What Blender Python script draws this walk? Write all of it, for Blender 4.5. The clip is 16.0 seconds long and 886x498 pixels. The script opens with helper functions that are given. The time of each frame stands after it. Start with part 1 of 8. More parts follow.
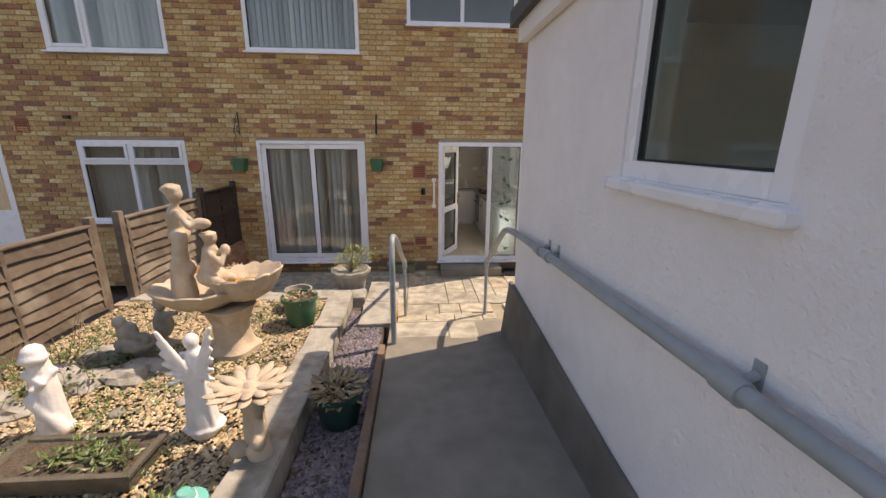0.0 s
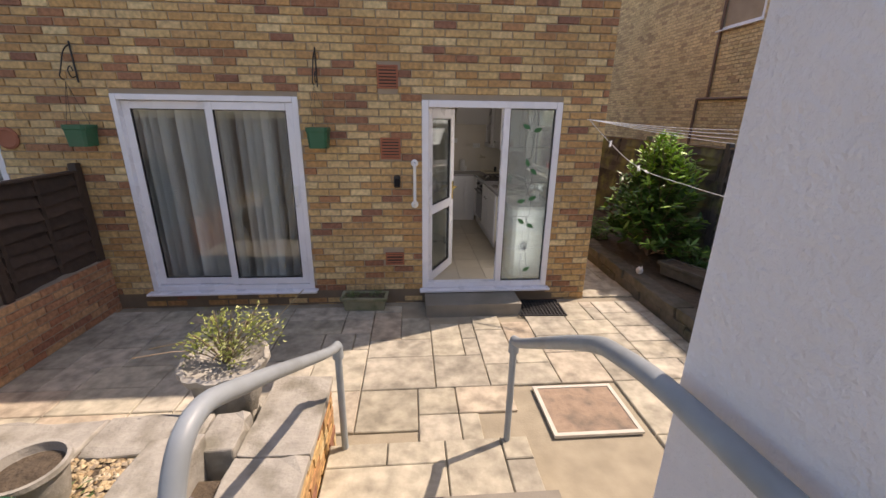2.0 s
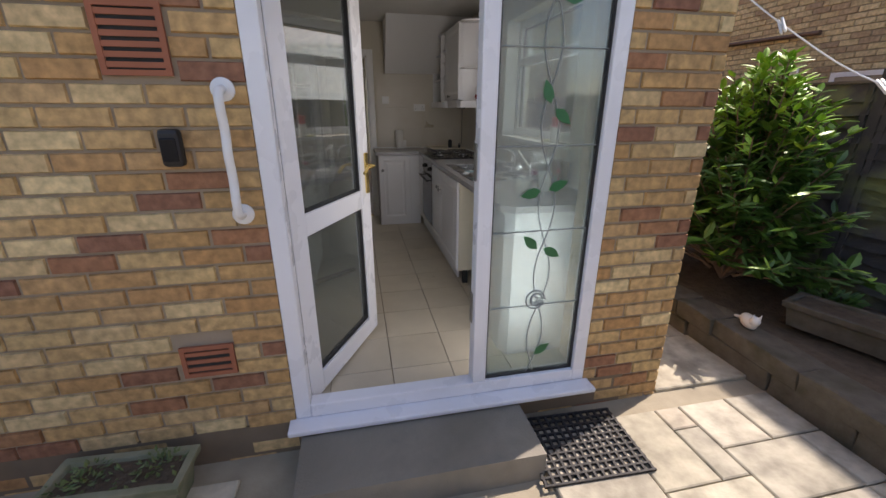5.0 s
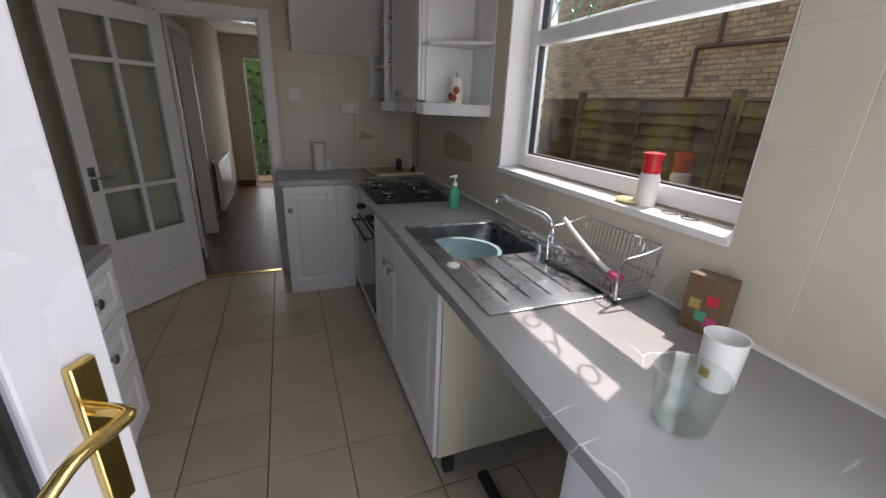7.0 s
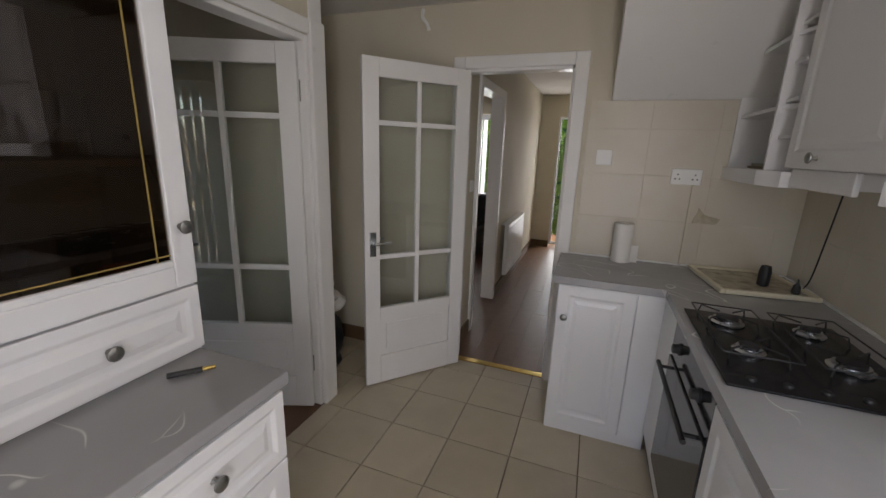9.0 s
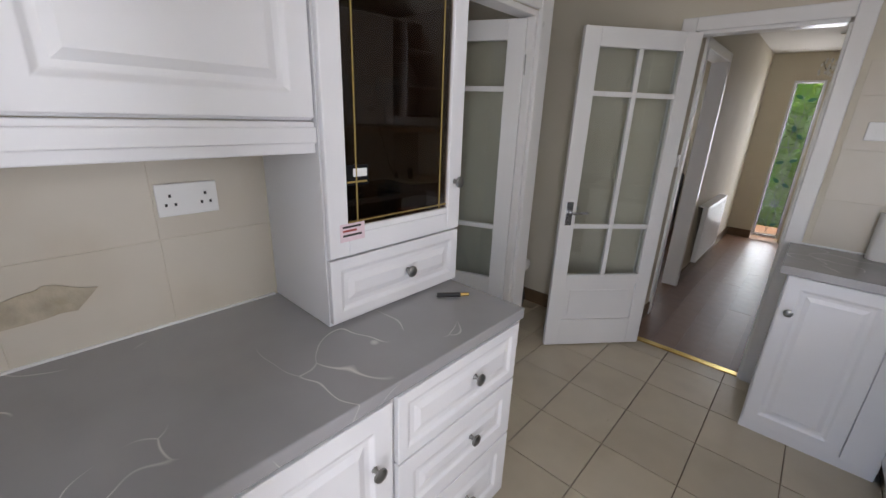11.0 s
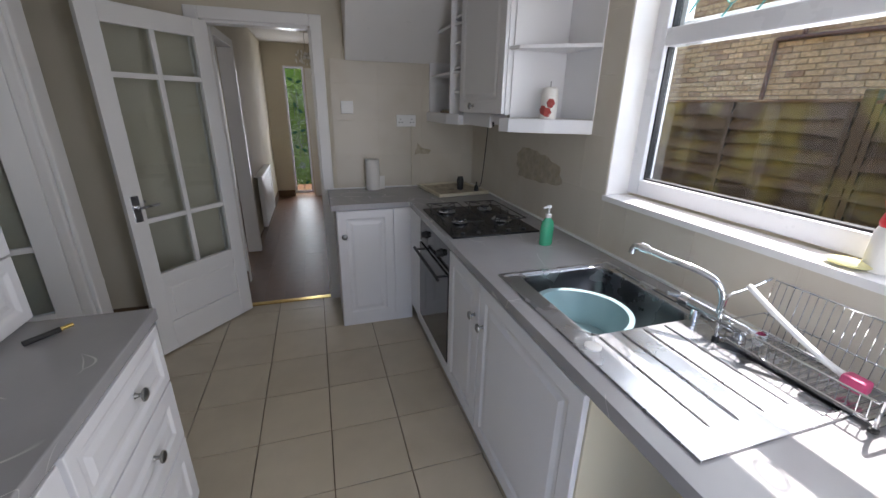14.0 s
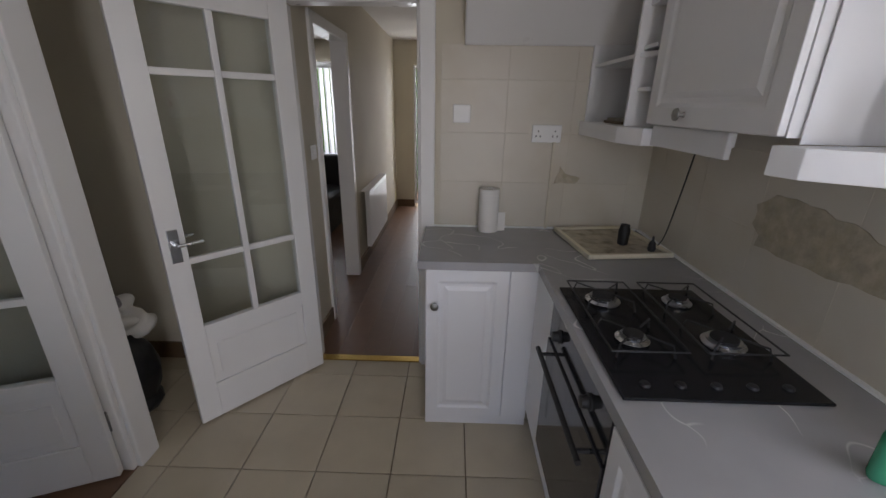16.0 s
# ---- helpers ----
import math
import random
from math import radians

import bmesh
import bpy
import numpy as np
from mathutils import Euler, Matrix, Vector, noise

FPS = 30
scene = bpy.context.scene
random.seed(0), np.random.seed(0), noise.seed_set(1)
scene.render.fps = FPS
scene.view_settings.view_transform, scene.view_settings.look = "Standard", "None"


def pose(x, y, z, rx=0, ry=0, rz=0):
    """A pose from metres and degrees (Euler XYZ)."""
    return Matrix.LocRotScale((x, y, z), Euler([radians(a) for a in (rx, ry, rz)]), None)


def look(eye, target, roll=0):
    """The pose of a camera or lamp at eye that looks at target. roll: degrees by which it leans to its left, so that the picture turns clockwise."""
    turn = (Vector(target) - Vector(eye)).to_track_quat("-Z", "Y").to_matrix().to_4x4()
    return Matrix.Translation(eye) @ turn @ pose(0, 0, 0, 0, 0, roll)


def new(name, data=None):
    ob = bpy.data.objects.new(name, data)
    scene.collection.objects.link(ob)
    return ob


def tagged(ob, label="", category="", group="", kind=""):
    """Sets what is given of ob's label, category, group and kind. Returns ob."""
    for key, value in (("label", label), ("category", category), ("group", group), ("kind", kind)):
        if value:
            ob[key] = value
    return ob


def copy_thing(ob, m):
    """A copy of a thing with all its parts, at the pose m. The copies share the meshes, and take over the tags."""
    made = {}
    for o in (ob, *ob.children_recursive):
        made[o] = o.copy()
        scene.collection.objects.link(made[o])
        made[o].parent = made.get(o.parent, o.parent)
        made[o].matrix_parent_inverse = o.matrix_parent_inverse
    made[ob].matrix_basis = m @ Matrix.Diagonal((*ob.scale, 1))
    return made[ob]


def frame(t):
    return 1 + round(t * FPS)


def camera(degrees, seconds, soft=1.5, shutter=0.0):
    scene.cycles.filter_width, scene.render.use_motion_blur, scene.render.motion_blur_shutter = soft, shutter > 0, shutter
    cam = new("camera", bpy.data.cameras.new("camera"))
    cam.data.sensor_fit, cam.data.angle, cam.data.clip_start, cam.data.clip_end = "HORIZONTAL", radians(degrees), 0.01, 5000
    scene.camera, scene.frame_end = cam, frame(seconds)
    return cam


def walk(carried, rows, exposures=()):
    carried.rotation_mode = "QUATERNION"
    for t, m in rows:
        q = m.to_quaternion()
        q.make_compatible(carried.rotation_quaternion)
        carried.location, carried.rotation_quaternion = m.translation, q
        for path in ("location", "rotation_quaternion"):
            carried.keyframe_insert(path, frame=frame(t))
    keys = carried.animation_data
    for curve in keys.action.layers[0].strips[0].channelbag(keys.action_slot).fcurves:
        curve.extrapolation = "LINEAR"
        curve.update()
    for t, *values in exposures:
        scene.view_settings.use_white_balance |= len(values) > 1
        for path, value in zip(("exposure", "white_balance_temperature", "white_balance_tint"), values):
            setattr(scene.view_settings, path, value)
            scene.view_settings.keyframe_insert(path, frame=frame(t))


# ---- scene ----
cam = camera(96.1, 16.0)
PATH = [
    (0, (-0.389, -7.012, 2.111), (-0.258, -5.086, 1.59), 0.4),
    (0.5, (-0.356, -6.331, 2.048), (-0.262, -4.403, 1.522), 0.7),
    (1, (-0.301, -5.674, 1.989), (-0.186, -3.761, 1.418), 0.6),
    (1.5, (-0.26, -4.993, 1.949), (-0.137, -3.083, 1.37), 0.7),
    (2, (-0.122, -4.37, 1.925), (0.035, -2.476, 1.3), 0.8),
    (2.5, (-0.018, -3.829, 1.904), (0.175, -1.936, 1.29), 0.9),
    (3, (0.048, -3.388, 1.891), (0.241, -1.496, 1.271), 0.8),
    (3.2, (0.081, -3.266, 1.871), (0.281, -1.373, 1.256), 1.1),
    (5.5, (0.387, -1.087, 1.346), (0.906, 0.722, 0.67), 0.9),
    (6, (0.367, -0.557, 1.355), (1.037, 1.207, 0.691), 2.6),
    (6.5, (0.533, -0.118, 1.43), (1.24, 1.629, 0.761), 2.6),
    (7, (0.668, 0.202, 1.464), (1.361, 1.951, 0.785), 2.3),
    (7.5, (0.759, 0.654, 1.552), (1.438, 2.418, 0.898), 2.1),
    (8, (0.757, 0.919, 1.546), (0.984, 2.815, 0.952), 1.8),
    (8.5, (0.755, 1.191, 1.528), (0.246, 3.042, 0.965), 1.7),
    (9, (0.725, 1.244, 1.513), (0.057, 3.066, 1.029), 1.9),
    (9.5, (0.714, 1.163, 1.509), (-0.348, 2.785, 1.018), 1.7),
    (9.7, (0.722, 1.094, 1.511), (-0.503, 2.602, 1.035), 1.5),
    (11.8, (0.445, 0.945, 1.503), (-0.802, 2.332, 0.782), 1.5),
    (12, (0.42, 0.985, 1.513), (-0.636, 2.528, 0.802), 1.3),
    (12.5, (0.428, 0.91, 1.533), (0.021, 2.742, 0.843), 1.2),
    (13, (0.487, 0.745, 1.53), (0.676, 2.615, 0.847), 0.9),
    (13.5, (0.524, 0.677, 1.537), (1.035, 2.483, 0.847), 0.9),
    (14, (0.528, 0.680, 1.530), (1.094, 2.473, 0.848), 1.0),
    (14.5, (0.565, 0.79, 1.513), (1.135, 2.585, 0.839), 1.1),
    (15, (0.652, 1.008, 1.52), (1.102, 2.833, 0.836), 1.1),
    (15.5, (0.708, 1.372, 1.51), (0.95, 3.236, 0.826), 1.2),
    (16, (0.728, 1.681, 1.544), (0.688, 3.56, 0.86), 0.9),
]
EXPOSURES = [(0, 0.6, 8300, 22), (2, 0.6, 7800, 24), (3.2, 0.55, 7600, 24), (4.6, 0.7, 7300, 22), (5.5, 0.85, 6900, 20), (6.5, 0.85, 6700, 20), (7.2, 1.15, 6700, 20), (8.5, 1.55, 6900, 20), (9, 2.0, 6900, 20), (9.5, 2.2, 6800, 20), (11.8, 2.35, 6400, 20), (12.6, 2.35, 6400, 20), (13.5, 2.0, 6300, 19), (14.5, 1.75, 6300, 19), (15.5, 1.55, 6500, 21), (16, 1.9, 6500, 21)]
walk(cam, [(t, look(eye, target, roll)) for t, eye, target, roll in PATH], EXPOSURES)

# ---- world, sun ----
DAY = 1.0                      # strength of the daylight lamps in the openings
SUN_AZ, SUN_EL = 21.0, 56.0   # degrees from +x towards +y, and above the ground
world = bpy.data.worlds.new("world")
scene.world = world
world.use_nodes = True
wn = world.node_tree
sky = wn.nodes.new("ShaderNodeTexSky")
sky.sky_type, sky.sun_disc = "NISHITA", False
sky.sun_elevation, sky.sun_rotation = radians(SUN_EL), radians(90 - SUN_AZ)
wn.nodes["Background"].inputs[1].default_value = 0.15
wn.links.new(sky.outputs[0], wn.nodes["Background"].inputs[0])
sun_data = bpy.data.lights.new("sun", "SUN")
sun_data.energy, sun_data.angle, sun_data.color = 3.3, radians(0.5), (1, 0.95, 0.87)
sun = new("sun", sun_data)
_d = Vector((math.cos(radians(SUN_AZ)) * math.cos(radians(SUN_EL)), math.sin(radians(SUN_AZ)) * math.cos(radians(SUN_EL)), math.sin(radians(SUN_EL))))
sun.matrix_world = look(_d * 30, (0, 0, 0))

# ---- materials ----
def mat(name, color, rough=0.6, metal=0.0, var=0.12, scale=6.0, bump=0.15, bscale=60.0, dirt=None, dirt_amount=0.3, dscale=1.2,
        per="", spec=0.5, coat=0.0, bdist=0.004):
    """A surface with grain, broader stains, relief; per: 'object' or 'island' shifts each piece's brightness."""
    m = bpy.data.materials.new(name)
    m.use_nodes = True
    nt = m.node_tree
    b = nt.nodes["Principled BSDF"]
    b.inputs["Metallic"].default_value, b.inputs["Specular IOR Level"].default_value = metal, spec
    b.inputs["Coat Weight"].default_value = coat
    co = nt.nodes.new("ShaderNodeTexCoord")
    geo = nt.nodes.new("ShaderNodeNewGeometry")
    def noise_tex(s, detail=4):
        n = nt.nodes.new("ShaderNodeTexNoise")
        n.inputs["Scale"].default_value, n.inputs["Detail"].default_value = s, detail
        nt.links.new(geo.outputs["Position"], n.inputs["Vector"])
        return n.outputs["Fac"]
    def math_node(op, a, c):
        n = nt.nodes.new("ShaderNodeMath")
        n.operation = op
        for i, v in enumerate((a, c)):
            if isinstance(v, (int, float)):
                n.inputs[i].default_value = v
            else:
                nt.links.new(v, n.inputs[i])
        return n.outputs[0]
    grain = math_node("MULTIPLY", math_node("SUBTRACT", noise_tex(scale), 0.5), 2.4 * var)
    bright = math_node("ADD", grain, 1.0)
    if per:
        rnd = nt.nodes.new("ShaderNodeObjectInfo").outputs["Random"] if per == "object" else geo.outputs["Random Per Island"]
        bright = math_node("ADD", bright, math_node("MULTIPLY", math_node("SUBTRACT", rnd, 0.5), 2 * var))
    mul = nt.nodes.new("ShaderNodeVectorMath")
    mul.operation = "SCALE"
    mul.inputs[0].default_value = color[:3]
    nt.links.new(bright, mul.inputs["Scale"])
    out = mul.outputs[0]
    if dirt:
        ramp = nt.nodes.new("ShaderNodeMapRange")
        ramp.inputs[1].default_value, ramp.inputs[2].default_value = 0.48, 0.68
        nt.links.new(noise_tex(dscale, 6), ramp.inputs[0])
        mx = nt.nodes.new("ShaderNodeMix")
        mx.data_type = "RGBA"
        nt.links.new(math_node("MULTIPLY", ramp.outputs[0], dirt_amount), mx.inputs["Factor"])
        nt.links.new(out, mx.inputs["A"])
        mx.inputs["B"].default_value = (*dirt[:3], 1)
        out = mx.outputs["Result"]
    nt.links.new(out, b.inputs["Base Color"])
    r = math_node("ADD", math_node("MULTIPLY", math_node("SUBTRACT", noise_tex(scale * 1.7), 0.5), 0.2 * min(1, rough * 2)), rough)
    nt.links.new(r, b.inputs["Roughness"])
    if bump:
        bp = nt.nodes.new("ShaderNodeBump")
        bp.inputs["Strength"].default_value, bp.inputs["Distance"].default_value = bump, bdist
        nt.links.new(noise_tex(bscale, 6), bp.inputs["Height"])
        nt.links.new(bp.outputs[0], b.inputs["Normal"])
    return m


def ramp_mat(name, colors, per, rough=0.85, bump=0.5, bscale=70.0, grain=0.15, gscale=25.0, bdist=0.004):
    """Pieces whose colour differs from piece to piece: colors is a row of (place, r, g, b)."""
    m = mat(name, (1, 1, 1), rough, var=0.0, bump=bump, bscale=bscale, bdist=bdist)
    nt = m.node_tree
    b = nt.nodes["Principled BSDF"]
    geo = nt.nodes.new("ShaderNodeNewGeometry")
    rnd = nt.nodes.new("ShaderNodeObjectInfo").outputs["Random"] if per == "object" else geo.outputs["Random Per Island"]
    cr = nt.nodes.new("ShaderNodeValToRGB")
    cr.color_ramp.interpolation = "LINEAR"
    while len(cr.color_ramp.elements) < len(colors):
        cr.color_ramp.elements.new(0.5)
    for e, (p, r, g, bb) in zip(cr.color_ramp.elements, colors):
        e.position, e.color = p, (r, g, bb, 1)
    nt.links.new(rnd, cr.inputs[0])
    n1 = nt.nodes.new("ShaderNodeTexNoise")
    n1.inputs["Scale"].default_value, n1.inputs["Detail"].default_value = gscale, 8
    nt.links.new(geo.outputs["Position"], n1.inputs["Vector"])
    n2 = nt.nodes.new("ShaderNodeTexNoise")
    n2.inputs["Scale"].default_value, n2.inputs["Detail"].default_value = 1.3, 3
    nt.links.new(geo.outputs["Position"], n2.inputs["Vector"])
    mr = nt.nodes.new("ShaderNodeMapRange")
    mr.inputs[1].default_value, mr.inputs[2].default_value = 0.3, 0.7
    mr.inputs[3].default_value, mr.inputs[4].default_value = 1 - 2 * grain, 1 + 2 * grain
    nt.links.new(n1.outputs["Fac"], mr.inputs[0])
    mr2 = nt.nodes.new("ShaderNodeMapRange")
    mr2.inputs[1].default_value, mr2.inputs[2].default_value = 0.3, 0.7
    mr2.inputs[3].default_value, mr2.inputs[4].default_value = 0.85, 1.12
    nt.links.new(n2.outputs["Fac"], mr2.inputs[0])
    mm = nt.nodes.new("ShaderNodeMath")
    mm.operation = "MULTIPLY"
    nt.links.new(mr.outputs[0], mm.inputs[0])
    nt.links.new(mr2.outputs[0], mm.inputs[1])
    v = nt.nodes.new("ShaderNodeVectorMath")
    v.operation = "SCALE"
    nt.links.new(cr.outputs[0], v.inputs[0])
    nt.links.new(mm.outputs[0], v.inputs["Scale"])
    nt.links.new(v.outputs[0], b.inputs["Base Color"])
    return m


def glass_mat(name, color=(0.95, 0.98, 0.97), rough=0.0, mixer=0.12, haze=0.0, haze_color=(0.7, 0.75, 0.75)):
    """Thin pane: clear with a fresnel gloss; haze adds the frosting's own body."""
    m = bpy.data.materials.new(name)
    m.use_nodes = True
    nt = m.node_tree
    nt.nodes.clear()
    out = nt.nodes.new("ShaderNodeOutputMaterial")
    tr = nt.nodes.new("ShaderNodeBsdfTransparent")
    tr.inputs[0].default_value = (*color, 1)
    gl = nt.nodes.new("ShaderNodeBsdfGlossy")
    gl.inputs["Roughness"].default_value = rough
    lw = nt.nodes.new("ShaderNodeLayerWeight")
    lw.inputs["Blend"].default_value = 0.5
    pw = nt.nodes.new("ShaderNodeMath")
    pw.operation = "POWER"
    pw.inputs[1].default_value = 4.0
    nt.links.new(lw.outputs["Facing"], pw.inputs[0])
    fr = nt.nodes.new("ShaderNodeMath")
    fr.operation = "MULTIPLY_ADD"
    fr.inputs[1].default_value, fr.inputs[2].default_value = 0.9, 0.04
    nt.links.new(pw.outputs[0], fr.inputs[0])
    mul = nt.nodes.new("ShaderNodeMath")
    mul.operation = "ADD"
    mul.inputs[1].default_value = mixer * 0.3
    nt.links.new(fr.outputs[0], mul.inputs[0])
    mx = nt.nodes.new("ShaderNodeMixShader")
    nt.links.new(mul.outputs[0], mx.inputs[0])
    base = tr.outputs[0]
    if haze:
        df = nt.nodes.new("ShaderNodeBsdfDiffuse")
        df.inputs[0].default_value = (*haze_color, 1)
        tl = nt.nodes.new("ShaderNodeBsdfTranslucent")
        tl.inputs[0].default_value = (*haze_color, 1)
        h1 = nt.nodes.new("ShaderNodeMixShader")
        nt.links.new(df.outputs[0], h1.inputs[1])
        nt.links.new(tl.outputs[0], h1.inputs[2])
        h2 = nt.nodes.new("ShaderNodeMixShader")
        h2.inputs[0].default_value = haze
        nt.links.new(tr.outputs[0], h2.inputs[1])
        nt.links.new(h1.outputs[0], h2.inputs[2])
        base = h2.outputs[0]
    nt.links.new(base, mx.inputs[1])
    nt.links.new(gl.outputs[0], mx.inputs[2])
    nt.links.new(mx.outputs[0], out.inputs[0])
    return m


BRICKS = [(0.0, 0.48, 0.28, 0.11), (0.2, 0.58, 0.41, 0.19), (0.4, 0.45, 0.25, 0.1), (0.58, 0.66, 0.51, 0.27), (0.74, 0.5, 0.3, 0.12), (0.86, 0.36, 0.17, 0.085), (1.0, 0.26, 0.12, 0.075)]
M = {}
M["brick"] = ramp_mat("brick_face", BRICKS, "object")
M["brick_i"] = ramp_mat("brick_faces", BRICKS, "island")
M["brick_pale"] = ramp_mat("pale_yellow_brick", [(0, 0.62, 0.49, 0.27), (0.45, 0.68, 0.55, 0.32), (0.75, 0.55, 0.42, 0.24), (1, 0.42, 0.3, 0.19)], "island")
OCHRE = [(0.0, 0.42, 0.22, 0.12), (0.3, 0.36, 0.16, 0.09), (0.6, 0.5, 0.3, 0.16), (1.0, 0.3, 0.13, 0.08)]
M["brick_ochre"] = ramp_mat("red_garden_brick", OCHRE, "object")
M["brick_ochre_i"] = ramp_mat("red_garden_bricks", OCHRE, "island")
M["mortar"] = mat("mortar", (0.36, 0.29, 0.21), 0.95, var=0.15, bump=0.4, dirt=(0.25, 0.2, 0.15))
M["brick_red"] = ramp_mat("red_brick", [(0, 0.36, 0.16, 0.09), (0.5, 0.3, 0.12, 0.07), (1, 0.42, 0.22, 0.12)], "island")
M["render"] = mat("white_render", (0.8, 0.79, 0.8), 0.9, var=0.05, scale=9, bump=0.9, bscale=45, bdist=0.012, dirt=(0.62, 0.6, 0.58), dirt_amount=0.35)
M["plinth"] = mat("dark_plinth", (0.16, 0.145, 0.125), 0.85, var=0.3, scale=5, bump=0.5, bscale=40, dirt=(0.08, 0.075, 0.06), dirt_amount=0.7)
M["concrete"] = mat("ramp_concrete", (0.25, 0.23, 0.19), 0.9, var=0.25, scale=7, bump=0.5, bscale=90, dirt=(0.17, 0.155, 0.12), dirt_amount=0.7, dscale=1.8)
M["slab"] = ramp_mat("patio_slab", [(0, 0.38, 0.35, 0.27), (0.3, 0.45, 0.415, 0.32), (0.6, 0.35, 0.325, 0.26), (0.85, 0.49, 0.45, 0.36), (1, 0.42, 0.35, 0.26)], "object", 0.9, 0.5, 50, 0.17, 9)
M["joint"] = mat("slab_joint", (0.34, 0.3, 0.22), 0.95, var=0.3, bump=0.5)
M["moss_stone"] = mat("dark_mossy_stone", (0.12, 0.105, 0.08), 0.95, var=0.4, scale=12, bump=0.8, bscale=50, bdist=0.01, dirt=(0.06, 0.06, 0.03), dirt_amount=0.7, dscale=5)
M["coping"] = mat("coping_slab", (0.38, 0.36, 0.31), 0.92, var=0.25, scale=14, bump=0.7, bscale=50, bdist=0.008, dirt=(0.14, 0.13, 0.09), dirt_amount=0.7, dscale=5)
M["soil"] = mat("soil", (0.1, 0.075, 0.05), 0.95, var=0.5, scale=20, bump=1.0, bscale=40, bdist=0.02)
M["gravel"] = ramp_mat("gravel_stones", [(0, 0.42, 0.31, 0.17), (0.35, 0.55, 0.44, 0.27), (0.6, 0.3, 0.2, 0.1), (0.8, 0.66, 0.58, 0.42), (1, 0.22, 0.17, 0.12)], "island", 0.8, 0.3)
M["slate"] = ramp_mat("slate_chips", [(0, 0.14, 0.12, 0.135), (0.5, 0.24, 0.21, 0.225), (1, 0.09, 0.08, 0.09)], "island", 0.6, 0.3)
M["upvc"] = mat("white_upvc", (0.82, 0.83, 0.86), 0.28, var=0.02, scale=3, bump=0.03, dirt=(0.62, 0.61, 0.58), dirt_amount=0.18, dscale=2)
M["gasket"] = mat("black_gasket", (0.02, 0.02, 0.022), 0.6, var=0.1, bump=0)
M["glass"] = glass_mat("clear_glass")
M["glass_dark"] = glass_mat("tinted_glass", (0.52, 0.44, 0.36))
M["glass_ob"] = glass_mat("obscure_glass", (0.72, 0.8, 0.78), 0.05, 0.2, 0.3, (0.5, 0.56, 0.54))
M["glass_garage"] = glass_mat("dim_obscure_glass", (0.72, 0.8, 0.78), 0.06, 0.1, 0.14, (0.4, 0.46, 0.42))
M["glass_leaf"] = glass_mat("etched_glass", (0.65, 0.7, 0.68), 0.015, 0.3, 0.2, (0.42, 0.45, 0.44))
M["cream"] = mat("cream_wall", (0.63, 0.58, 0.47), 0.75, var=0.04, scale=2, bump=0.06, bscale=30, dirt=(0.5, 0.44, 0.34), dirt_amount=0.25)
M["ceiling"] = mat("ceiling_paint", (0.75, 0.73, 0.68), 0.9, var=0.03, bump=0.2, bscale=40)
M["walltile"] = mat("wall_tile", (0.62, 0.57, 0.48), 0.35, var=0.02, scale=4, bump=0.03, bscale=20, per="object", dirt=(0.5, 0.42, 0.3), dirt_amount=0.3, dscale=3)
M["floortile"] = mat("floor_tile", (0.55, 0.48, 0.36), 0.3, var=0.06, scale=9, bump=0.06, bscale=80, per="object", dirt=(0.42, 0.35, 0.25), dirt_amount=0.35, dscale=3)
M["grout"] = mat("grout", (0.2, 0.15, 0.1), 0.9, var=0.2, bump=0.2)
M["gloss"] = mat("white_gloss_paint", (0.8, 0.79, 0.77), 0.3, var=0.02, bump=0.04, bscale=12)
M["unit"] = mat("white_foil_door", (0.78, 0.78, 0.79), 0.32, var=0.02, scale=4, bump=0.03, bscale=25)
M["carcass"] = mat("cream_carcass", (0.72, 0.66, 0.5), 0.5, var=0.03, bump=0)
M["laminate"] = mat("laminate_floor", (0.17, 0.09, 0.05), 0.42, var=0.1, scale=9, bump=0.05, per="object")
# near-black paints the shade of openings; also legs, plinth strip and print
M["dark"] = mat("dark_shade_and_trim", (0.03, 0.028, 0.025), 0.8, var=0.2, bump=0)
M["black"] = mat("black_enamel", (0.012, 0.012, 0.014), 0.22, var=0.1, bump=0, spec=0.25)
M["blackmat"] = mat("black_iron", (0.015, 0.015, 0.016), 0.5, var=0.2, bump=0.1)
M["steel"] = mat("brushed_steel", (0.56, 0.57, 0.59), 0.27, 1.0, var=0.05, bump=0.03, bscale=200)
M["chrome"] = mat("chrome", (0.8, 0.82, 0.84), 0.06, 1.0, var=0.02, bump=0)
M["pewter"] = mat("pewter", (0.3, 0.3, 0.29), 0.35, 1.0, var=0.3, scale=60, bump=0.3, bscale=200)
M["brass"] = mat("polished_brass", (0.75, 0.55, 0.2), 0.2, 1.0, var=0.05, bump=0)
M["rail"] = mat("grey_rail_paint", (0.3, 0.34, 0.36), 0.45, var=0.1, scale=12, bump=0.1, dirt=(0.2, 0.22, 0.22), dirt_amount=0.5, dscale=5)
M["fence"] = mat("fence_wood", (0.12, 0.092, 0.068), 0.85, var=0.35, scale=14, bump=0.6, bscale=50, per="island", dirt=(0.35, 0.31, 0.25), dirt_amount=0.5, dscale=3)
M["fence_dark"] = mat("dark_stained_fence", (0.05, 0.033, 0.024), 0.7, var=0.35, scale=14, bump=0.6, bscale=50, per="island")
M["fence_green"] = mat("algae_fence", (0.065, 0.062, 0.06), 0.85, var=0.4, scale=6, bump=0.6, bscale=50, per="island", dirt=(0.24, 0.27, 0.09), dirt_amount=0.7, dscale=2.6)
M["timber"] = mat("timber_edging", (0.2, 0.14, 0.1), 0.85, var=0.3, scale=15, bump=0.5)
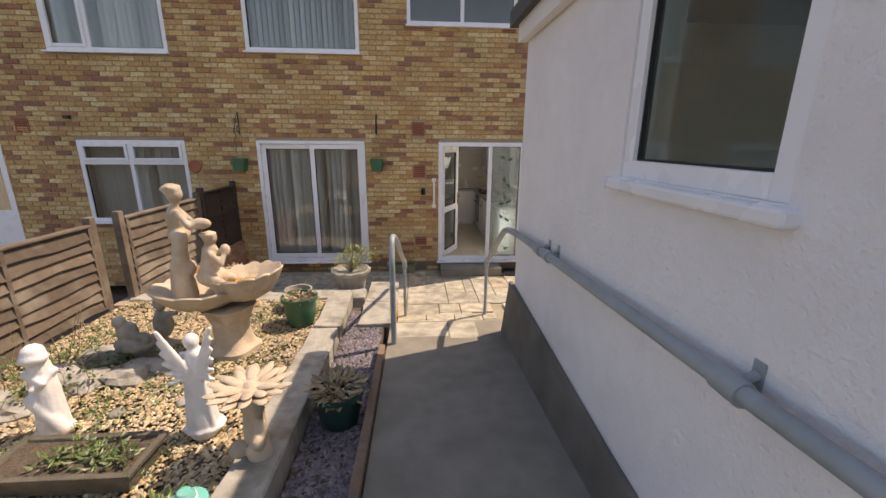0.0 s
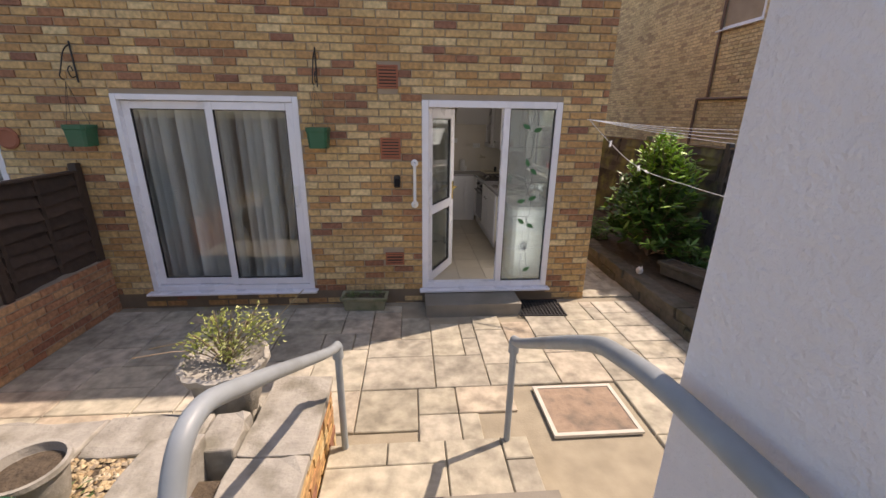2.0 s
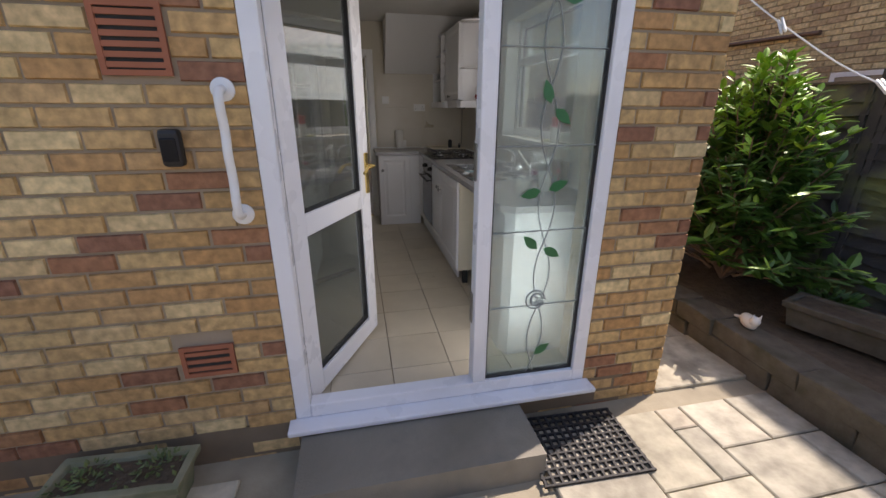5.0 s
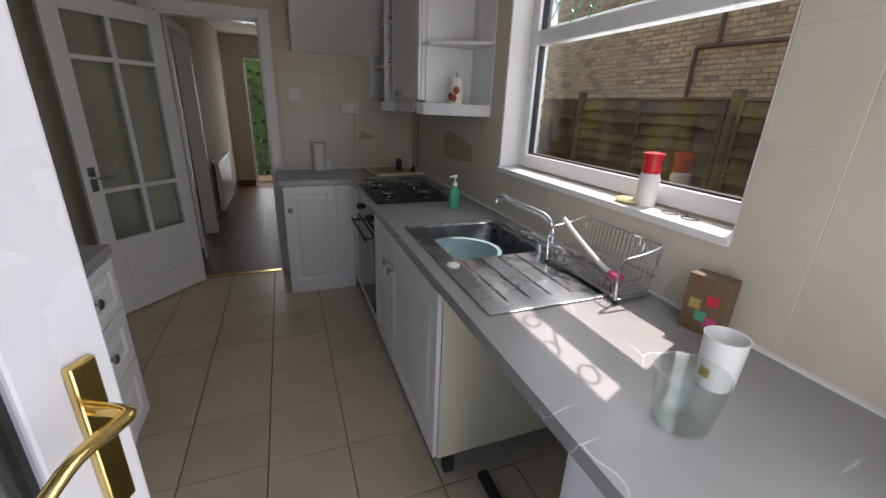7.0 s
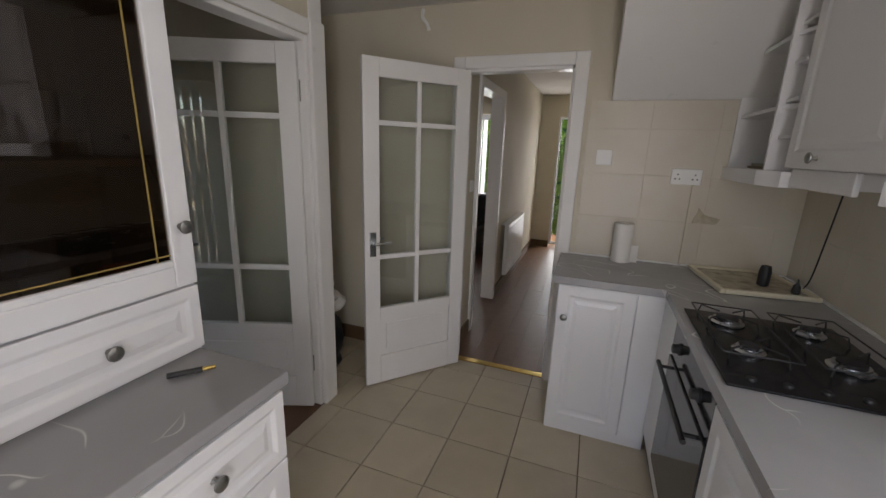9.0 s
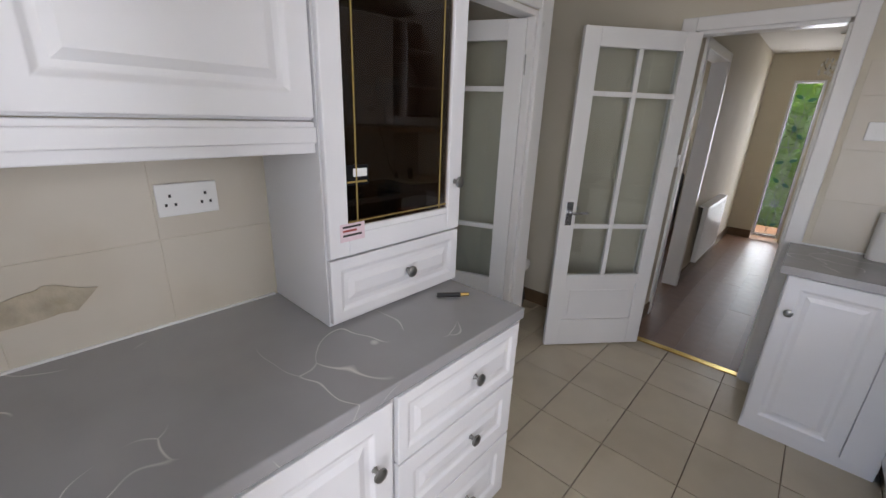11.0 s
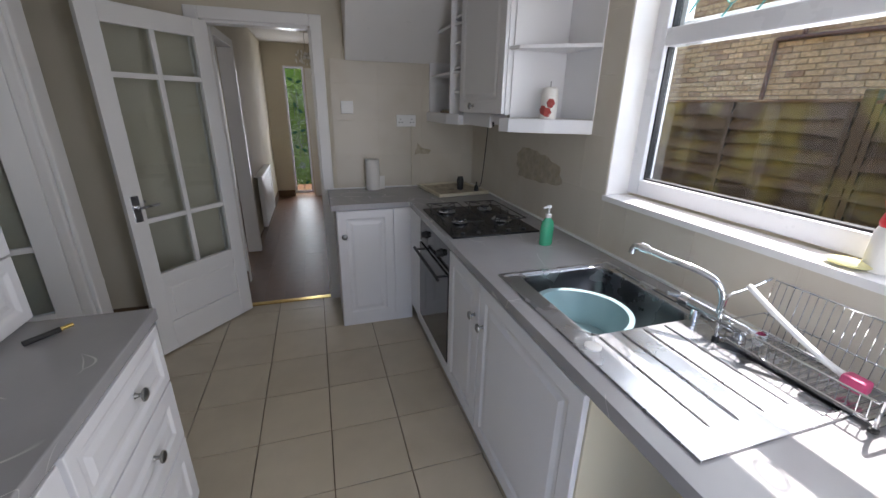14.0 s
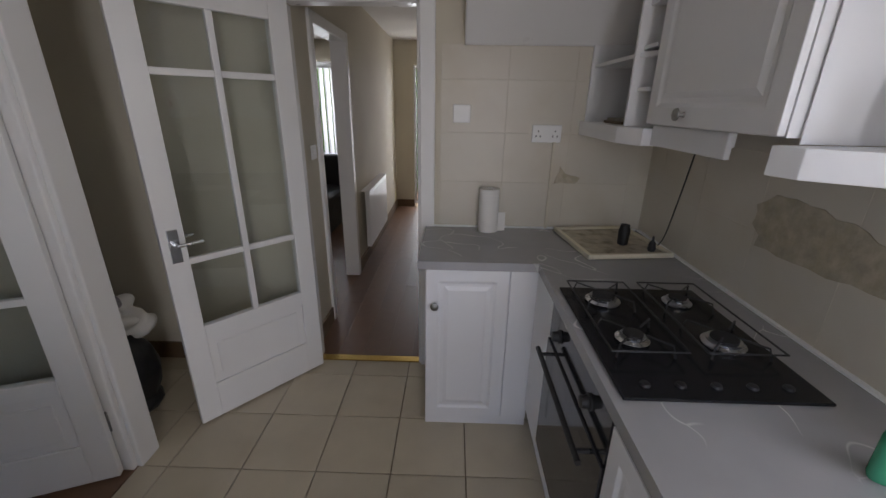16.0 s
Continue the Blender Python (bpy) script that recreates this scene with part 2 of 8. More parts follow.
M["terracotta"] = mat("terracotta", (0.36, 0.13, 0.07), 0.85, var=0.2, bump=0.2)
M["white"] = mat("white_plastic", (0.82, 0.82, 0.8), 0.35, var=0.02, bump=0)
M["greentrough"] = mat("green_stained_trough", (0.26, 0.26, 0.17), 0.85, var=0.25, scale=16, bump=0.5, bscale=50, dirt=(0.1, 0.13, 0.06), dirt_amount=0.7, dscale=8)
M["roof"] = mat("roof_tile", (0.12, 0.1, 0.09), 0.9, var=0.3, bump=0.6)
M["felt"] = mat("roof_felt", (0.09, 0.09, 0.09), 0.9, var=0.3, bump=0.4)


# ---- mesh helpers ----
def box(bm, x0, y0, z0, x1, y1, z1, m=None):
    """A cuboid between two corners, laid by m."""
    vs = [bm.verts.new((x, y, z)) for z in (z0, z1) for x, y in ((x0, y0), (x1, y0), (x1, y1), (x0, y1))]
    if m is not None:
        for v in vs:
            v.co = m @ v.co
    for f in ((3, 2, 1, 0), (4, 5, 6, 7), (0, 1, 5, 4), (1, 2, 6, 5), (2, 3, 7, 6), (3, 0, 4, 7)):
        bm.faces.new([vs[i] for i in f])
    return vs


def ring_loft(bm, rings, caps=True, closed=True):
    """Faces between rings of points, each ring a row of places of the same length."""
    vr = [[bm.verts.new(p) for p in r] for r in rings]
    n = len(vr[0])
    for a, b in zip(vr, vr[1:]):
        for i in range(n if closed else n - 1):
            j = (i + 1) % n
            bm.faces.new((a[i], a[j], b[j], b[i]))
    if caps:
        bm.faces.new(vr[0][::-1])
        bm.faces.new(vr[-1])
    return vr


def lathe(bm, profile, n=24, at=(0, 0, 0), caps=True, squash=(1, 1)):
    """A turned shape: profile is a row of (radius, height)."""
    rings = [[(at[0] + r * math.cos(2 * math.pi * i / n) * squash[0], at[1] + r * math.sin(2 * math.pi * i / n) * squash[1], at[2] + z) for i in range(n)] for r, z in profile]
    return ring_loft(bm, rings, caps)


def tube(bm, pts, r, n=10):
    """A round bar along a row of places; r: a radius, or one for each place."""
    pts = [Vector(p) for p in pts]
    rings, up = [], None
    for i, p in enumerate(pts):
        d = (pts[min(i + 1, len(pts) - 1)] - pts[max(i - 1, 0)]).normalized()
        if up is None:
            up = d.orthogonal().normalized()
        up = (up - d * up.dot(d)).normalized()
        s = d.cross(up)
        rr = r[i] if isinstance(r, (list, tuple)) else r
        rings.append([p + (up * math.cos(2 * math.pi * k / n) + s * math.sin(2 * math.pi * k / n)) * rr for k in range(n)])
    ring_loft(bm, rings)


def curve_pts(pts, steps=6):
    """A smooth row of places through the given ones."""
    pts = [Vector(p) for p in pts]
    out = []
    for i in range(len(pts) - 1):
        p0, p1, p2, p3 = pts[max(i - 1, 0)], pts[i], pts[i + 1], pts[min(i + 2, len(pts) - 1)]
        for k in range(steps):
            t = k / steps
            out.append(0.5 * ((2 * p1) + (p2 - p0) * t + (2 * p0 - 5 * p1 + 4 * p2 - p3) * t * t + (3 * p1 - p0 - 3 * p2 + p3) * t ** 3))
    out.append(pts[-1])
    return out


def finish(bm, name, material, smooth=False, bevel=0.0, seg=2):
    bmesh.ops.recalc_face_normals(bm, faces=bm.faces)
    me = bpy.data.meshes.new(name)
    bm.to_mesh(me)
    bm.free()
    for mm in (material if isinstance(material, (list, tuple)) else [material]):
        me.materials.append(mm)
    if smooth:
        for p in me.polygons:
            p.use_smooth = True
    ob = new(name, me)
    if smooth:
        me.set_sharp_from_angle(angle=radians(40))
    if bevel:
        b = ob.modifiers.new("bevel", "BEVEL")
        b.width, b.segments, b.limit_method = bevel, seg, "ANGLE"
    return ob


def part(name, bm, material, parent, label="", smooth=False, bevel=0.0, m=None):
    """One mesh under a thing, in the thing's own space."""
    ob = finish(bm, name, material, smooth, bevel)
    ob.parent = parent
    if m is not None:
        ob.matrix_basis = m
    if label:
        ob["label"] = label
    return ob


def thing(name, label, category, m=None, group=""):
    e = new(name)
    e.empty_display_size = 0.1
    if m is not None:
        e.matrix_basis = m
    return tagged(e, label, category, group)


def bx(name, parent, material, x0, y0, z0, x1, y1, z1, bevel=0.0, label="", m=None):
    bm = bmesh.new()
    box(bm, x0, y0, z0, x1, y1, z1, m)
    return part(name, bm, material, parent, label, bevel=bevel)


def structure(name, boxes, material, category, label="", bevel=0.0):
    bm = bmesh.new()
    for b in boxes:
        box(bm, *b)
    return tagged(finish(bm, name, material, bevel=bevel), label, category, kind="structure")


def wall_boxes(u0, u1, z0, z1, holes):
    """The rest of a wall's face round its openings (u0, z0, u1, z1), as boxes (u0, z0, u1, z1)."""
    us = sorted({u0, u1, *[h[0] for h in holes], *[h[2] for h in holes]})
    out = []
    for a, b in zip(us, us[1:]):
        cuts = sorted((h[1], h[3]) for h in holes if h[0] <= a + 1e-6 and h[2] >= b - 1e-6)
        z = z0
        for c, d in cuts:
            if c > z + 1e-6:
                out.append((a, z, b, c))
            z = max(z, d)
        if z < z1 - 1e-6:
            out.append((a, z, b, z1))
    return out


# ---- the shell ----
PATIO = -0.165
GX = 0.5                       # the garage's long wall
KX0, KX1 = -0.65, 1.75         # kitchen, left and right walls
KY0, KY1 = 0.27, 3.80
CEIL = 2.38
REAR_HOLES = [(0.0, -0.05, 1.50, 2.1), (-3.03, 0.02, -1.25, 2.11), (-5.86, 0.76, -4.17, 2.10), (-8.0, -0.1, -7.0, 2.11),
              (-3.03, 3.46, -1.27, 4.6), (-5.98, 3.41, -4.2, 4.6), (-0.51, 3.89, 1.25, 4.6)]
shell = []
for u0, z0, u1, z1 in wall_boxes(-10, 1.99, -0.4, 5.0, REAR_HOLES):
    shell.append((u0, 0.012, z0, u1, 0.27, z1))
wall_rear = structure("wall_rear", shell, M["mortar"], "wall", "yellow brick rear wall of the house with uneven multi-coloured bricks")
WIN = (2.15, 1.158, 0.86, 2.12)  # kitchen window: far y, sill, near y, head
side = [(KX1 + 0.0, a, z0, 1.978, b, z1) for a, z0, b, z1 in wall_boxes(0.27, 9.0, -0.4, 5.0, [(WIN[2], WIN[1], WIN[0], WIN[3])])]
wall_side = structure("wall_side", side, M["cream"], "wall", "cream plastered kitchen wall round the window")


def brick_rows(u0, u1, z0, z1, holes, bl=0.215, bh=0.065, j=0.01, offset=0.0):
    """Bricks of a stretcher bond as (u0, z0, u1, z1), cut round the openings."""
    out = []
    rows = int(round((z1 - z0) / (bh + j)))
    for r in range(rows):
        za, zb = z0 + r * (bh + j), z0 + r * (bh + j) + bh
        u = u0 - (bl + j) / 2 * (r % 2) + offset
        while u < u1:
            spans = [(max(u, u0), min(u + bl, u1))]
            for h in holes:
                if h[1] < zb - 0.012 and h[3] > za + 0.012:
                    spans = [s for a, b in spans for s in ((a, min(b, h[0])), (max(a, h[2]), b)) if s[1] - s[0] > 0.02]
            out += [(a, za, b, zb) for a, b in spans if b - a > 0.02]
            u += bl + j
    return out


def brick_wall(parent, rows, place, near, name="brick", single=None, joined=None, most=300):
    """place(u, z, d) gives the world's point d metres proud of the face; near(u, z) picks the bricks that are parts."""
    rnd = random.Random(len(rows))
    picked = sorted(rows, key=lambda b: near((b[0] + b[2]) / 2, (b[1] + b[3]) / 2))[:most]
    keep = set(picked)
    cache = {}
    def geometry(w, h, d):
        s = 0.004
        v = [(0, 0, 0), (w, 0, 0), (w, h, 0), (0, h, 0), (s, s, d), (w - s, s, d), (w - s, h - s, d), (s, h - s, d)]
        return v, [(4, 5, 6, 7), (0, 1, 5, 4), (1, 2, 6, 5), (2, 3, 7, 6), (3, 0, 4, 7)]
    o = Vector(place(0, 0, 0))
    ux, uz, ud = Vector(place(1, 0, 0)) - o, Vector(place(0, 1, 0)) - o, Vector(place(0, 0, 1)) - o
    flip = ux.cross(uz).dot(ud) < 0
    base = Matrix((ux, uz, ud)).transposed().to_4x4()
    verts, faces = [], []
    for b in rows:
        w, h = b[2] - b[0], b[3] - b[1]
        if b in keep:
            continue
        v, f = geometry(w, h, 0.012 + rnd.uniform(-0.003, 0.003))
        n = len(verts)
        verts += [place(b[0] + p[0], b[1] + p[1], p[2]) for p in v]
        faces += [tuple(n + i for i in (q[::-1] if flip else q)) for q in f]
    if faces:
        me = bpy.data.meshes.new(name + "work")
        me.from_pydata(verts, [], faces)
        me.materials.append(joined or M["brick_i"])
        ob = new(name + "work", me)
        ob.parent = parent
        ob["kind"] = "stuff"
    for b in picked:
        w, h = round(b[2] - b[0], 3), round(b[3] - b[1], 3)
        key = (w, h)
        if key not in cache:
            v, f = geometry(w, h, 0.012)
            me = bpy.data.meshes.new(name)
            me.from_pydata([base.to_3x3() @ Vector(p) for p in v], [], [q[::-1] if flip else q for q in f])
            me.materials.append(single or M["brick"])
            cache[key] = me
        ob = new(name, cache[key])
        ob.parent = parent
        ob.location = Vector(place(b[0], b[1], rnd.uniform(-0.003, 0.002)))


# neighbouring house beyond the fence
NX = 6.6
structure("wall_neighbour_core", [(NX + 0.02, -3, -1, NX + 0.3, 14, 6.5)], M["mortar"], "wall", "yellow brick side wall of the neighbouring house")
# ground
structure("ground", [(-300, -300, -0.9, 300, 300, -0.6)], M["soil"], "ground", "earth under and around the plots")
structure("patio_bed", [(-3.75, -3.0, -0.6, 2.68, 0.27, PATIO - 0.022), (1.99, 0.27, -0.6, 2.68, 9, PATIO - 0.022)], M["joint"], "ground", "sandy joints between the patio slabs")
# garden: raised gravel bed, timber edging, slate strip
structure("garden_soil", [(-3.55, -9.5, -0.6, -1.34, -2.75, 0.40), (-1.1, -9.5, -0.6, -0.72, -2.9, 0.34)], M["soil"], "ground", "raised garden bed under pale gravel")

# ---- ramp ----
def ramp_z(y):
    return 0.34 + max(0.0, -3.31 - y) * 0.062


bm = bmesh.new()
rows_y = [-3.31, -4.2, -5, -6, -7, -8, -9.5]
rings = [[(-0.66, y, -0.6), (0.5, y, -0.6), (0.5, y, ramp_z(y)), (-0.66, y, ramp_z(y))] for y in rows_y]
ring_loft(bm, rings)
tagged(finish(bm, "ramp", M["concrete"]), "stained grey concrete ramp sloping down to the patio steps", "ramp", kind="structure")
structure("steps", [(-0.64, -3.31, -0.6, 0.6, -2.9, 0.16), (-0.64, -2.9, -0.6, 0.6, -2.36, -0.02)], M["concrete"], "steps", "low concrete steps down to the patio")

# ---- garage ----
gz0 = -0.6
GH = [(-6.12, 1.97, -5.3, 3.0)]
structure("wall_garage", [(GX, a, z0, GX + 0.2, b, z1) for a, z0, b, z1 in wall_boxes(-10, -3.63, gz0, 2.98, GH)] + [(GX + 0.2, -3.83, gz0, 3.2, -3.63, 2.98), (3.0, -10, gz0, 3.2, -3.83, 2.98)],
          M["render"], "wall", "white pebble-rendered garage wall")
bm = bmesh.new()
ring_loft(bm, [[(GX - 0.002, y, gz0), (GX - 0.12, y, gz0), (GX - 0.1, y, 0.3), (GX - 0.035, y, zt), (GX - 0.002, y, zt + 0.004)] for y, zt in ((-10, 0.6), (-5.5, 0.73), (-3.56, 0.86))])
tagged(finish(bm, "garage_plinth", M["plinth"], bevel=0.006), "dark damp battered plinth at the foot of the garage wall", "wall", kind="structure")
structure("garage_roof", [(GX - 0.12, -10, 3.0, 3.3, -3.48, 3.12)], M["felt"], "roof", "flat felt garage roof")

# ---- kitchen ----
structure("wall_kitchen_left", [(KX0 - 0.1, 0.27, -0.1, KX0, 2.12, CEIL), (KX0 - 0.1, 2.12, 2.03, KX0, 3.0, CEIL), (KX0 - 0.1, 3.0, -0.1, KX0, 3.06, CEIL)], M["cream"], "wall", "cream painted kitchen wall")
structure("wall_alcove", [(-1.7, 3.0, -0.1, KX0 - 0.1, 3.06, CEIL), (-1.8, 3.0, -0.1, -1.7, KY1, CEIL)], M["cream"], "wall", "shaded cream wall of the alcove")
HD = (-0.11, 0.567)
structure("wall_hall", [(-1.8, KY1, -0.1, HD[0], KY1 + 0.1, CEIL), (HD[0], KY1, 2.01, HD[1], KY1 + 0.1, CEIL), (HD[1], KY1, -0.1, KX1, KY1 + 0.1, CEIL)], M["cream"], "wall", "cream wall round the hall doorway")
structure("kitchen_ceiling", [(-4.2, 0.27, CEIL, KX1, KY1 + 0.1, CEIL + 0.1)], M["ceiling"], "ceiling", "plain painted kitchen ceiling")
structure("upper_floor", [(-10, 0.27, 2.6, KX1, 9.0, 2.8)], M["ceiling"], "floor", "floor slab between the storeys")
structure("kitchen_subfloor", [(-4.2, 0.0, -0.3, KX1, KY1 + 0.06, -0.009)], M["grout"], "floor", "brown grout between the floor tiles")
structure("hall_floor", [(-4.2, KY1 + 0.06, -0.3, KX1, 9.0, -0.004)], M["laminate"], "floor", "dark wood laminate hall floor")
structure("roof", [(-10, -0.35, 5.0, 2.05, 9.2, 5.15)], M["roof"], "roof", "roof of the house")
structure("doorstep", [(0.03, -0.4, -0.6, 1.1, 0.0, -0.04)], M["concrete"], "step", "concrete doorstep below the kitchen door")
# hall
structure("wall_hall_left", [(-0.25, KY1 + 0.1, -0.1, -0.15, 4.35, CEIL), (-0.25, 4.35, 2.0, -0.15, 5.15, CEIL), (-0.25, 5.15, -0.1, -0.15, 7.9, CEIL)], M["cream"], "wall", "cream hall wall with an open doorway")
structure("wall_hall_right", [(0.64, KY1 + 0.1, -0.1, 0.74, 7.9, CEIL)], M["cream"], "wall", "cream hall wall")
structure("wall_front", [(-4.2, 7.9, -0.1, -2.6, 8.1, 2.6), (-2.6, 7.9, -0.1, -0.9, 8.1, 0.75), (-2.6, 7.9, 2.1, -0.9, 8.1, 2.6), (-0.9, 7.9, -0.1, 0.13, 8.1, 2.6), (0.44, 7.9, -0.1, 1.75, 8.1, 2.6), (0.13, 7.9, 2.06, 0.44, 8.1, 2.6)], M["cream"], "wall", "cream front wall round the door glass")
structure("hall_ceiling", [(-4.2, KY1 + 0.1, CEIL, 1.65, 8.0, CEIL + 0.1)], M["ceiling"], "ceiling", "plain painted hall ceiling")
structure("wall_left_room", [(-4.2, 0.27, -0.1, -4.1, 7.9, 2.6), (-4.1, 3.3, -0.1, -1.8, 3.4, CEIL)], M["cream"], "wall", "cream wall of the front room")


# ---- windows and outer doors ----
def frame_bars(bm, u0, z0, u1, z1, w, place, d0, d1):
    """Four bars of a frame round an opening; place(u, d, z)."""
    for a in ((u0, z0, u0 + w, z1), (u1 - w, z0, u1, z1), (u0 + w, z0, u1 - w, z0 + w), (u0 + w, z1 - w, u1 - w, z1)):
        p, q = place(a[0], d0, a[1]), place(a[2], d1, a[3])
        box(bm, *[min(i, j) for i, j in zip(p, q)], *[max(i, j) for i, j in zip(p, q)])


FRONT = lambda u, d, z: (u, d, z)


def window(name, label, u0, z0, u1, z1, muls=(), transom=None, top_open=False, glass=None, blinds=None, place=FRONT, sill=True, w=0.06, opening=()):
    """A white plastic window with mullions; opening: the lights (a, z, b, z) with a sash of their own."""
    e = tagged(thing(name, label, "window"), kind="structure")
    bm = bmesh.new()
    frame_bars(bm, u0, z0, u1, z1, w, place, 0.01, 0.08)
    def bar(a, za, b, zb, d0=0.012, d1=0.078):
        p, q = place(a, d0, za), place(b, d1, zb)
        box(bm, *[min(i, j) for i, j in zip(p, q)], *[max(i, j) for i, j in zip(p, q)])
    for mu in muls:
        bar(mu - w / 2, z0 + w, mu + w / 2, z1 - w)
    if transom:
        edges = [u0 + w - w / 2, *muls, u1 - w + w / 2]
        for a, b in zip(edges, edges[1:]):
            bar(a + w / 2, transom - w / 2, b - w / 2, transom + w / 2)
    part("window_frame", bm, M["upvc"], e, bevel=0.004)
    for a, za, b, zb in opening:
        bm = bmesh.new()
        frame_bars(bm, a, za, b, zb, 0.045, place, -0.008, 0.03)
        part("sash", bm, M["upvc"], e, bevel=0.004)
    bm = bmesh.new()
    p, q = place(u0 + w, 0.045, z0 + w), place(u1 - w, 0.05, z1 - w)
    box(bm, *[min(i, j) for i, j in zip(p, q)], *[max(i, j) for i, j in zip(p, q)])
    g = part("pane", bm, glass or M["glass"], e)
    g.visible_shadow = False
    bm = bmesh.new()
    frame_bars(bm, u0 + w, z0 + w, u1 - w, z1 - w, 0.007, place, 0.03, 0.06)
    part("gasket", bm, M["gasket"], e)
    if sill:
        bm = bmesh.new()
        p, q = place(u0 - 0.02, -0.07, z0 - 0.03), place(u1 + 0.02, 0.06, z0 - 0.001)
        box(bm, *[min(i, j) for i, j in zip(p, q)], *[max(i, j) for i, j in zip(p, q)])
        part("window_sill", bm, M["upvc"], e, bevel=0.006)
    return e


M["blind"] = mat("blind_fabric", (0.78, 0.78, 0.77), 0.8, var=0.06, scale=40, bump=0.1)


def vertical_blinds(name, label, u0, z0, u1, z1, y, turn=62, pitch=0.085, material=None):
    """Hanging fabric slats, each a slightly bowed strip."""
    e = thing(name, label, "blind")
    bx("rail", e, M["upvc"], u0, y - 0.02, z1, u1, y + 0.02, z1 + 0.035)
    n = int((u1 - u0) / pitch)
    rnd = random.Random(n)
    me = None
    for i in range(n):
        u = u0 + pitch * (i + 0.5)
        if me is None:
            bm = bmesh.new()
            w = 0.0445
            rows = []
            for z in (z0, z1):
                rows.append([bm.verts.new((x, 0.006 * (1 - (x / w) ** 2), z)) for x in (-w, -w / 2, 0, w / 2, w)])
            for k in range(4):
                bm.faces.new((rows[0][k], rows[0][k + 1], rows[1][k + 1], rows[1][k]))
            bmesh.ops.solidify(bm, geom=bm.faces[:], thickness=0.001)
            first = part("slat", bm, material or M["blind"], e)
            me = first.data
            ob = first
        else:
            ob = new("slat", me)
            ob.parent = e
        ob.matrix_basis = pose(u, y, 0, 0, 0, turn + rnd.uniform(-9, 9))
    return e


# kitchen door: frame, side pane, open leaf
door = tagged(thing("door_1", "white plastic back door frame with an obscured leaf-patterned side pane", "door"), kind="structure")
bm = bmesh.new()
frame_bars(bm, 0.0, 0.0, 1.5, 2.1, 0.07, FRONT, -0.004, 0.075)
box(bm, 0.868, -0.002, 0.07, 0.938, 0.073, 2.03)
part("door_frame", bm, M["upvc"], door, bevel=0.006)
bm = bmesh.new()
box(bm, -0.03, -0.09, -0.03, 1.53, 0.03, -0.002)
part("door_sill", bm, M["upvc"], door, bevel=0.008)
bm = bmesh.new()
box(bm, 0.94, 0.03, 0.072, 1.43, 0.036, 2.03)
p = part("pane", bm, M["glass_ob"], door, "obscured side pane with a climbing leaf and rose pattern")
p.visible_shadow = False
bm = bmesh.new()
frame_bars(bm, 0.938, 0.07, 1.43, 2.03, 0.01, FRONT, 0.018, 0.045)
part("gasket", bm, M["gasket"], door)
M["lead"] = mat("lead_strip", (0.22, 0.24, 0.24), 0.5, var=0.2, bump=0.1)
M["leafglass"] = mat("green_stained_leaf", (0.03, 0.16, 0.06), 0.3, var=0.15, scale=30, bump=0.1)


def leaf_flat(bm, x, z, L, a, y):
    """A pointed leaf lying in the pane."""
    c, s = math.cos(a), math.sin(a)
    pts = [(0, 0), (0.3, 0.24), (0.62, 0.22), (1, 0), (0.62, -0.2), (0.3, -0.22)]
    fr, bk = [], []
    for u, v in pts:
        px, pz = x + L * (u * c - v * s), z + L * (u * s + v * c)
        fr.append(bm.verts.new((px, y - 0.002, pz)))
        bk.append(bm.verts.new((px, y, pz)))
    bm.faces.new(fr[::-1])
    bm.faces.new(bk)
    for i in range(6):
        j = (i + 1) % 6
        bm.faces.new((fr[i], fr[j], bk[j], bk[i]))


def stem_pattern(parent, xc, z0, z1, y, half, m=None):
    """Twin wavy stems, cross leads, leaf pairs and a rose of lead."""
    bm = bmesh.new()
    for k in (-1, 1):
        pts = [(xc + 0.02 * math.sin(2.6 * (z - z0)) + k * 0.04 * math.sin(math.pi * (z - z0 - 0.05) / 0.34), y - 0.004, z) for z in np.linspace(z0, z1, 60)]
        tube(bm, pts, 0.0028, 5)
    for z in np.linspace(z0, z1, 6)[1:-1]:
        tube(bm, [(xc - half, y - 0.004, z), (xc + half, y - 0.004, z + 0.004)], 0.003, 5)
    for r, cx in ((0.05, 0), (0.033, 0.006), (0.018, -0.004)):
        tube(bm, [(xc + cx + r * math.cos(a), y - 0.005, z0 + 0.42 + r * math.sin(a)) for a in np.linspace(0, 6.0, 16)], 0.004, 5)
    part("leading", bm, M["lead"], parent, "grey leaded stems and rose", m=m)
    bm = bmesh.new()
    for z, a in ((z0 + 0.1, 0.6), (z0 + 0.69, 2.4), (z0 + 0.69, -0.5), (z0 + 0.97, 0.4), (z0 + 0.97, 3.4), (z0 + 1.34, 1.9), (z0 + 1.32, -0.7), (z0 + 1.72, 0.3), (z0 + 1.75, 2.7)):
        leaf_flat(bm, xc + 0.02 * math.cos(a), z, 0.1, a, y - 0.006)
    part("leaf_pattern", bm, M["leafglass"], parent, "green glass leaves", m=m)


stem_pattern(door, 1.19, 0.08, 2.02, 0.03, 0.245)

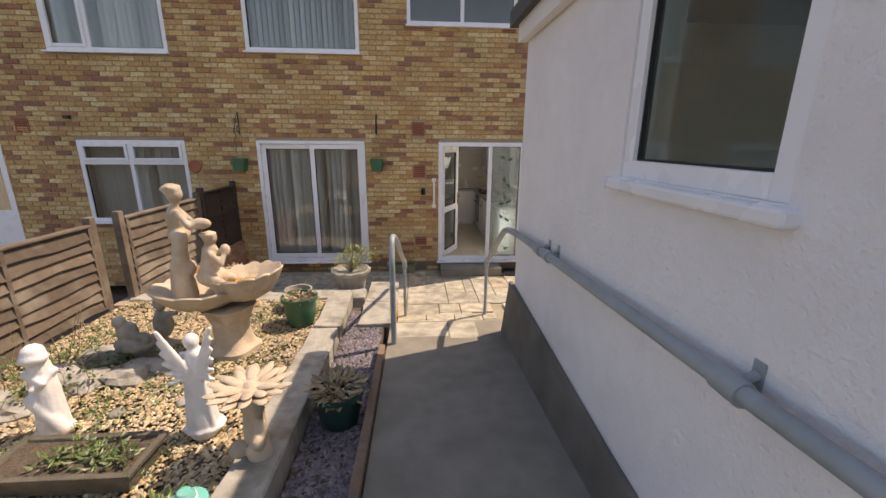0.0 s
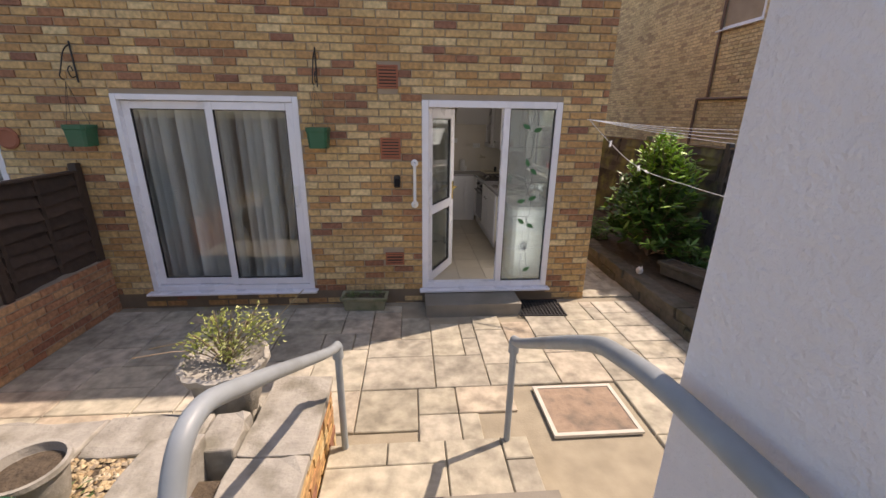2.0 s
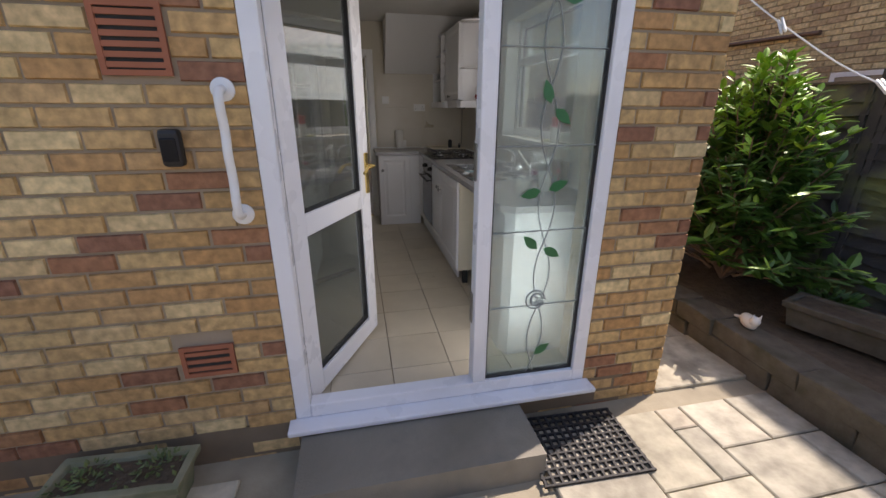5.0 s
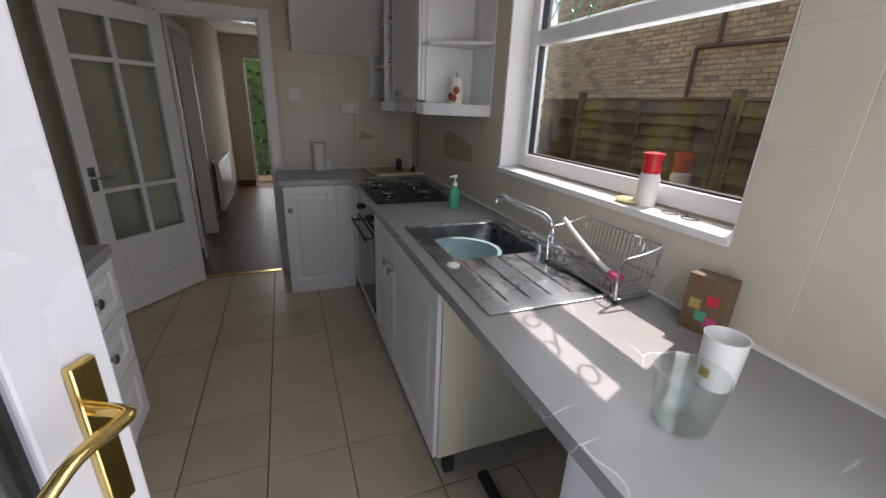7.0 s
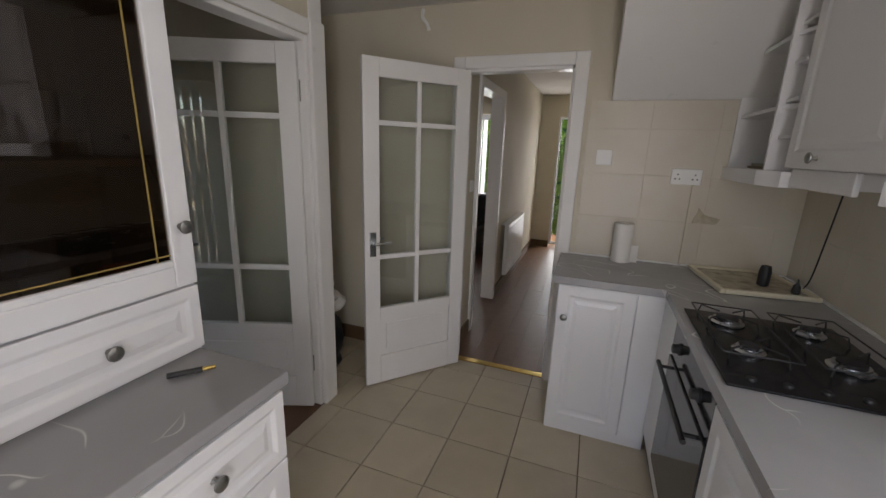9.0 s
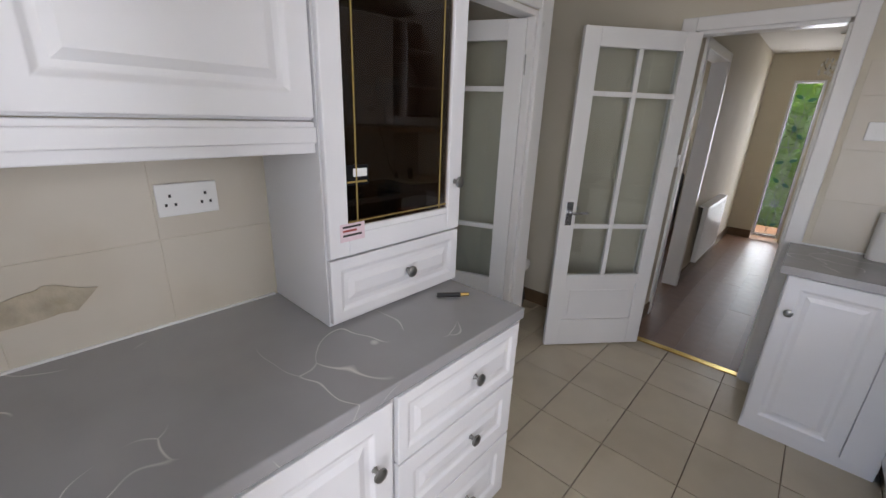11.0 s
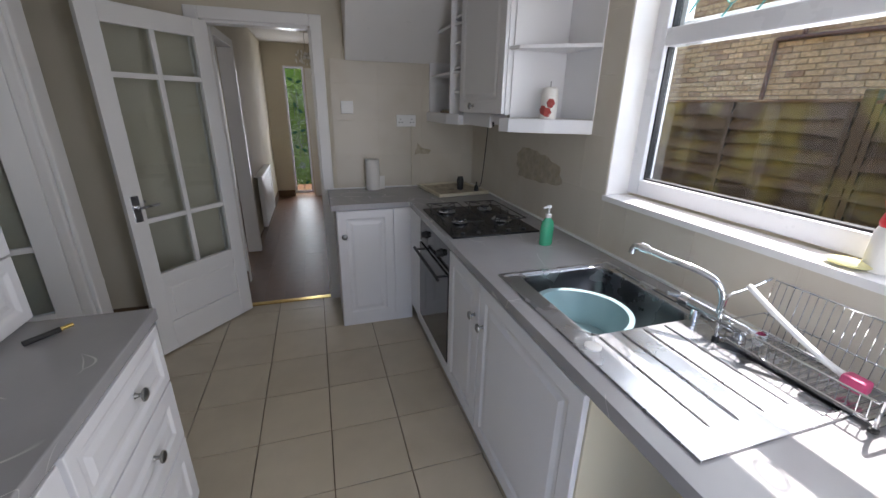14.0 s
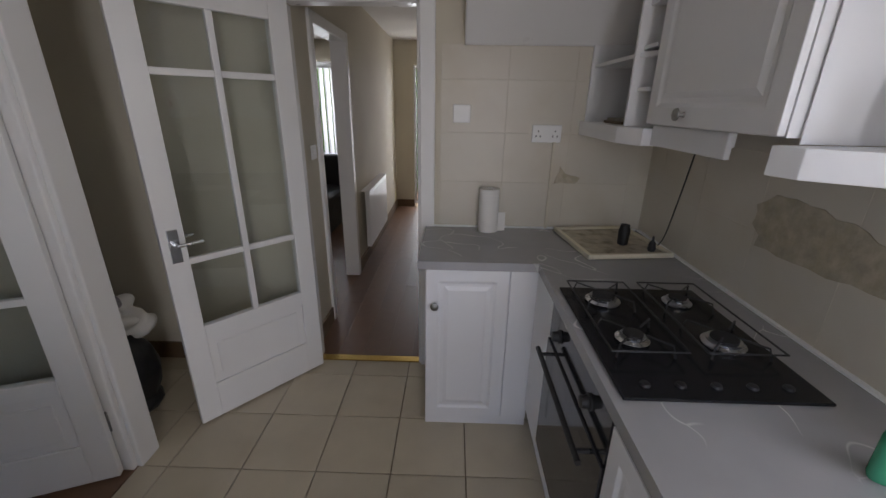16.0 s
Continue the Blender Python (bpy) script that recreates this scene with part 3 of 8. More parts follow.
leaf = thing("door_leaf", "open white plastic door leaf with obscured panes and brass handle", "door", pose(0.075, 0.07, 0, 0, 0, 63.2))
LW = 0.785
bm = bmesh.new()
frame_bars(bm, 0, 0.02, LW, 2.03, 0.11, FRONT, 0.0, 0.06)
box(bm, 0.11, 0.001, 0.85, LW - 0.11, 0.059, 0.955)
part("leaf_frame", bm, M["upvc"], leaf, bevel=0.005)
for za, zb in ((0.135, 0.85), (0.955, 1.915)):
    bm = bmesh.new()
    box(bm, 0.11, 0.027, za, LW - 0.11, 0.032, zb)
    p = part("pane", bm, M["glass_leaf"], leaf, "patterned obscured glass")
    p.visible_shadow = False
    bm = bmesh.new()
    frame_bars(bm, 0.11, za, LW - 0.11, zb, 0.008, FRONT, 0.012, 0.048)
    part("gasket", bm, M["gasket"], leaf)
# black strip stands in for the dark gap and gasket between jamb and leaf
bx("hinge_gasket", leaf, M["gasket"], -0.007, 0.004, 0.03, -0.001, 0.05, 2.02)
for side_y, sgn in ((0.0, -1), (0.06, 1)):
    bm = bmesh.new()
    ya, yb = sorted((side_y, side_y + sgn * 0.012))
    box(bm, LW - 0.062, ya, 0.93, LW - 0.028, yb, 1.16)
    part("handle_plate", bm, M["brass"], leaf, "polished brass plate", bevel=0.003)
    bm = bmesh.new()
    tube(bm, curve_pts([(LW - 0.045, side_y, 1.09), (LW - 0.045, side_y + sgn * 0.05, 1.09), (LW - 0.06, side_y + sgn * 0.056, 1.089), (LW - 0.11, side_y + sgn * 0.05, 1.085), (LW - 0.16, side_y + sgn * 0.048, 1.06)], 4), 0.009, 10)
    part("handle_lever", bm, M["brass"], leaf, "worn cream and brass lever", smooth=True)
for z in (0.4, 1.1):
    bx("keep", door, M["pewter"], 0.862, 0.03, z, 0.8675, 0.065, z + 0.16, 0.002, "dull metal lock keep")

# sliding patio door
w2 = tagged(thing("door_2", "closed white plastic sliding patio door with vertical blinds behind", "door"), kind="structure")
bm = bmesh.new()
frame_bars(bm, -3.03, 0.02, -1.25, 2.11, 0.055, FRONT, -0.004, 0.1)
part("door_frame", bm, M["upvc"], w2, bevel=0.006)
for a, b, d in ((-2.975, -2.11, 0.055), (-2.17, -1.305, 0.012)):
    bm = bmesh.new()
    frame_bars(bm, a, 0.08, b, 2.05, 0.075, FRONT, d, d + 0.038)
    part("sliding_panel", bm, M["upvc"], w2, bevel=0.005)
    bm = bmesh.new()
    box(bm, a + 0.075, d + 0.014, 0.155, b - 0.075, d + 0.02, 1.975)
    p = part("pane", bm, M["glass"], w2)
    p.visible_shadow = False
    bm = bmesh.new()
    frame_bars(bm, a + 0.075, 0.155, b - 0.075, 1.975, 0.008, FRONT, d + 0.004, d + 0.03)
    part("gasket", bm, M["gasket"], w2)
bm = bmesh.new()
tube(bm, curve_pts([(-1.35, 0.012, 1.0), (-1.35, -0.04, 1.01), (-1.35, -0.045, 1.1), (-1.35, -0.04, 1.19), (-1.35, 0.012, 1.2)], 4), 0.008, 8)
box(bm, -1.368, 0.0, 0.98, -1.332, 0.0125, 1.22)
part("handle", bm, M["white"], w2, "white pull handle", smooth=True)
bx("door_sill", w2, M["upvc"], -3.07, -0.09, -0.01, -1.21, 0.03, 0.018, 0.008)
vertical_blinds("vertical_blind", "grey-white fabric vertical blind behind the patio door", -2.96, 0.1, -1.32, 2.03, 0.16, turn=42)
window("window_1", "white plastic window with two small top lights above one wide pane", -5.86, 0.76, -4.17, 2.10, (-5.06,), 1.74, opening=((-5.8, 1.77, -5.09, 2.04), (-5.03, 1.77, -4.23, 2.04)))
vertical_blinds("vertical_blind", "grey-white fabric vertical blind behind the neighbouring window", -5.8, 0.8, -4.2, 2.02, 0.2)
window("window_2", "white plastic upper window over the patio door", -3.03, 3.46, -1.27, 4.6)
vertical_blinds("vertical_blind", "grey fabric vertical blind of an upper window", -2.97, 3.5, -1.32, 4.5, 0.2)
window("window_3", "white plastic upper window with a side opener", -5.98, 3.41, -4.2, 4.6, (-5.35,), opening=((-5.92, 3.47, -5.38, 4.54),))
vertical_blinds("vertical_blind", "grey fabric vertical blind of the far upper window", -5.92, 3.45, -4.25, 4.5, 0.2)
window("window_4", "white plastic upper window with two dark panes", -0.51, 3.89, 1.25, 4.6, (0.37,))
d3 = tagged(thing("door_3", "white plastic back door of the next house with a glazed top", "door"), kind="structure")
bm = bmesh.new()
frame_bars(bm, -8.0, -0.1, -7.0, 2.11, 0.09, FRONT, -0.004, 0.08)
box(bm, -7.91, 0.01, -0.01, -7.09, 0.06, 0.95)
part("door_frame", bm, M["upvc"], d3, bevel=0.006)
bx("pane", d3, M["glass"], -7.91, 0.03, 0.95, -7.09, 0.035, 2.02)
# rooms behind the other windows stay dark and closed
structure("partition", [(-10, 3.6, -0.3, -4.2, 3.7, 5.0), (-10, 1.6, 2.8, 1.75, 1.7, 5.0), (-4.3, 0.27, -0.3, -4.2, 3.6, 2.6)], M["cream"], "wall", "cream inner walls behind the windows")
structure("room_floor", [(-10, 0.27, -0.3, -4.2, 3.6, -0.01)], M["laminate"], "floor", "floor of the neighbouring room")
structure("upper_ceiling", [(-10, 0.27, 4.8, 1.75, 9, 4.9)], M["ceiling"], "ceiling", "ceiling of the upper rooms")

# garage window
SIDE = lambda u, d, z: (GX + d, u, z)
window("window_5", "white plastic garage window with dark obscured glass", -6.12, 1.97, -5.3, 3.0, place=SIDE, glass=M["glass_garage"], sill=False, w=0.07)
bm = bmesh.new()
box(bm, GX - 0.05, -6.16, 1.915, GX + 0.02, -5.25, 1.965)
tagged(finish(bm, "garage_window_sill", M["upvc"], bevel=0.012), "white painted sill under the garage window", "window sill", kind="structure")
structure("fascia", [(GX - 0.07, -10, 2.87, GX - 0.005, -3.58, 3.0)], M["gloss"], "fascia", "white painted garage fascia board")
bm = bmesh.new()
box(bm, GX + 1.0, -6.4, 2.05, GX + 1.06, -5.9, 2.75)
tagged(finish(bm, "storage_board", M["carcass"], bevel=0.004), "pale board standing in the dark garage", "board")

M["brownpipe"] = mat("brown_pipe", (0.16, 0.09, 0.06), 0.5, var=0.1, bump=0)
# neighbour's windows
NSIDE = lambda u, d, z: (NX + d * 1.0, u, z)
window("window_6", "white plastic low window in the neighbouring side wall", 1.5, 1.2, 2.95, 1.86, (2.2,), place=NSIDE, w=0.06, opening=((1.56, 1.26, 2.17, 1.8),))
window("window_7", "white plastic upper window in the neighbouring side wall", 3.7, 3.8, 4.85, 4.9, place=NSIDE)
# near-black sheets put the gloom of the unlit rooms into colour
structure("neighbour_recess", [(NX + 0.12, 1.4, 1.1, NX + 0.16, 3.1, 2.0), (NX + 0.12, 3.6, 3.7, NX + 0.16, 5.0, 5.0)], M["dark"], "wall", "dark sheets standing in for the unlit rooms behind the neighbouring windows")
for pts, lab in ((((NX - 0.03, 5.08, -0.4), (NX - 0.03, 5.08, 2.42)), "brown downpipe down the neighbouring wall"), (((NX - 0.03, 5.08, 2.42), (NX - 0.03, 4.75, 2.42), (NX - 0.03, 3.2, 2.38)), "brown branch pipe along the neighbouring wall")):
    bm = bmesh.new()
    tube(bm, pts, 0.03, 10)
    tagged(finish(bm, "drainpipe", M["brownpipe"], smooth=True), lab, "pipe")

bm = bmesh.new()
tube(bm, ((NX - 0.03, 4.75, 2.45), (NX - 0.03, 4.75, 6.4)), 0.03, 10)
tagged(finish(bm, "drainpipe", M["brownpipe"], smooth=True), "brown upper downpipe on the neighbouring wall", "pipe")
v = thing("wall_vent", "small white square vent on the neighbouring wall", "vent")
bm = bmesh.new()
frame_bars(bm, 3.37, 1.8, 3.53, 1.96, 0.02, NSIDE, -0.02, 0.0)
part("frame", bm, M["white"], v)
bx("flap", v, M["carcass"], NX - 0.012, 3.39, 1.82, NX - 0.002, 3.51, 1.94)

# ---- wall fittings ----
def airbrick(x, z, w, h, label):
    e = thing("air_vent", label, "vent")
    bm = bmesh.new()
    frame_bars(bm, x, z, x + w, z + h, 0.018, FRONT, -0.008, 0.006)
    part("frame", bm, M["terracotta"], e)
    # dark sheet painted in for the shaded cavity between the slats
    bx("backing", e, M["dark"], x + 0.018, 0.002, z + 0.018, x + w - 0.018, 0.006, z + h - 0.018)
    n = int((h - 0.036) / 0.028)
    bm = bmesh.new()
    for i in range(n):
        zz = z + 0.018 + (i + 0.5) * (h - 0.036) / n
        box(bm, x + 0.018, -0.005, zz - 0.009, x + w - 0.018, 0.002, zz + 0.009)
    tagged(part("slats", bm, M["terracotta"], e), kind="stuff")


airbrick(-0.45, 2.2, 0.21, 0.222, "red clay air vent high on the brick wall")
airbrick(-0.437, 1.5, 0.21, 0.222, "red clay air vent beside the back door")
airbrick(-0.42, 0.30, 0.21, 0.147, "weathered clay air vent low on the brick wall")
airbrick(-7.2 + 0.5, 2.2, 0.21, 0.222, "red clay air vent by the next house's door")
e = thing("key_safe", "small black key safe on the brick wall", "box")
bx("body", e, M["blackmat"], -0.305, -0.05, 1.2, -0.235, -0.001, 1.33, 0.015)
bx("lid", e, M["black"], -0.296, -0.058, 1.22, -0.244, -0.05, 1.3, 0.006)
e = thing("grab_rail", "white fluted plastic grab rail beside the back door", "rail")
bm = bmesh.new()
zs = [1.04, 1.07, 1.12, 1.2, 1.3, 1.38, 1.42, 1.45]
tube(bm, curve_pts([(-0.08, -0.012, 1.01), (-0.08, -0.06, 1.02), (-0.08, -0.07, 1.07), (-0.08, -0.06, 1.15), (-0.08, -0.07, 1.24), (-0.08, -0.06, 1.32), (-0.08, -0.07, 1.4), (-0.08, -0.06, 1.45), (-0.08, -0.012, 1.46)], 5), 0.016, 10)
part("bar", bm, M["white"], e, smooth=True)
for z in (1.01, 1.46):
    bm = bmesh.new()
    lathe(bm, [(0.04, 0), (0.04, 0.008), (0.03, 0.014), (0.018, 0.016)], 20)
    part("rosette", bm, M["white"], e, smooth=True, m=pose(-0.08, 0.0, z, 90, 0, 0))


def leaf_tuft(bm, rnd, n, at, spread, height, size, droop=0.4):
    """Many small pointed leaves on short stalks."""
    for _ in range(n):
        a, r = rnd.uniform(0, 6.283), spread * math.sqrt(rnd.random())
        p = Vector((at[0] + r * math.cos(a), at[1] + r * math.sin(a), at[2] + height * rnd.random()))
        d = Vector((math.cos(a) + rnd.uniform(-.5, .5), math.sin(a) + rnd.uniform(-.5, .5), rnd.uniform(-droop, 1))).normalized()
        s = d.cross(Vector((0, 0, 1)))
        s = (s if s.length > 0.1 else Vector((1, 0, 0))).normalized()
        L = size * rnd.uniform(0.6, 1.3)
        w = L * 0.22
        up = s.cross(d) * (0.12 * L)
        v = [bm.verts.new(q) for q in (p, p + d * L * 0.45 + s * w - up, p + d * L, p + d * L * 0.45 - s * w - up)]
        c = bm.verts.new(p + d * L * 0.5 + up * 0.3)
        for i in range(4):
            bm.faces.new((v[i], v[(i + 1) % 4], c))


def leaf_mat(name, c, c2):
    return ramp_mat(name, [(0, *c), (0.5, *[(a + b) / 2 for a, b in zip(c, c2)]), (1, *c2)], "island", 0.45, 0.1, 40, 0.1, 12)


M["leaf"] = leaf_mat("laurel_leaf", (0.03, 0.085, 0.015), (0.09, 0.2, 0.03))
M["leaf_new"] = leaf_mat("laurel_new_leaf", (0.16, 0.36, 0.03), (0.3, 0.5, 0.06))
M["shrub"] = leaf_mat("yellow_green_leaf", (0.16, 0.2, 0.03), (0.32, 0.36, 0.08))
M["dry"] = leaf_mat("dry_stalk", (0.2, 0.14, 0.08), (0.36, 0.3, 0.18))
M["weed"] = leaf_mat("weed_leaf", (0.06, 0.11, 0.03), (0.16, 0.2, 0.06))
M["greenpot"] = mat("green_plastic", (0.02, 0.12, 0.06), 0.4, var=0.08, scale=8, bump=0.05, dirt=(0.12, 0.14, 0.1), dirt_amount=0.3, dscale=6)
M["darkpot"] = mat("dark_green_plastic", (0.015, 0.05, 0.045), 0.4, var=0.08, bump=0.05)


def wall_planter(x, label):
    e = thing("wall_planter", label, "planter")
    bm = bmesh.new()
    ring_loft(bm, [[(x + s * (0.085 + k * 0.022) , -0.14 + t * (0.085 + k * 0.012), z) for s, t in ((-1, -0.75), (-0.75, -1), (0.75, -1), (1, -0.75), (1, 0.9), (-1, 0.9))] for z, k in ((1.62, 0), (1.77, 0.6), (1.785, 0.95), (1.82, 1.0), (1.82, 0.7), (1.77, 0.4))])
    part("tub", bm, M["greenpot"], e)
    bm = bmesh.new()
    for s in (-1, 1):
        tube(bm, [(x + s * 0.105, -0.14, 1.82), (x, -0.16, 2.2)], 0.0018, 4)
    tube(bm, [(x, -0.22, 1.83), (x, -0.16, 2.2)], 0.0018, 4)
    part("chain", bm, M["gasket"], e)
    b = thing("wall_bracket", "black scrolled iron hanging bracket on the brick wall", "bracket")
    bm = bmesh.new()
    tube(bm, [(x, -0.006, 2.2), (x, -0.006, 2.56)], 0.008, 6)
    tube(bm, curve_pts([(x, -0.01, 2.53), (x, -0.1, 2.46), (x, -0.18, 2.3), (x, -0.21, 2.24), (x, -0.17, 2.21)], 4), 0.006, 6)
    tube(bm, curve_pts([(x, -0.01, 2.26), (x, -0.07, 2.24), (x, -0.1, 2.3), (x, -0.06, 2.34), (x, -0.04, 2.3)], 4), 0.005, 6)
    part("scroll", bm, M["blackmat"], b, smooth=True)


wall_planter(-1.04, "small green plastic planter hung between the two doors")
wall_planter(-3.27, "small green plastic planter hung beyond the patio door")
e = thing("wall_plaque", "small terracotta plaque beside the neighbouring window", "plaque")
bm = bmesh.new()
lathe(bm, [(0.02, 0), (0.1, 0.0), (0.105, 0.015), (0.085, 0.025), (0.06, 0.018), (0.0201, 0.02)], 20)
part("disc", bm, M["terracotta"], e, smooth=True, m=pose(-4.05, 0.0, 1.68, 90, 0, 0))
bx("hose_guide", thing("wall_tap", "small brown outside fitting high on the wall", "tap"), M["blackmat"], -5.93, -0.06, 2.42, -5.83, 0.0, 2.47, 0.01)

# clothes line
e = thing("clothes_line", "white plastic clothes lines from a hook at the house corner", "clothes line")
bm = bmesh.new()
hook = Vector((1.78, -0.05, 1.93))
tube(bm, [(1.78, 0.0, 1.93), hook], 0.006, 6)
ends = [(4.6, -1.2, 2.02), (4.6, -1.35, 1.93), (4.6, -1.5, 1.83), (4.6, -1.65, 1.72)]
for q in ends:
    pts = [hook.lerp(Vector(q), t) - Vector((0, 0, 0.12 * math.sin(math.pi * t))) for t in np.linspace(0, 1, 12)]
    tube(bm, pts, 0.0028, 5)
sag = curve_pts([hook, (1.95, -0.25, 1.7), (2.15, -0.5, 1.48), (2.45, -0.8, 1.36), (2.9, -1.2, 1.24), (3.5, -1.7, 1.2), (4.2, -2.3, 1.3)], 5)
tube(bm, sag, 0.003, 5)
part("line", bm, M["white"], e)
M["peg"] = mat("white_peg", (0.85, 0.86, 0.84), 0.5, var=0.05, bump=0)
first = None
for i, k in enumerate((5, 10, 11, 18, 22)):
    if first is None:
        first = thing("clothes_peg", "white plastic clothes peg on the sagging line", "clothes peg", group="clothes pegs on the line")
        bx("jaw", first, M["peg"], -0.006, -0.01, -0.05, 0.006, -0.002, 0.03, 0.002)
        bx("jaw", first, M["peg"], -0.006, 0.002, -0.05, 0.006, 0.01, 0.03, 0.002)
        pg = first
    else:
        pg = copy_thing(first, Matrix())
    pg.matrix_basis = Matrix.Translation(sag[k]) @ pose(0, 0, 0, 20 * (i - 2), 30 + 25 * (i % 3), 40 * i)
for q in ends[:3]:
    pg = copy_thing(first, Matrix.Translation(hook.lerp(Vector(q), 0.62) - Vector((0, 0, 0.11))) @ pose(0, 0, 0, 10, 60, 30))

# ---- rails ----
def pipe_rail(label, path, r=0.027, brackets=(), posts=()):
    e = thing("handrail", label, "handrail")
    bm = bmesh.new()
    tube(bm, path, r, 14)
    part("rail", bm, M["rail"], e, smooth=True)
    for p in posts:
        bm = bmesh.new()
        tube(bm, p, 0.02, 12)
        part("post", bm, M["rail"], e, smooth=True)
        bm = bmesh.new()
        a = Vector(p[-1])
        tube(bm, [a - Vector((0, 0, 0.06)), a + Vector((0, 0, 0.015))], 0.03, 12)
        part("clamp", bm, M["rail"], e, "galvanised tube clamp", smooth=True)
    for y, z in brackets:
        bx("bracket", e, M["rail"], GX - 0.006, y - 0.02, z - 0.05, GX, y + 0.02, z + 0.07, 0.003, "grey wall bracket")
        bm = bmesh.new()
        tube(bm, [(GX - 0.005, y, z + 0.03), (GX - 0.07, y, z + 0.0)], 0.014, 8)
        tube(bm, [(GX - 0.07, y - 0.045, z), (GX - 0.07, y + 0.045, z)], 0.036, 14)
        part("clamp", bm, M["rail"], e, "grey tube clamp", smooth=True)
    return e


rz = lambda y: 1.37 + (-3.6 - y) * 0.05
pipe_rail("grey painted tube handrail on the garage wall",
          curve_pts([(GX - 0.07, -9.5, rz(-9.5)), (GX - 0.07, -7, rz(-7)), (GX - 0.07, -5, rz(-5)), (GX - 0.07, -3.85, rz(-3.85)), (GX - 0.07, -3.5, 1.33), (GX - 0.06, -3.25, 1.22), (GX - 0.04, -2.55, 0.79), (GX - 0.04, -2.4, 0.72)], 6),
          brackets=((-4.49, rz(-4.49)), (-4.66, rz(-4.66)), (-6.15, rz(-6.15)), (-8.2, rz(-8.2))), posts=([(0.46, -2.4, -0.025), (0.46, -2.4, 0.7)],))
pipe_rail("grey painted tube handrail on two posts beside the steps",
          curve_pts([(-0.6, -3.78, ramp_z(-3.78) - 0.1), (-0.6, -3.78, 1.0), (-0.6, -3.74, 1.2), (-0.6, -3.62, 1.3), (-0.58, -3.4, 1.22), (-0.55, -2.6, 0.8), (-0.54, -2.4, 0.72)], 6), r=0.025,
          posts=([(-0.54, -2.4, -0.025), (-0.54, -2.4, 0.7)],))

# ---- garden ground ----
def noise_ground(x0, y0, x1, y1, z, nx, ny, amp=0.02, name="ground_patch", material=None, label="", base=-0.55):
    bm = bmesh.new()
    grid = [[bm.verts.new((x, y, z + amp * noise.noise(Vector((x * 3, y * 3, 1))))) for x in np.linspace(x0, x1, nx)] for y in np.linspace(y0, y1, ny)]
    for a, b in zip(grid, grid[1:]):
        for i in range(nx - 1):
            bm.faces.new((a[i], a[i + 1], b[i + 1], b[i]))
    return tagged(finish(bm, name, material), label, "ground", kind="structure")


def pebbles(name, label, region, n, size, material, seed, zf, flat=0.5, squash=1.0, avoid=()):
    """A loose bed of small stones, as one mesh."""
    rnd = random.Random(seed)
    base = [(1, 0, 0), (0.3, 0.9, 0.05), (-0.8, 0.55, 0), (-0.9, -0.4, 0.05), (0.2, -1, 0), (0.1, 0.1, 1), (-0.2, 0.0, 0.85)]
    faces = [(0, 1, 5), (1, 2, 6), (1, 6, 5), (2, 3, 6), (3, 4, 6), (4, 5, 6), (4, 0, 5)]
    verts, fs = [], []
    x0, y0, x1, y1 = region
    for _ in range(n):
        x, y = rnd.uniform(x0, x1), rnd.uniform(y0, y1)
        s = size * rnd.uniform(0.6, 1.5)
        a = rnd.uniform(0, 6.283)
        c, sn = math.cos(a), math.sin(a)
        tilt, tl2 = rnd.uniform(-0.4, 0.4), rnd.uniform(-0.4, 0.4)
        k = len(verts)
        sq = rnd.uniform(0.6, 1.0) * squash
        zz = zf(x, y)
        for p in base:
            px, py, pz = p[0] * s, p[1] * s * sq, p[2] * s * flat
            pz += tilt * px + tl2 * py
            verts.append((x + px * c - py * sn, y + px * sn + py * c, zz + pz))
        fs += [tuple(k + i for i in f) for f in faces]
    me = bpy.data.meshes.new(name)
    me.from_pydata(verts, [], fs)
    me.materials.append(material)
    return tagged(new(name, me), label, "gravel", kind="stuff")


gz = lambda x, y: 0.415 + 0.02 * noise.noise(Vector((x * 3, y * 3, 1)))
pebbles("gravel", "pale yellow and brown gravel over the garden bed", (-3.5, -7.2, -1.36, -2.8), 27000, 0.014, M["gravel"], 3, gz)
pebbles("slate_chippings", "purple-grey slate chippings between kerb and ramp", (-1.09, -7.0, -0.74, -3.0), 5200, 0.02, M["slate"], 4, lambda x, y: 0.345, flat=0.3, squash=0.7)
M["edge_stone"] = M["coping"]
# concrete kerb, in lengths
kerb = tagged(thing("garden_kerb", "weathered concrete kerb between the gravel and the slate", "kerb"), kind="structure")
rnd = random.Random(5)
y = -2.78
while y > -8.5:
    L = rnd.uniform(0.75, 0.95)
    bm = bmesh.new()
    box(bm, -0.12, -L, -0.5, 0.12, 0, 0.0)
    bmesh.ops.subdivide_edges(bm, edges=bm.edges[:], cuts=3)
    for v in bm.verts:
        v.co += Vector([noise.noise(v.co * 5 + Vector((i * 7, y, 0))) * 0.018 for i in range(3)])
    part("kerb_stone", bm, M["coping"], kerb, bevel=0.008, m=pose(-1.23 + rnd.uniform(-0.01, 0.01), y, 0.49 + rnd.uniform(-0.01, 0.01), 0, 0, rnd.uniform(-1.5, 1.5)))
    y -= L + 0.012
edging = tagged(thing("timber_edging", "old timber boards edging the ramp", "edging"), kind="structure")
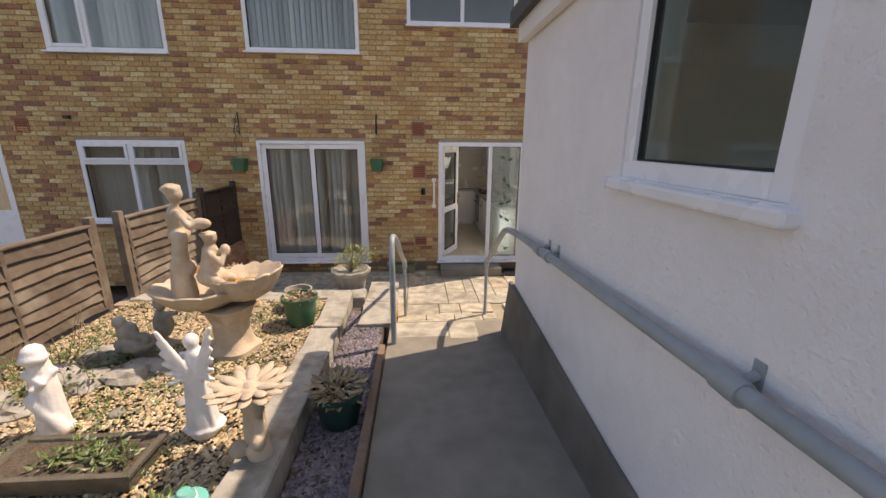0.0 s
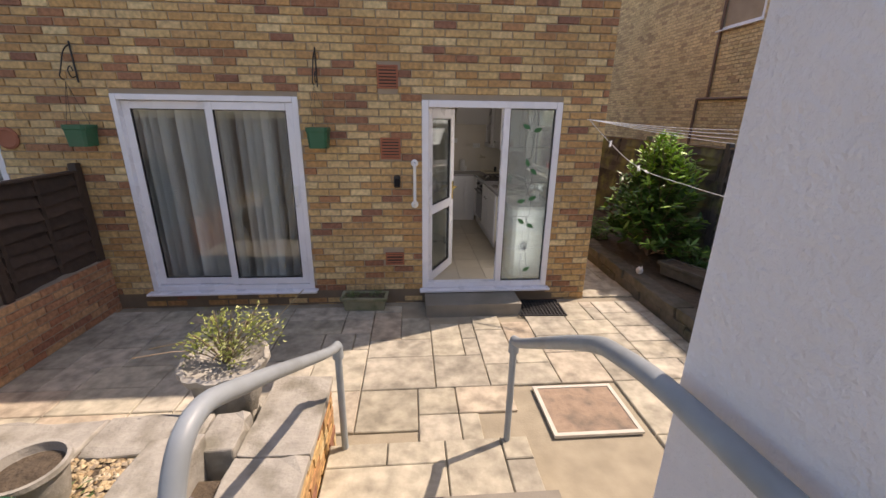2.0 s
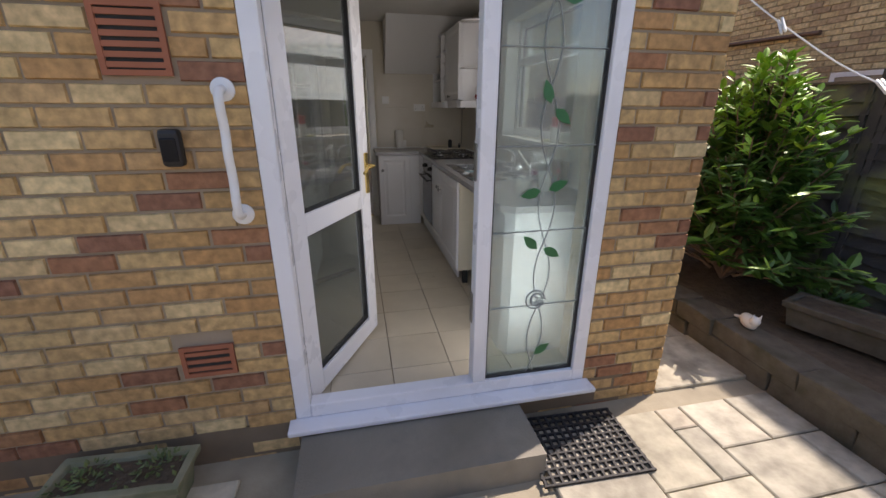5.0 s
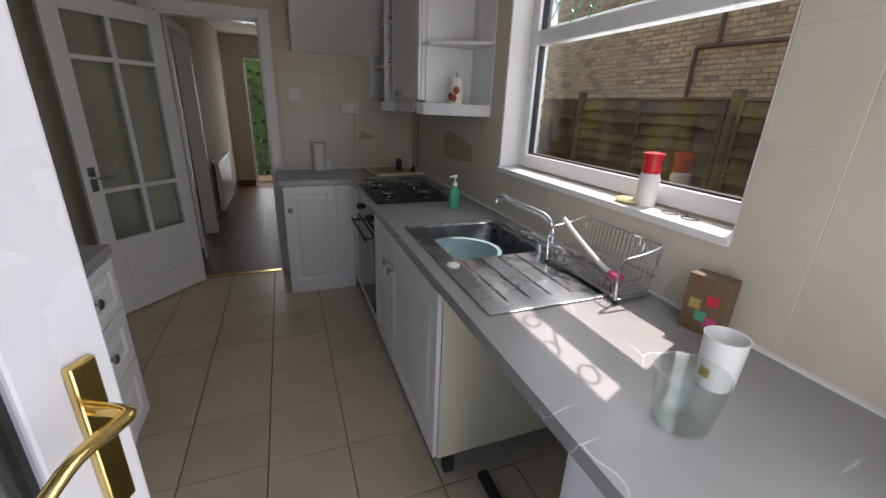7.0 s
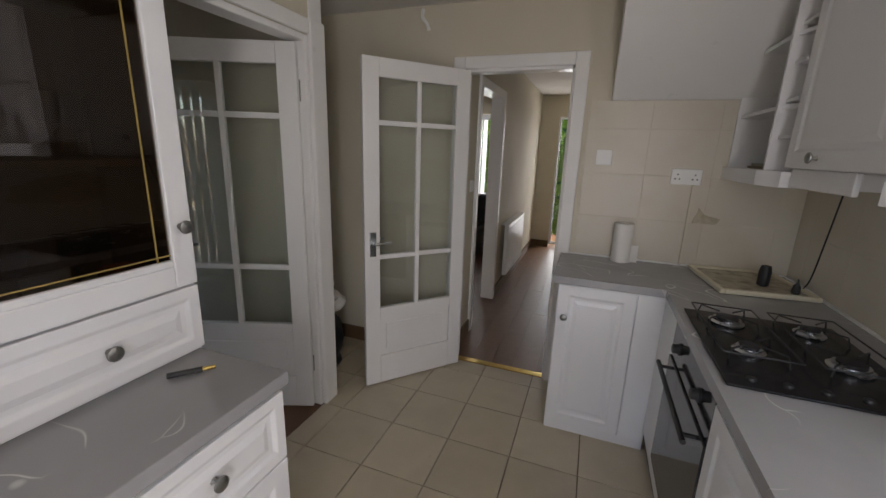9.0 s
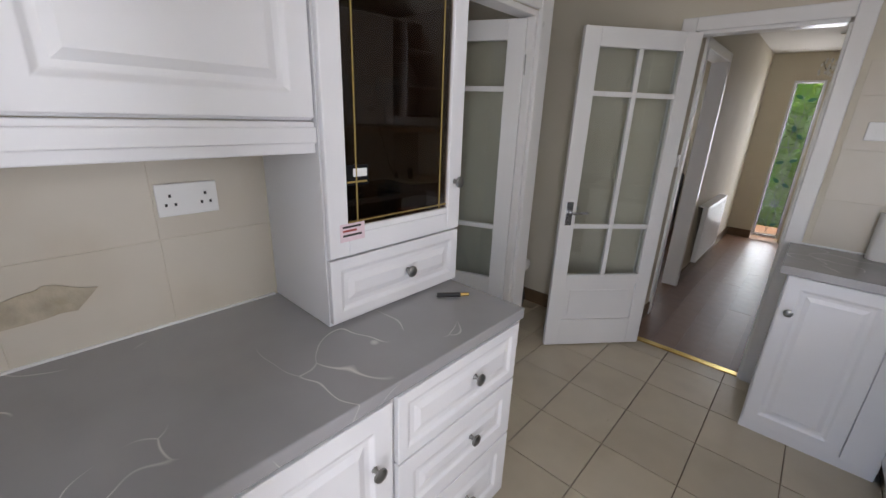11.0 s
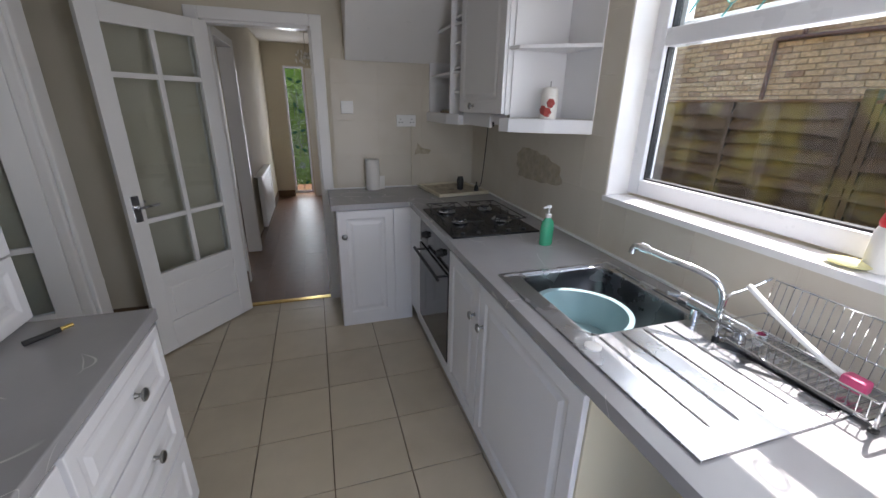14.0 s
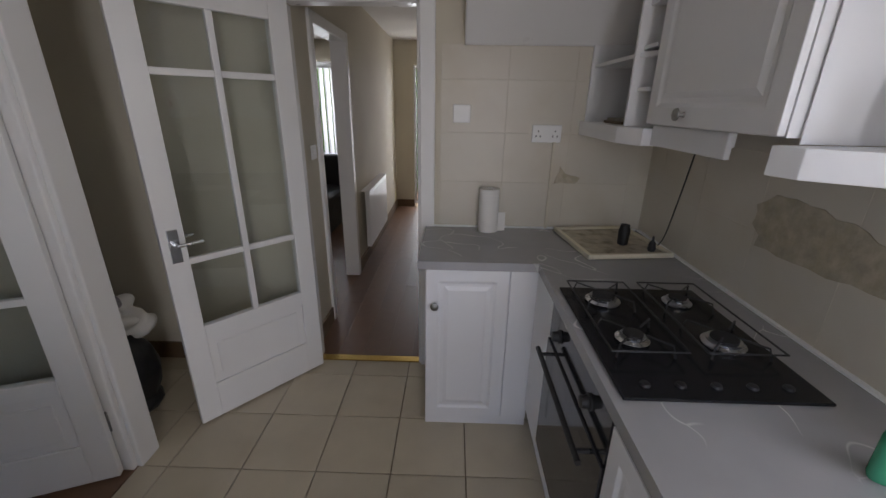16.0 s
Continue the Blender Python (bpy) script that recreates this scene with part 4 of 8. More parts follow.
for ya, yb in ((-3.9, -5.6), (-5.62, -7.4), (-7.42, -9.0)):
    bm = bmesh.new()
    ring_loft(bm, [[(x, y, z) for x, z in ((-0.725, -0.3), (-0.665, -0.3), (-0.668, ramp_z(y) + 0.05), (-0.72, ramp_z(y) + 0.06))] for y in (ya, yb)])
    part("board", bm, M["timber"], edging, bevel=0.006)
# brick flank wall beside the steps with slab copings
flank = tagged(thing("step_wall", "low brick wall with weathered slab copings beside the steps", "wall"), kind="structure")
bx("core", flank, M["mortar"], -0.93, -3.36, -0.5, -0.655, -2.18, 0.335)
for ya, yb in ((-3.4, -2.82), (-2.81, -2.2)):
    bm = bmesh.new()
    box(bm, -0.97, ya, 0.335, -0.62, yb, 0.385)
    bmesh.ops.subdivide_edges(bm, edges=bm.edges[:], cuts=4)
    for v in bm.verts:
        v.co += Vector([noise.noise(v.co * 9 + Vector((i * 7, 0, 0))) * 0.012 for i in range(3)])
    part("coping", bm, M["coping"], flank, bevel=0.006)
# front retaining wall of the gravel bed
bedwall = tagged(thing("bed_wall", "low rough retaining wall of the gravel bed along the patio", "wall"), kind="structure")
x = -3.5
rnd = random.Random(8)
while x < -1.0:
    w = rnd.uniform(0.35, 0.6)
    bm = bmesh.new()
    box(bm, 0, -0.13, -0.62, min(w, -0.98 - x), 0.13, 0.0)
    bmesh.ops.subdivide_edges(bm, edges=bm.edges[:], cuts=3)
    for v in bm.verts:
        v.co += Vector([noise.noise(v.co * 6 + Vector((i * 7, x, 0))) * 0.025 for i in range(3)])
    part("stone", bm, M["coping"], bedwall, bevel=0.01, m=pose(x, -2.68, 0.43 + rnd.uniform(-0.02, 0.01), 0, 0, 0))
    x += w + 0.015

# ---- fences ----
def lap_panel(e, x, y0, y1, z0, z1, material, seed, board=0.125, side=1, battens=3):
    """A waney lap panel along y: overlapping wavy boards, battens and a cap."""
    rnd = random.Random(seed)
    n = int((z1 - z0) / (board * 0.82))
    bm = bmesh.new()
    for i in range(n):
        z = z0 + i * (z1 - z0) / n
        ph, ph2 = rnd.uniform(0, 9), rnd.uniform(0, 9)
        rings = []
        for k in range(9):
            y = y0 + (y1 - y0) * k / 8
            lo = z - 0.012 + 0.012 * math.sin(k * 1.1 + ph) + 0.006 * math.sin(k * 2.7 + ph2)
            hi = z + board
            rings.append([(x + side * 0.02, y, lo), (x + side * 0.046, y, lo), (x + side * 0.006, y, hi), (x - side * 0.004, y, hi)])
        ring_loft(bm, rings)
    part("boards", bm, material, e)
    bm = bmesh.new()
    for k in range(battens):
        y = y0 + 0.03 + (y1 - y0 - 0.06) * k / (battens - 1)
        box(bm, min(x + side * 0.02, x + side * 0.045), y - 0.018, z0, max(x + side * 0.02, x + side * 0.045), y + 0.018, z1)
    part("battens", bm, material, e)
    bx("cap", e, M["fence"] if material is M["fence_green"] else material, x - 0.03, y0, z1, x + 0.05, y1, z1 + 0.022, 0.004)


def fence_run(name, label, x, ys, z0, z1, material, side, seed, post_w=0.075, lift=0.0):
    e = tagged(thing(name, label, "fence"), kind="structure")
    for i, (a, b) in enumerate(zip(ys, ys[1:])):
        lap_panel(e, x, min(a, b) + post_w / 2, max(a, b) - post_w / 2, z0, z1 + (i % 2) * 0.01, material, seed + i, side=side)
    for y in ys:
        bm = bmesh.new()
        box(bm, x - post_w / 2, y - post_w / 2, z0 - 0.4, x + post_w / 2, y + post_w / 2, z1 + 0.09)
        part("post", bm, material, e, bevel=0.006)
    return e


fence_run("fence_1", "brown waney lap fence panels along the gravel bed", -3.6, [-2.95, -4.8, -6.65, -8.5], 0.45, 1.28, M["fence"], 1, 1)
fence_run("fence_2", "weathered grey-brown waney lap fence nearer the house", -3.5, [-2.7, -1.15], 0.46, 1.3, M["fence"], 1, 7)
fence_run("fence_3", "dark stained waney lap fence on the low brick wall", -3.47, [-1.1, -0.06], 0.46, 1.36, M["fence_dark"], 1, 9)
wl = tagged(thing("garden_wall", "low red brick wall under the dark fence", "wall"), kind="structure")
bx("core", wl, M["mortar"], -3.6, -2.9, -0.5, -3.41, -0.01, 0.42)
fence_run("fence_4", "dark algae-stained waney lap boundary fence", 4.02, [-6.75, -4.9, -3.05, -1.2, 0.65, 2.5, 4.35, 6.2, 8.05], 0.02, 1.58, M["fence_green"], -1, 20)
gate = tagged(thing("gate_1", "dark wooden gate closing the side passage", "gate"), kind="structure")
for i in range(12):
    bx("board", gate, M["fence_dark"], 2.0 + i * 0.165, 5.6, -0.16, 2.0 + i * 0.165 + 0.155, 5.62, 1.5, 0.003)
bx("gate_rail", gate, M["fence_dark"], 2.0, 5.62, 1.2, 3.98, 5.66, 1.3, 0.003)

# ---- right-hand bed ----
noise_ground(2.78, -6, 4.0, 6.0, 0.03, 14, 60, 0.04, material=M["soil"], label="dark soil of the side bed")
sw = tagged(thing("bed_edge", "low rough stone wall edging the side bed", "wall"), kind="structure")
rnd = random.Random(11)
for row, (za, zb) in enumerate(((-0.3, -0.06), (-0.055, 0.05))):
    y = -4.0 + 0.2 * row
    while y < 5.2:
        L = rnd.uniform(0.28, 0.6)
        bm = bmesh.new()
        box(bm, -0.1, 0, za, 0.12, L, zb + rnd.uniform(-0.012, 0.012))
        bmesh.ops.subdivide_edges(bm, edges=bm.edges[:], cuts=2)
        for v in bm.verts:
            v.co += Vector([noise.noise(v.co * 7 + Vector((i * 7, y, row))) * 0.025 for i in range(3)])
        part("stone", bm, M["moss_stone"], sw, bevel=0.008, m=pose(2.74 + rnd.uniform(-0.015, 0.015), y, 0, 0, 0, rnd.uniform(-2, 2)))
        y += L + 0.012
part("backfill", (lambda b: (box(b, 2.82, -6, -0.5, 4.0, 6, -0.02), b)[1])(bmesh.new()), M["soil"], sw)


def stone_trough(x, y, z, L, W, H, rot, label, plant=None, material=None, seed=1, fill=None):
    e = thing("trough_planter", label, "planter", pose(x, y, z, 0, 0, rot))
    bm = bmesh.new()
    ring_loft(bm, [[(sx * (L / 2 + k), sy * (W / 2 + k), zz) for sx, sy in ((-1, -1), (1, -1), (1, 1), (-1, 1))] for zz, k in ((0, -0.03), (H * 0.7, -0.012), (H * 0.78, 0.008), (H, 0.012), (H, -0.02), (H - 0.03, -0.03))])
    bmesh.ops.subdivide_edges(bm, edges=[q for q in bm.edges if q.calc_length() > 0.15], cuts=5)
    for v in bm.verts:
        v.co += Vector([noise.noise(v.co * 14 + Vector((i * 7, seed, 0))) * 0.006 for i in range(3)])
    part("tub", bm, material or M["coping"], e, bevel=0.004)
    bm = bmesh.new()
    box(bm, -L / 2 + 0.03, -W / 2 + 0.03, H - 0.05, L / 2 - 0.03, W / 2 - 0.03, H - 0.015)
    part("soil", bm, fill or M["soil"], e)
    if plant:
        rr = random.Random(seed)
        bm = bmesh.new()
        for k in range(plant[1]):
            leaf_tuft(bm, rr, plant[2], (rr.uniform(-L * 0.38, L * 0.38), rr.uniform(-W * 0.25, W * 0.25), H - 0.01), 0.05, plant[3], plant[4])
        tagged(part("plant", bm, plant[0], e), kind="stuff")
    return e


stone_trough(3.28, -0.18, 0.06, 0.85, 0.26, 0.17, -72, "mossy rectangular stone trough with bare soil on the side bed", seed=2, material=M["moss_stone"])
stone_trough(3.2, -1.3, 0.06, 0.85, 0.3, 0.19, -80, "stone trough with low green plants on the side bed", (M["leaf"], 10, 24, 0.09, 0.05), seed=3, material=M["moss_stone"])
stone_trough(-0.66, -0.17, PATIO, 0.5, 0.2, 0.17, -3, "small green-stained trough planter against the brick wall", (M["weed"], 8, 20, 0.03, 0.03), seed=4, material=M["greentrough"])
M["rope_stone"] = M["coping"]
stone_trough(-2.46, -2.72, 0.43, 0.48, 0.22, 0.15, 4, "rope-edged cast stone trough with dry dead plants", (M["dry"], 3, 26, 0.22, 0.09), seed=5)
stone_trough(-2.15, -5.2, 0.42, 0.72, 0.3, 0.13, 0, "mossy stone trough sunk in the gravel with trailing weeds", (M["weed"], 10, 26, 0.05, 0.04), seed=6, material=M["moss_stone"])


def round_pot(name, x, y, z, r, h, label, material, plant=None, rim=0.018, rot=0, soil=0.04, seed=1, taper=0.72):
    e = thing(name, label, "plant pot", pose(x, y, z, 0, 0, rot))
    bm = bmesh.new()
    lathe(bm, [(r * taper, 0), (r * (taper + 0.1), h * 0.3), (r * 0.93, h * 0.8), (r * 0.95, h * 0.88), (r + rim * 0.5, h * 0.89), (r + rim * 0.5, h), (r - rim * 0.4, h), (r * 0.9, h * 0.8), (r * 0.1, h * 0.78)], 28)
    part("tub", bm, material, e, smooth=True)
    bm = bmesh.new()
    lathe(bm, [(r * 0.9, h - soil - 0.02), (r * 0.9, h - soil), (0.01, h - soil + 0.01)], 16)
    part("soil", bm, M["soil"], e)
    if plant:
        rr = random.Random(seed)
        bm = bmesh.new()
        for m2, n, spread, hh, size in plant:
            leaf_tuft(bm, rr, n, (0, 0, h - soil), spread, hh, size)
        tagged(part("plant", bm, plant[0][0], e), kind="stuff")
    return e


round_pot("plant_pot", -1.5, -3.42, 0.43, 0.16, 0.27, "green plastic pot with sparse withered grey sprigs", M["greenpot"], [(M["dry"], 90, 0.13, 0.05, 0.05), (M["weed"], 60, 0.14, 0.04, 0.05)], seed=3)
round_pot("plant_pot", -1.62, -3.05, 0.43, 0.13, 0.2, "cream-rimmed oval pot with bare soil and a wooden label", M["coping"], seed=4)
round_pot("plant_pot", -0.9, -4.75, 0.35, 0.16, 0.24, "dark green pot with brown dead tufts on the slate", M["darkpot"], [(M["dry"], 320, 0.14, 0.08, 0.07)], seed=5)
round_pot("plant_pot", -3.22, -5.2, 0.42, 0.15, 0.26, "striped weathered stone pot at the fence", M["coping"], seed=6)
round_pot("plant_pot", 3.15, -2.1, 0.07, 0.13, 0.22, "small bright green plastic pot on the side bed", mat("bright_green_plastic", (0.1, 0.45, 0.05), 0.35, var=0.05, bump=0), [(M["leaf"], 120, 0.1, 0.12, 0.08)], seed=7)

# urn with the yellow-green shrub
urn = thing("stone_urn", "weathered cast stone urn with a leggy yellow-green shrub", "plant pot", pose(-1.2, -2.3, 0.12))
bx("block", urn, M["coping"], -0.19, -0.19, -0.32, 0.19, 0.19, 0.06, 0.01, "rough slab under the urn")
bm = bmesh.new()
rings = []
prof = [(0.13, 0.06), (0.15, 0.08), (0.13, 0.12), (0.155, 0.2), (0.185, 0.34), (0.2, 0.42), (0.235, 0.44), (0.24, 0.475), (0.215, 0.485), (0.18, 0.45), (0.02, 0.43)]
for k, (r, z) in enumerate(prof):
    rings.append([((r + 0.008 * math.sin(i * 2.1 + k)) * math.cos(2 * math.pi * i / 32), (r + 0.008 * math.sin(i * 2.1 + k)) * math.sin(2 * math.pi * i / 32), z + 0.006 * math.sin(i * 1.7)) for i in range(32)])
ring_loft(bm, rings)
part("bowl", bm, M["coping"], urn, smooth=True)
rnd = random.Random(21)
bm = bmesh.new()
tips = []
for _ in range(34):
    a, r = rnd.uniform(0, 6.28), rnd.uniform(0.03, 0.3)
    top = (0.04 + r * math.cos(a) * 1.1, 0.02 + r * math.sin(a) * 0.9, 0.5 + rnd.uniform(0.08, 0.3) * (1 - r))
    tips.append(top)
    tube(bm, curve_pts([(0, 0, 0.44), (top[0] * 0.5, top[1] * 0.5, 0.6), top], 3), 0.003, 4)
for a in ((-0.4, 0.0, 0.55), (0.45, 0.1, 0.85), (-0.35, -0.2, 0.62), (0.1, -0.3, 0.66)):
    tube(bm, curve_pts([(0, 0, 0.44), (a[0] * 0.4, a[1] * 0.4, 0.58), a], 3), 0.0028, 4)
tagged(part("stems", bm, M["dry"], urn), kind="stuff")
bm = bmesh.new()
for t in tips:
    leaf_tuft(bm, rnd, 24, (t[0] * 0.9, t[1] * 0.9, t[2] - 0.11), 0.05, 0.12, 0.028)
tagged(part("leaves", bm, M["shrub"], urn), kind="stuff")

# laurel
laurel = thing("laurel_bush", "tall cherry laurel bush with glossy leaves and bright new tips", "bush", pose(3.33, 0.92, 0.05))
rnd = random.Random(31)
bm = bmesh.new()
bm_s = bmesh.new()
bm_n = bmesh.new()
shoots = []
for _ in range(190):
    a = rnd.uniform(0, 6.283)
    h = rnd.random() ** 0.75
    rr = (0.8 * (1 - h) ** 0.6 + 0.05) * rnd.uniform(0.55, 1.05)
    shoots.append((rr * math.cos(a), rr * math.sin(a) * 1.15, 0.1 + h * 1.6, a))


def big_leaf(b, p, d, L):
    s = d.cross(Vector((0, 0, 1)))
    s = (s if s.length > 0.1 else Vector((1, 0, 0))).normalized()
    up = s.cross(d).normalized()
    w = L * 0.17
    rows = []
    for t, k in ((0.0, 0.15), (0.35, 1.0), (0.7, 0.8), (1.0, 0.05)):
        c = p + d * L * t - Vector((0, 0, L * 0.25 * t * t))
        rows.append([b.verts.new(c + s * w * k - up * 0.25 * w * k), b.verts.new(c + up * 0.12 * w), b.verts.new(c - s * w * k - up * 0.25 * w * k)])
    for r0, r1 in zip(rows, rows[1:]):
        for i in (0, 1):
            b.faces.new((r0[i], r0[i + 1], r1[i + 1], r1[i]))


for i, (x, y, z, a) in enumerate(shoots):
    base = Vector((x * 0.25, y * 0.25, z * 0.45))
    tip = Vector((x, y, z))
    tube(bm_s, [Vector((0, 0, 0)) if i < 14 else base * 0.6, base, tip], [0.016, 0.009, 0.004], 5)
    out = (tip - base).normalized()
    for k in range(26):
        t = rnd.uniform(0.3, 1.02)
        b = rnd.uniform(0, 6.283)
        side = Vector((math.cos(b), math.sin(b), rnd.uniform(-0.2, 0.7)))
        d = (out * rnd.uniform(0.3, 1.0) + side).normalized()
        fresh = z > 1.15 and t > 0.75 or (t > 0.9 and rnd.random() < 0.35)
        big_leaf(bm_n if fresh else bm, base.lerp(tip, t), d, rnd.uniform(0.11, 0.19) * (0.8 if fresh else 1))
part("stems", bm_s, M["timber"], laurel)
tagged(part("leaves", bm, M["leaf"], laurel, "dark glossy leaves", smooth=True), kind="stuff")
tagged(part("new_leaves", bm_n, M["leaf_new"], laurel, "bright yellow-green new leaves", smooth=True), kind="stuff")
# low shrubs and weeds along the side bed
rnd = random.Random(41)
for k, (x, y, s, h) in enumerate(((2.98, 1.9, 0.2, 0.18), (3.1, 2.5, 0.22, 0.2), (3.4, -2.9, 0.25, 0.3), (3.6, 0.3, 0.15, 0.12))):
    e = thing("low_shrub", "low leafy green shrub on the dark bed", "shrub", pose(x, y, 0.04), "low shrubs on the side bed")
    bm = bmesh.new()
    leaf_tuft(bm, rnd, 420, (0, 0, 0), s, h, 0.06)
    tagged(part("leaves", bm, M["leaf"], e), kind="stuff")
e = thing("garden_canes", "bamboo canes and string leaning at the fence", "canes")
for a, b in (((3.62, -0.7, 0.05), (3.45, -0.98, 1.25)), ((3.68, -0.85, 0.05), (3.55, -1.02, 1.2)), ((3.7, -1.6, 0.05), (3.6, -1.5, 1.4))):
    bm = bmesh.new()
    tube(bm, [a, b], 0.008, 6)
    part("cane", bm, M["dry"], e)
bm = bmesh.new()
leaf_tuft(bm, random.Random(5), 260, (-2.0, -4.05, 0.42), 0.5, 0.03, 0.04)
rw = random.Random(10)
for _ in range(70):
    leaf_tuft(bm, rw, 22, (rw.uniform(-3.4, -1.45), rw.uniform(-6.2, -2.9), 0.42), rw.uniform(0.04, 0.1), rw.uniform(0.02, 0.06), 0.03)
leaf_tuft(bm, random.Random(6), 300, (-1.55, -5.55, 0.42), 0.16, 0.08, 0.05)
leaf_tuft(bm, random.Random(7), 500, (-3.0, -4.2, 0.42), 0.45, 0.12, 0.05)
leaf_tuft(bm, random.Random(8), 300, (-1.7, -3.2, 0.42), 0.3, 0.05, 0.035)
leaf_tuft(bm, random.Random(9), 300, (-2.2, -4.9, 0.42), 0.5, 0.05, 0.035)
tagged(finish(bm, "weeds", M["weed"]), "small weeds growing through the gravel", "weeds", kind="stuff")
bm = bmesh.new()
rnd = random.Random(13)
for _ in range(60):
    x, y = rnd.uniform(-3.4, -2.6), rnd.uniform(-5.2, -3.6)
    tube(bm, curve_pts([(x, y, 0.42), (x + rnd.uniform(-.05, .05), y, 0.55), (x + rnd.uniform(-.12, .12), y + rnd.uniform(-.1, .1), rnd.uniform(0.6, 0.8))], 2), 0.0022, 4)
tagged(finish(bm, "dry_stalks", M["dry"]), "thin dry flower stalks by the fence", "weeds", kind="stuff")

# ---- figures ----
M["cast"] = mat("buff_cast_stone", (0.55, 0.45, 0.33), 0.85, var=0.18, scale=14, bump=0.6, bscale=60, bdist=0.006, dirt=(0.3, 0.22, 0.14), dirt_amount=0.6, dscale=6)
M["whitestone"] = mat("white_painted_stone", (0.78, 0.77, 0.74), 0.6, var=0.06, scale=12, bump=0.4, bscale=60, dirt=(0.5, 0.48, 0.43), dirt_amount=0.4, dscale=8)


def blob(bm, at, r, rot=(0, 0, 0)):
    m = Matrix.Translation(at) @ Euler([radians(a) for a in rot]).to_matrix().to_4x4() @ Matrix.Diagonal((*r, 1))
    bmesh.ops.create_icosphere(bm, subdivisions=2, radius=1, matrix=m)


def figure(name, bm, material, parent=None, label="", category="", m=None, voxel=0.012):
    ob = finish(bm, name, material, smooth=True)
    r = ob.modifiers.new("merge", "REMESH")
    r.mode, r.voxel_size, r.use_smooth_shade = "VOXEL", voxel, True
    s = ob.modifiers.new("soften", "SMOOTH")
    s.factor, s.iterations = 0.5, 2
    if parent:
        ob.parent = parent
        if label:
            ob["label"] = label
    else:
        tagged(ob, label, category)
    if m is not None:
        ob.matrix_basis = m
    return ob


def limb(bm, a, b, r0, r1):
    tube(bm, [a, Vector(a).lerp(Vector(b), 0.5), b], [r0, (r0 + r1) / 2, r1], 10)
    blob(bm, a, (r0, r0, r0))
    blob(bm, b, (r1, r1, r1))


fountain = thing("fountain", "buff cast stone fountain of two children beside a shell bowl", "fountain", pose(-2.02, -3.9, 0.42))
bm = bmesh.new()
rings = []
for k, (r, z) in enumerate([(0.2, 0), (0.2, 0.04), (0.16, 0.07), (0.13, 0.16), (0.13, 0.26), (0.17, 0.36), (0.2, 0.4)]):
    rings.append([(0.1 + (r + 0.014 * math.sin(5 * a)) * math.cos(a), (r + 0.014 * math.sin(5 * a + k * 0.3)) * math.sin(a), z) for a in np.linspace(0, 2 * math.pi, 40, endpoint=False)])
ring_loft(bm, rings)
part("pedestal", bm, M["cast"], fountain, smooth=True)


def shell_bowl(bm, cx, cy, cz, rx, ry, h, n=13, tilt=0.0):
    """A scalloped shell: fluted sides, a lobed rim and a hollow."""
    N = n * 6
    prof = [(0.25, 0.0), (0.6, 0.18), (0.86, 0.55), (1.0, 1.0), (0.97, 1.06), (0.86, 0.96), (0.7, 0.72), (0.35, 0.5), (0.05, 0.46)]
    rings = []
    for f, z in prof:
        ring = []
        for i in range(N):
            a = 2 * math.pi * i / N
            lobe = 1 + 0.085 * f * abs(math.sin(n * a / 2)) ** 0.7
            ring.append((cx + rx * f * lobe * math.cos(a), cy + ry * f * lobe * math.sin(a), cz + h * z + tilt * f * rx * math.cos(a) + 0.02 * f * abs(math.sin(n * a / 2))))
        rings.append(ring)
    ring_loft(bm, rings)


bm = bmesh.new()
shell_bowl(bm, 0.24, 0.06, 0.42, 0.27, 0.25, 0.22, tilt=0.12)
part("shell_bowl", bm, M["cast"], fountain, smooth=True)
bm = bmesh.new()
shell_bowl(bm, -0.1, 0.0, 0.38, 0.34, 0.28, 0.17, 11, tilt=-0.02)
part("lower_shell", bm, M["cast"], fountain, smooth=True)
bm = bmesh.new()
lathe(bm, [(0.2, 0.56), (0.2, 0.565)], 24, (0.25, 0.06, 0.0))
part("water", bm, mat("amber_water", (0.4, 0.22, 0.04), 0.2, var=0.4, scale=30, bump=0.3, bscale=30), fountain, "stagnant amber water with leaves")
bm = bmesh.new()
limb(bm, (-0.22, 0, 0.5), (-0.22, 0.0, 0.74), 0.1, 0.075)
blob(bm, (-0.2, 0, 0.72), (0.1, 0.085, 0.08))
limb(bm, (-0.19, -0.03, 0.72), (-0.16, -0.05, 0.98), 0.05, 0.055)
limb(bm, (-0.25, 0.03, 0.72), (-0.2, 0.02, 0.98), 0.055, 0.055)
blob(bm, (-0.19, 0, 0.99), (0.085, 0.07, 0.07))
blob(bm, (-0.2, 0, 1.1), (0.07, 0.065, 0.12))
limb(bm, (-0.15, -0.06, 1.17), (-0.06, -0.09, 1.06), 0.028, 0.024)
limb(bm, (-0.06, -0.09, 1.06), (0.02, -0.05, 1.1), 0.024, 0.02)
limb(bm, (-0.22, 0.07, 1.17), (-0.1, 0.08, 1.05), 0.028, 0.022)
blob(bm, (0.0, -0.04, 1.08), (0.08, 0.05, 0.045))
limb(bm, (-0.19, 0, 1.2), (-0.185, 0, 1.24), 0.03, 0.03)
blob(bm, (-0.18, 0, 1.3), (0.06, 0.056, 0.068))
blob(bm, (-0.2, 0, 1.335), (0.066, 0.064, 0.045))
for i in range(9):
    blob(bm, (-0.2 + 0.055 * math.cos(i * 0.7), 0.055 * math.sin(i * 0.7), 1.34 + 0.012 * math.sin(i * 2)), (0.018, 0.018, 0.018))
figure("standing_statue", bm, M["cast"], fountain, "standing child figure holding a fish")
bm = bmesh.new()
